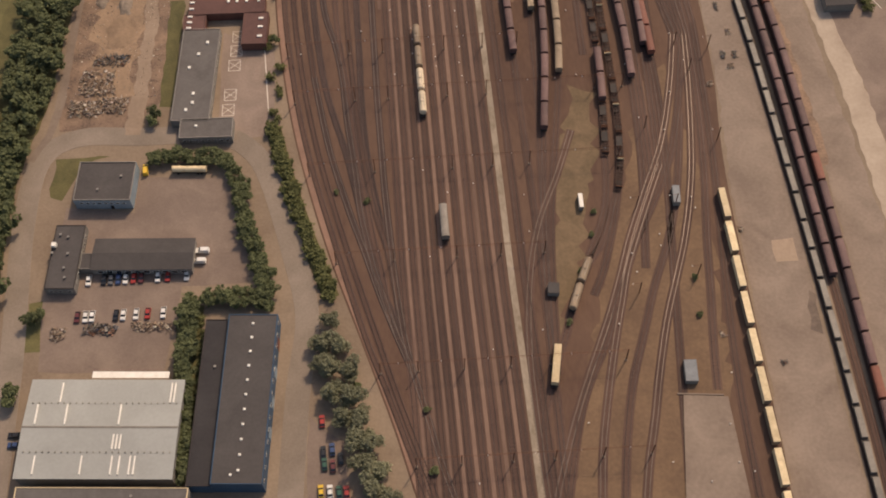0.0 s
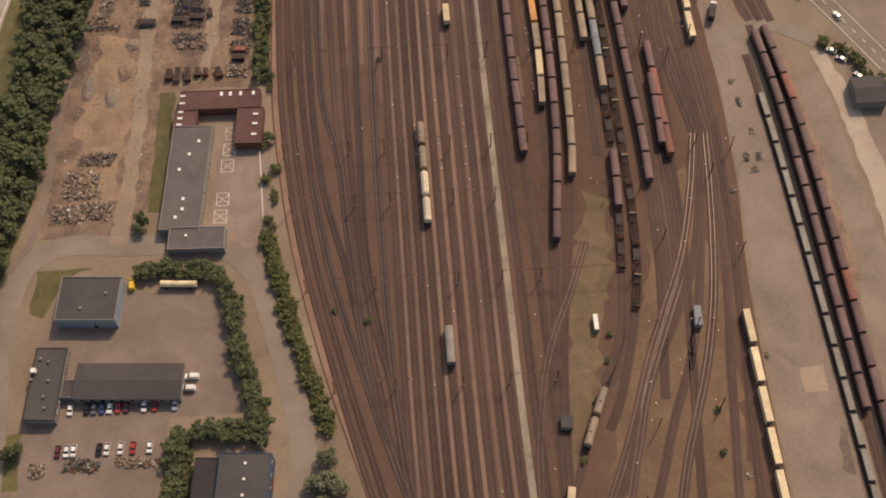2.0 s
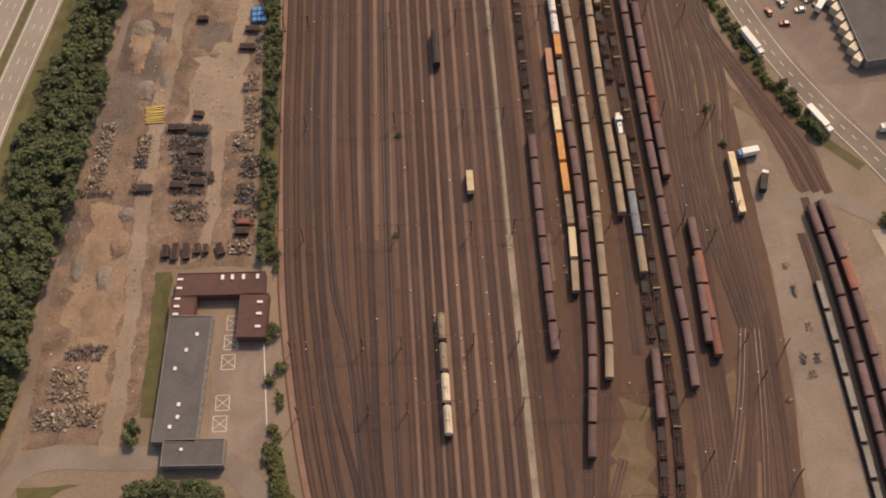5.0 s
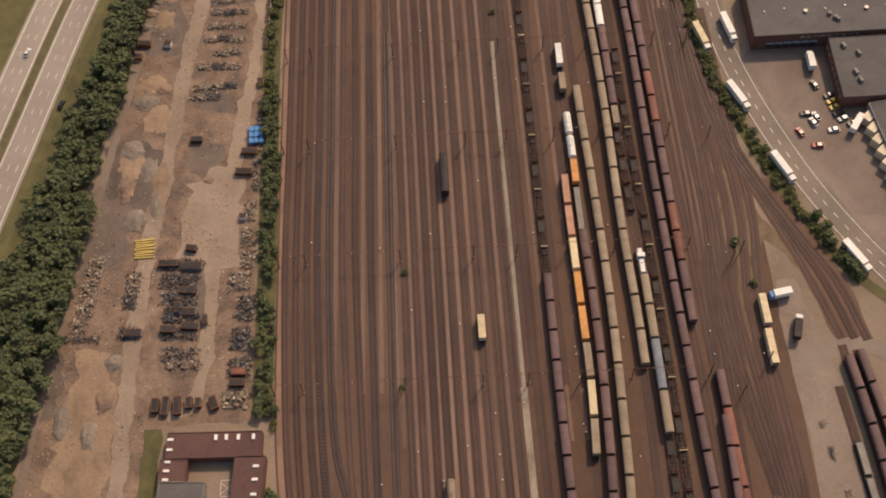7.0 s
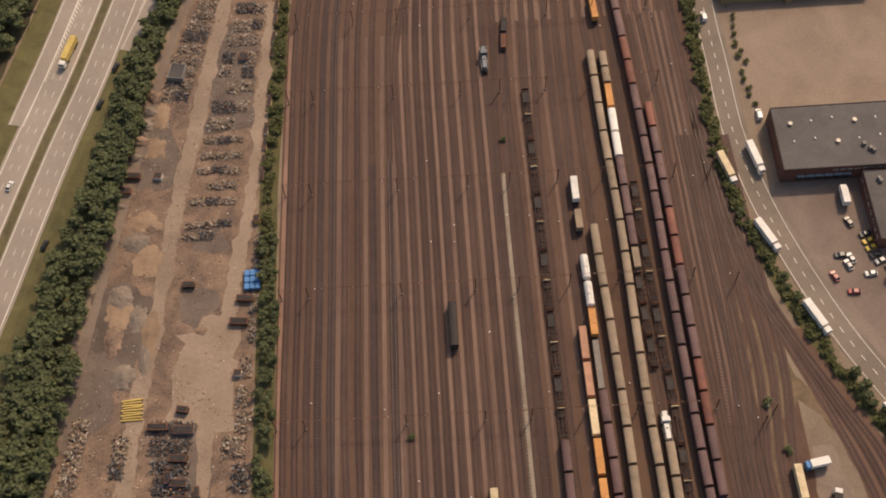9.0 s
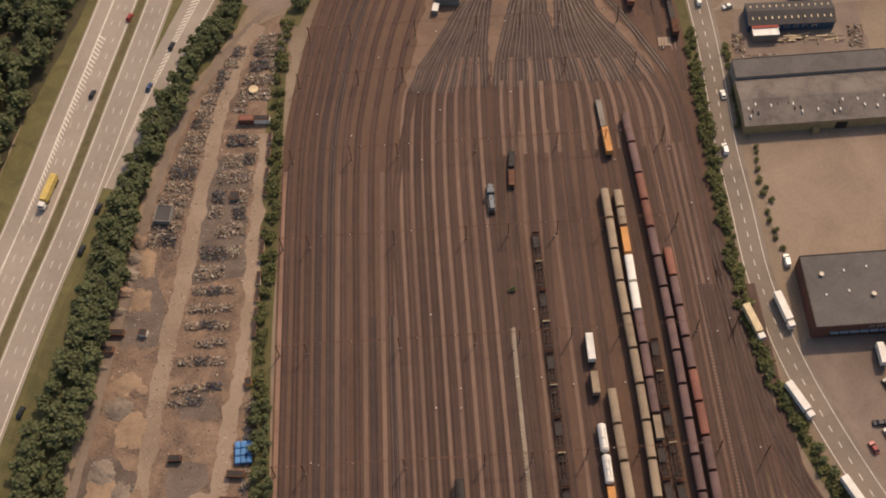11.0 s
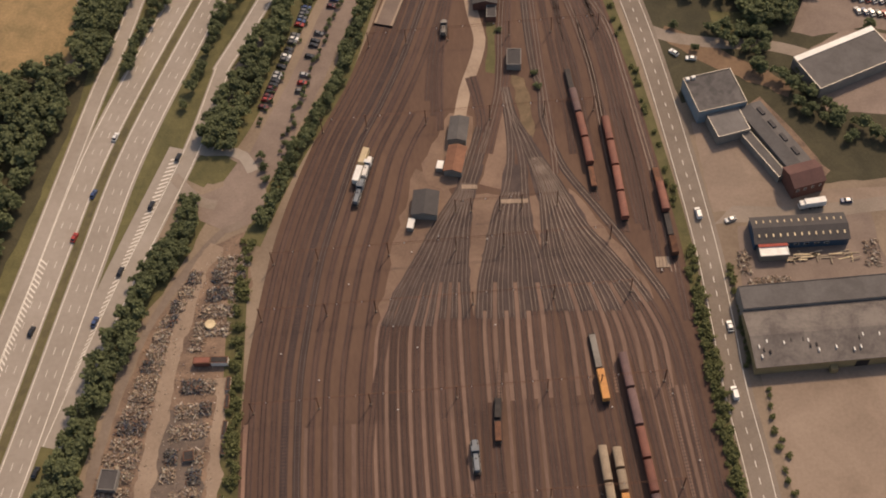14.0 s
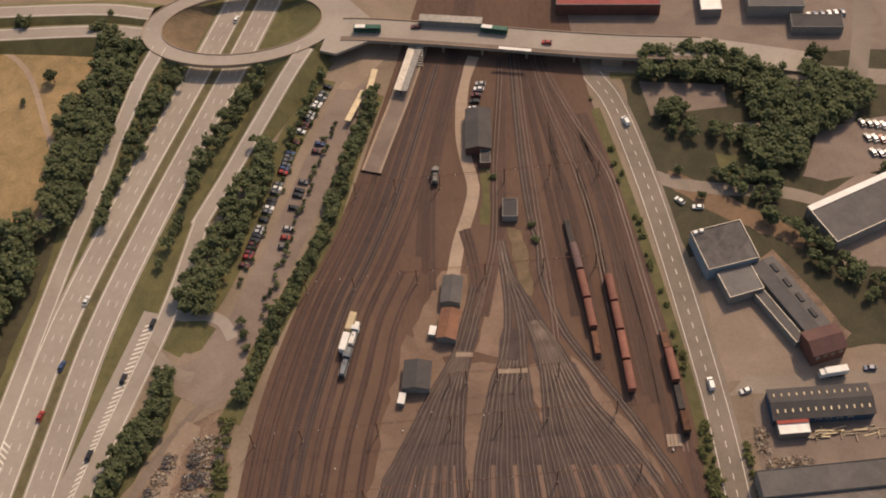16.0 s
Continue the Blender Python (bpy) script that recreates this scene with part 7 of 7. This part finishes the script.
M_SCRAP = island_material("mixed_scrap", [(0.30, 0.205, 0.135), (0.17, 0.12, 0.085), (0.42, 0.34, 0.25), (0.24, 0.175, 0.125), (0.35, 0.25, 0.17), (0.27, 0.18, 0.12), (0.62, 0.55, 0.45), (0.12, 0.09, 0.07), (0.38, 0.28, 0.19), (0.28, 0.235, 0.195)])
M_SCRAP_DARK = island_material("dark_scrap", [(0.05, 0.045, 0.04), (0.09, 0.075, 0.06), (0.14, 0.12, 0.10), (0.07, 0.05, 0.04), (0.20, 0.10, 0.06), (0.30, 0.27, 0.23), (0.06, 0.07, 0.09)])
M_GRAVEL_HEAP = mat("gravel_heap", (0.24, 0.19, 0.145), (0.15, 0.12, 0.095), 0.3, 1.2, bump=0.3)


def scrap(x, y, sx, sy, h, n, seed, dark=False, rot=0.0, label=""):
    """A heap of bars, plates and broken pieces, lower towards its rim."""
    rnd = np.random.RandomState(seed)
    v, f = [], []
    cube_v = np.array([(a, b, c) for a in (-.5, .5) for b in (-.5, .5) for c in (-.5, .5)])
    cube_f = ((0, 1, 3, 2), (4, 6, 7, 5), (0, 4, 5, 1), (2, 3, 7, 6), (0, 2, 6, 4), (1, 5, 7, 3))
    cr, sr = math.cos(radians(rot)), math.sin(radians(rot))
    for _ in range(n):
        u, w = rnd.uniform(-1, 1), rnd.uniform(-1, 1)
        top = h * max(0.12, 1 - 0.8 * max(abs(u), abs(w)) ** 2)
        kind = rnd.rand()
        d = (rnd.uniform(1.0, 3.2), 0.22, 0.18) if kind < 0.5 else ((rnd.uniform(0.5, 1.4), rnd.uniform(0.4, 1.0), 0.12) if kind < 0.8 else tuple(rnd.uniform(0.3, 0.8, 3)))
        a, b = rnd.uniform(0, math.pi), rnd.normal(0, 0.35)
        R = np.array(Euler((b, rnd.normal(0, 0.3), a)).to_matrix())
        px, py = u * sx / 2, w * sy / 2
        p = (cube_v * d) @ R.T + (px * cr - py * sr, px * sr + py * cr, rnd.uniform(0.25, 1.0) * top)
        p[:, 2] = np.maximum(p[:, 2], 0.02)
        k = len(v)
        v += [tuple(q) for q in p]
        f += [tuple(i + k for i in q) for q in cube_f]
    ob = raw("scrap_heap", v, f, M_SCRAP_DARK if dark else M_SCRAP)
    ob.location = (x, y, 0.06)
    tagged(ob, label or ("heap of dark scrap metal on bare dirt" if dark else "heap of mixed scrap metal on bare dirt"), "scrap heap", "scrap heaps", "stuff")


_rnd = random.Random(3)
_k = 0
# long rows across the eastern half
for _y in (479, 484, 494, 501, 508, 515, 522, 530, 538, 548, 556, 563, 572, 580, 589, 606, 612, 620, 627, 634, 641):
    _xl = float(np.interp(_y, (479, 503, 560, 613, 641), (-71, -68.5, -61.5, -53, -46)))
    _xr = float(np.interp(_y, (479, 560, 600, 641), (-54, -48, -44, -34)))
    _n = 3
    for _j in range(_n):
        if _rnd.random() < 0.08:
            continue
        _w = (_xr - _xl) / _n
        _k += 1
        thin = _y < 530
        scrap(_xl + _w * (_j + 0.5), _y + _rnd.uniform(-0.6, 0.6), _w * 1.05, 3.0 if thin else 5.6, 1.1, 60 if thin else 95, _k, dark=_rnd.random() < 0.2, rot=-4)
# western band beside the track
for _y in range(545, 640, 6):
    _xl = float(np.interp(_y, (540, 563, 614, 640), (-86, -82, -67, -54)))
    _xr = float(np.interp(_y, (540, 560, 613, 640), (-75, -71, -62, -50)))
    for _j in range(2):
        _w = (_xr - _xl) / 2
        _k += 1
        scrap(_xl + _w * (_j + 0.5), _y, _w * 1.05, 5.2, 1.0, 85, _k, dark=_rnd.random() < 0.25, rot=-14)
# heaps near the southern end
for _x, _y, _a, _b, _n, _d in ((-101, 404, 6, 9, 120, 0), (-102, 396, 6, 8, 120, 0), (-102.5, 388, 6, 8, 120, 0), (-104, 381, 6, 6, 70, 0), (-103, 375.5, 14, 2, 60, 1), (-86, 398, 5, 8, 90, 0), (-87, 390, 5, 6, 70, 1), (-86, 377, 7, 5, 60, 1),
                               (-69, 404, 15, 4, 130, 1), (-70, 397, 14, 6, 150, 1), (-69, 390, 13, 5, 130, 1), (-68, 383, 13, 6, 120, 1), (-68, 376, 13, 5, 100, 1), (-67, 368, 13, 5, 70, 1),
                               (-66, 364, 14, 3, 60, 0), (-48, 396, 8, 8, 120, 0), (-45, 405, 5, 8, 90, 0), (-46, 414, 4, 8, 70, 0), (-45, 425, 4, 8, 80, 0), (-45, 385, 6, 10, 120, 1), (-46, 373, 7, 9, 120, 1), (-46, 362, 8, 7, 110, 1), (-47, 350, 9, 6, 110, 0),
                               (-104, 300, 14, 10, 150, 0), (-108, 286, 12, 8, 170, 0), (-97, 287, 12, 8, 170, 0), (-103, 294, 14, 4, 90, 0), (-99, 310, 14, 6, 80, 1),
                               (-107, 186.4, 5, 5, 60, 0), (-92, 187.4, 12, 4.5, 90, 1), (-73, 187.4, 16, 3.5, 100, 0), (153, 612, 9, 6, 110, 0), (149, 622, 4, 10, 90, 0), (160, 613, 8, 4, 60, 0), (196, 622, 6, 12, 70, 0)):
    _k += 1
    scrap(_x, _y, _a, _b, 1.5, int(_n * 1.2), _k, dark=bool(_d), rot=-4)
for _k2 in range(14):
    scrap(-43.6 + 0.05 * _k2, 436 + _k2 * 3.2, 2.4, 3.0, 0.9, 22, 300 + _k2, dark=_k2 % 3 == 0)


def heap(x, y, sx, sy, h, seed, material, label):
    """A mound that runs out flat at its rim."""
    bm = bmesh.new()
    bmesh.ops.create_grid(bm, x_segments=22, y_segments=22, size=1.0)
    for v in list(bm.verts):
        px, py = v.co.x, v.co.y
        n = noise.noise(Vector((px * 1.6 + seed * 3.1, py * 1.6, seed))) * 0.4 + noise.noise(Vector((px * 5 + seed, py * 5, 2.0))) * 0.2
        r = math.hypot(px, py) * (1 + n)
        v.co = Vector((px * sx / 1.7, py * sy / 1.7, h * max(0.0, 1 - r * r) ** 1.3 * (1 + n) - 0.05))
    bmesh.ops.delete(bm, geom=[v for v in bm.verts if v.co.z < -0.045], context="VERTS")
    ob = mesh_ob("gravel_mound", bm, material)
    ob.location = (x, y, 0.08)
    tagged(ob, label, "heap", "heaps in the scrapyard")


for _i, (_x, _y, _a, _b, _h) in enumerate(((-88, 545, 5, 6, 1.8), (-89.5, 538, 6, 5, 1.8), (-90.5, 531, 7, 5, 2), (-92, 524, 7, 5, 2), (-93, 516, 6, 3.5, 1.6), (-95, 508, 7, 3, 1.4), (-96, 500, 7, 4, 1.6), (-97, 494, 5, 3, 1.2), (-89, 478, 9, 8, 1.2), (-82, 484, 6, 5, 1),
                                          (-92, 455, 8, 10, 1.2), (-85, 446, 6, 10, 1.0), (-93, 438, 6, 12, 1.3), (-88, 424, 8, 9, 1.2), (-81, 430, 4, 12, 0.9), (-92, 352, 7, 9, 1.4), (-96, 340, 6, 10, 1.4), (-90, 366, 6, 6, 1.2), (-62, 440, 4, 3, 0.5), (-106, 345, 5, 14, 1.2))):
    heap(_x, _y, _a, _b, _h, _i + 2, M_GRAVEL_HEAP if _i % 3 else M_DIRT, "heap of gravel and earth in the scrapyard")
for _i, (_x, _y, _a, _b) in enumerate(((-84, 536, 6, 12), (-85, 520, 7, 10), (-87, 487, 10, 8), (-98, 350, 12, 20), (-97, 325, 11, 18), (-84, 470, 10, 12), (-92, 448, 9, 14), (-80, 440, 6, 16))):
    heap(_x, _y, _a, _b, 0.6, _i + 60, M_SAND, "low heap of orange sand")


def skip(x, y, rot, a, b, h, material, label, name="steel_skip"):
    t = thing(name, label, "skip" if name == "steel_skip" else "container", at(x, y, rot, 0.06), group="skips and machines")
    part("shell", cube(0, 0, h / 2, a, b, h, 0, 0.08), material, t)
    part("rim", cube(0, 0, h + 0.05, a + 0.12, b + 0.12, 0.1), M_RUST, t)
    part("load", cube(0, 0, h + 0.14, a - 0.5, b - 0.6, 0.12), M_DARKSTEEL if material != M_RED else M_RED, t)


for _x, _y, _r, _a, _b, _m in ((-74, 349, 0, 2.4, 5, M_DARKSTEEL), (-70.5, 348.8, -3, 2.4, 6.5, M_BLUEGREY), (-66.5, 348.6, 4, 2.4, 6.5, M_DARKSTEEL), (-62.5, 349.5, 0, 2.2, 4, M_DARKSTEEL), (-59.3, 349.3, 2, 2, 3.4, M_RUST), (-54, 349, 20, 2.6, 4.6, M_RUST),
                               (-72, 377.4, 85, 2.4, 5.4, M_DARKSTEEL), (-64.4, 378.3, 85, 2.4, 5.5, M_DARKSTEEL), (-65.2, 384, 85, 2.4, 5.5, M_BLUEGREY), (-69, 386, 5, 2.4, 4, M_TARP), (-66, 392.5, 85, 2.4, 6, M_DARKSTEEL), (-74, 404, 88, 2.4, 7, M_DARKSTEEL),
                               (-65, 402.5, 88, 2.6, 7, M_BLUEGREY), (-46, 360, 88, 2.4, 5, M_RED), (-46.5, 356, 88, 2.4, 5, M_DARKSTEEL), (-46.6, 451.5, 85, 2.2, 6, M_RUST), (-48.3, 442.4, 85, 2.4, 6.5, M_RUST), (-84.1, 376.7, 88, 2.4, 6, M_BLUEGREY), (-66, 410, 80, 2.2, 4, M_DARKSTEEL),
                               (-59, 380.7, 5, 1.8, 3.4, M_GREYP), (-96, 500.5, 85, 2.4, 7, M_RUST), (-82.6, 506.3, 80, 2.4, 3, M_WHITE), (-93, 507, 85, 2.2, 7, M_RUST), (-42.5, 470, 10, 1.5, 5, M_RUST), (-43.8, 484.6, 10, 2.2, 3, M_YELLOW), (-47.7, 422.5, 85, 2, 2.6, M_WHITE), (-67.5, 458.2, 88, 2.2, 4.5, M_DARKSTEEL)):
    skip(_x, _y, _r, _a, _b, 1.9, _m, "steel skip standing on bare dirt")
skip(-49.6, 598.3, 86, 2.5, 6.2, 2.6, M_RED, "red shipping container in the scrapyard", "container")
skip(-43.4, 598.0, 86, 2.5, 6.2, 2.6, M_WHITE, "white shipping container in the scrapyard", "container")
building("dark_shed", "small dark-roofed shed in the scrapyard", -79, 555.6, 6.2, 7.2, 2.8, -8, M_WALL_GREY, M_ROOF_DARK, category="shed")
_t = thing("silo_lid", "round cream tank lid lying in the scrapyard", "tank", at(-47.5, 613.6, 0, 0.06))
part("drum", rod(bmesh.new(), (0, 0, 0), (0, 0, 1.6), 1.9, 24), M_CREAM, _t)
skip(-52.5, 562.6, 4, 3.6, 3.6, 1.6, M_GREYP, "grey stack of sheet panels in the scrapyard", "panel_stack")
for _i, (_x, _y) in enumerate(((-40.0, 589), (-40.2, 582), (-40.6, 572), (-40.8, 565), (-41, 545), (-41.2, 539), (-42.0, 526), (-42.2, 519), (-42.4, 511), (-42.6, 505))):
    skip(_x, _y, -3, 1.5, 5.2, 1.3, M_CREAM if _i % 2 else M_WHITE, "pale concrete barrier block along the yard fence", "barrier_block")
def rubble(name, label, poly, n, seed, material, big=0.9):
    """Small loose pieces scattered in loose drifts over bare ground."""
    rnd = np.random.RandomState(seed)
    xs, ys = [p[0] for p in poly], [p[1] for p in poly]
    v, f = [], []
    base = np.array([(-1, -1, 0), (1, -1, 0), (1, 1, 0), (-1, 1, 0), (-0.5, -0.5, 1), (0.6, -0.5, 1), (0.5, 0.5, 1), (-0.5, 0.6, 1)], float) * 0.5
    while len(v) < n * 8:
        x, y = rnd.uniform(min(xs), max(xs)), rnd.uniform(min(ys), max(ys))
        if not inside(x, y, poly) or noise.noise(Vector((x * 0.09, y * 0.09, seed))) < rnd.uniform(-0.35, 0.35):
            continue
        d = rnd.uniform(0.15, 1, 3) ** 2 * big + 0.12
        a = rnd.uniform(0, 6.28)
        p = base * d
        k = len(v)
        v += [(x + q[0] * math.cos(a) - q[1] * math.sin(a), y + q[0] * math.sin(a) + q[1] * math.cos(a), 0.05 + q[2]) for q in p]
        f += [tuple(i + k for i in q) for q in ((4, 5, 6, 7), (0, 1, 5, 4), (1, 2, 6, 5), (2, 3, 7, 6), (3, 0, 4, 7))]
    tagged(raw(name, v, f, material, None, "stuff"), label, "rubble", kind="stuff")


YARD_POLY = [(-116, 290), (-112, 354), (-105, 407), (-96, 471), (-83, 563), (-69, 614), (-49, 646), (-37, 650), (-35, 630), (-42, 600), (-44.5, 560), (-44.5, 470), (-43, 400), (-42, 345), (-76, 345), (-80, 290)]
rubble("rubble", "loose stones and scraps strewn over the scrapyard", YARD_POLY, 4200, 7, M_SCRAP, 0.55)
rubble("rubble", "dark broken scrap strewn over the scrapyard", YARD_POLY, 1300, 8, M_SCRAP_DARK, 0.5)
# blue tarpaulin stack and yellow beams
_t = thing("tarpaulin_stack", "stack of goods under bright blue tarpaulins", "stack", at(-44.4, 459, 2, 0.06))
for _i in range(3):
    for _j in range(3):
        part("tarpaulin", cube(-1.9 + _i * 2.0, -2.7 + _j * 2.7, 0.9, 1.85, 2.5, 1.8, 0, 0.25), M_TARP, _t)
_t = thing("beam_stack", "stack of yellow steel beams", "stack", at(-83.5, 411, 3, -0.15))
for _i in range(9):
    part("beam", cube(0, -3.6 + _i * 0.9, 0.5 + 0.15 * (_i % 3), 7.5 - (_i % 2), 0.5, 0.5, (_i % 3) * 2 - 2), M_YELLOW, _t)
_t = thing("timber_stack", "pale sawn timber stacked beside the workshop", "stack", at(178, 622, -2, 0.06))
_rnd = random.Random(21)
for _i in range(34):
    part("plank", cube(-12 + _rnd.uniform(0, 24), _rnd.uniform(-1.8, 2.0), 0.15 + 0.25 * (_i % 4), _rnd.uniform(2.5, 5.0), 0.45, 0.16, _rnd.choice((0, 3, -4, 88, 12))), M_PALLET if _i % 3 else M_CREAM, _t)
_t = thing("concrete_slabs", "pale concrete slabs lying beside the siding", "slab", at(119.5, 625.2, -3, 0.06))
for _i in range(4):
    part("slab", cube(-1.8 + _i * 1.25, 0, 0.15, 1.1, 4.6, 0.3), M_PALE, _t)

for _i, (_x, _y, _a, _b) in enumerate(((148.7, 296, 2, 4), (150.6, 290.3, 2.5, 3), (152.5, 307.8, 1.6, 3), (153.4, 295.8, 2, 4), (140.8, 281.6, 2, 3), (149, 332, 1.5, 2), (150, 322, 1, 4), (141, 214, 1, 1.5), (127, 172, 1.5, 2), (146, 160, 1, 1))):
    scrap(_x, _y, _a, _b, 0.8, 16, 500 + _i, dark=_i % 3 == 0, label="small pile of loose timber and metal on concrete")

# ---------------------------------------------------------------- overhead line
MAST_X = (-23.6, 10.0, 36.5, 52.0, 70.0, 87.0)


def gantry(y, xs, shift=True):
    t = thing("catenary_gantry", "steel overhead-line gantry with masts and white insulators", "gantry", group="overhead line gantries")
    px = [lean(x, y) if (shift and x > 8) else x for x in xs]
    for x in px:
        bm = bmesh.new()
        box(bm, x, y, 4.4, 0.32, 0.32, 8.8)
        part("mast", bm, M_RUST, t)
        part("footing", cube(x, y, 0.2, 0.8, 0.8, 0.5), M_CONCRETE, t)
    for a, b in zip(px, px[1:]):
        part("beam", rod(bmesh.new(), (a, y, 8.3), (b, y, 8.3), 0.075, 6), M_RUST, t)
        part("lower_wire", rod(bmesh.new(), (a, y, 7.2), (b, y, 7.2), 0.05, 5), M_RUST, t)
        n = max(1, int((b - a) / 9))
        for k in range(n):
            x = a + (b - a) * (k + 0.5) / n
            part("insulator", rod(bmesh.new(), (x, y, 7.5), (x, y, 8.2), 0.17, 8), M_WHITE, t)


for _y in (351.5, 401, 450.5, 494.5, 538):
    gantry(_y, (-33.5,) + MAST_X + (113.5,))
for _y, _xs in ((307, (-27, -2, 11.5, 36.5, 52.0, 66)), (283, (-24, 0, 13, 36.5, 52.0, 95, 106)), (248.4, (-18, 7, 36.5, 52.0, 66, 100)), (209, (-8, 13, 36, 52, 68)), (164.4, (7, 20, 36, 52, 66, 92)), (130, (18, 33, 50, 64, 80, 96))):
    gantry(_y, _xs, False)
for _y, _xs in ((577, (-31, -8, 10, 40, 71.5, 90, 112)), (614, (-29, -5, 13, 48.5, 78, 106)), (638, (-25, -8, 18.6, 44, 62, 78, 102)), (655, (45, 51, 62, 70.5, 84)), (700, (-6, 12, 36, 62, 84, 104)), (745, (14, 30, 48, 74, 92, 112))):
    gantry(_y, _xs, False)
for _x, _y in ((132.6, 398.3), (135.2, 355.2), (139.2, 254.6), (118.5, 226), (124.6, 343.9), (129.7, 302.7), (128.6, 394.4), (133.5, 288.9), (112, 262), (104, 226), (100, 190), (122, 196), (128, 448), (126, 495), (143, 300)):
    _t = thing("catenary_mast", "rusty steel overhead-line mast with a bracket", "mast", at(_x, _y, 0, 0.0), group="overhead line masts")
    part("post", cube(0, 0, 4.2, 0.3, 0.3, 8.4), M_RUST, _t)
    part("bracket", rod(bmesh.new(), (0, 0, 7.8), (-3.0, 0, 7.4), 0.07, 6), M_RUST, _t)
    part("insulator", rod(bmesh.new(), (-3, 0, 7.1), (-3, 0, 7.5), 0.16, 8), M_WHITE, _t)
# ground signals and lamps between the sidings
_rnd = random.Random(12)
for _k in range(110):
    _y = _rnd.uniform(110, 650)
    _x = _rnd.choice((-21.6, -8.3, 3.3, 13.2, 21.4, 30.1, 40, 50, 58.5, 69, 86, 95, 106, 116, 121)) + (_rnd.uniform(-0.4, 0.4))
    if _y < 300 and _x < 10:
        continue
    _t = thing("ground_signal", "small white ground signal beside the track", "signal", at(lean(_x, _y) if _x > 8 else _x, _y, 0, 0.05), group="ground signals")
    part("post", cube(0, 0, 0.35, 0.12, 0.12, 0.7), M_DARKSTEEL, _t)
    part("head", cube(0, 0, 0.85, 0.42, 0.3, 0.42, 0, 0.05), M_WHITE, _t)
# weeds on the yard
for _x, _y, _s in ((-1, 160, 0.8), (3.5, 235, 0.7), (-8, 240, 0.6), (22, 150, 0.7), (24, 128, 1.0), (12.2, 396, 0.7), (10, 352, 0.6), (86, 215, 0.6), (88, 225, 0.7), (80, 200, 0.6), (74, 180, 0.7), (120, 180, 0.7), (121, 195, 0.7), (131, 402, 0.9), (135, 385, 0.8), (50, 515, 0.7), (82, 722, 0.8), (83, 715, 0.9), (70, 748, 0.8)):
    plant("bush", _x, _y, _s, _x * 17 % 360)
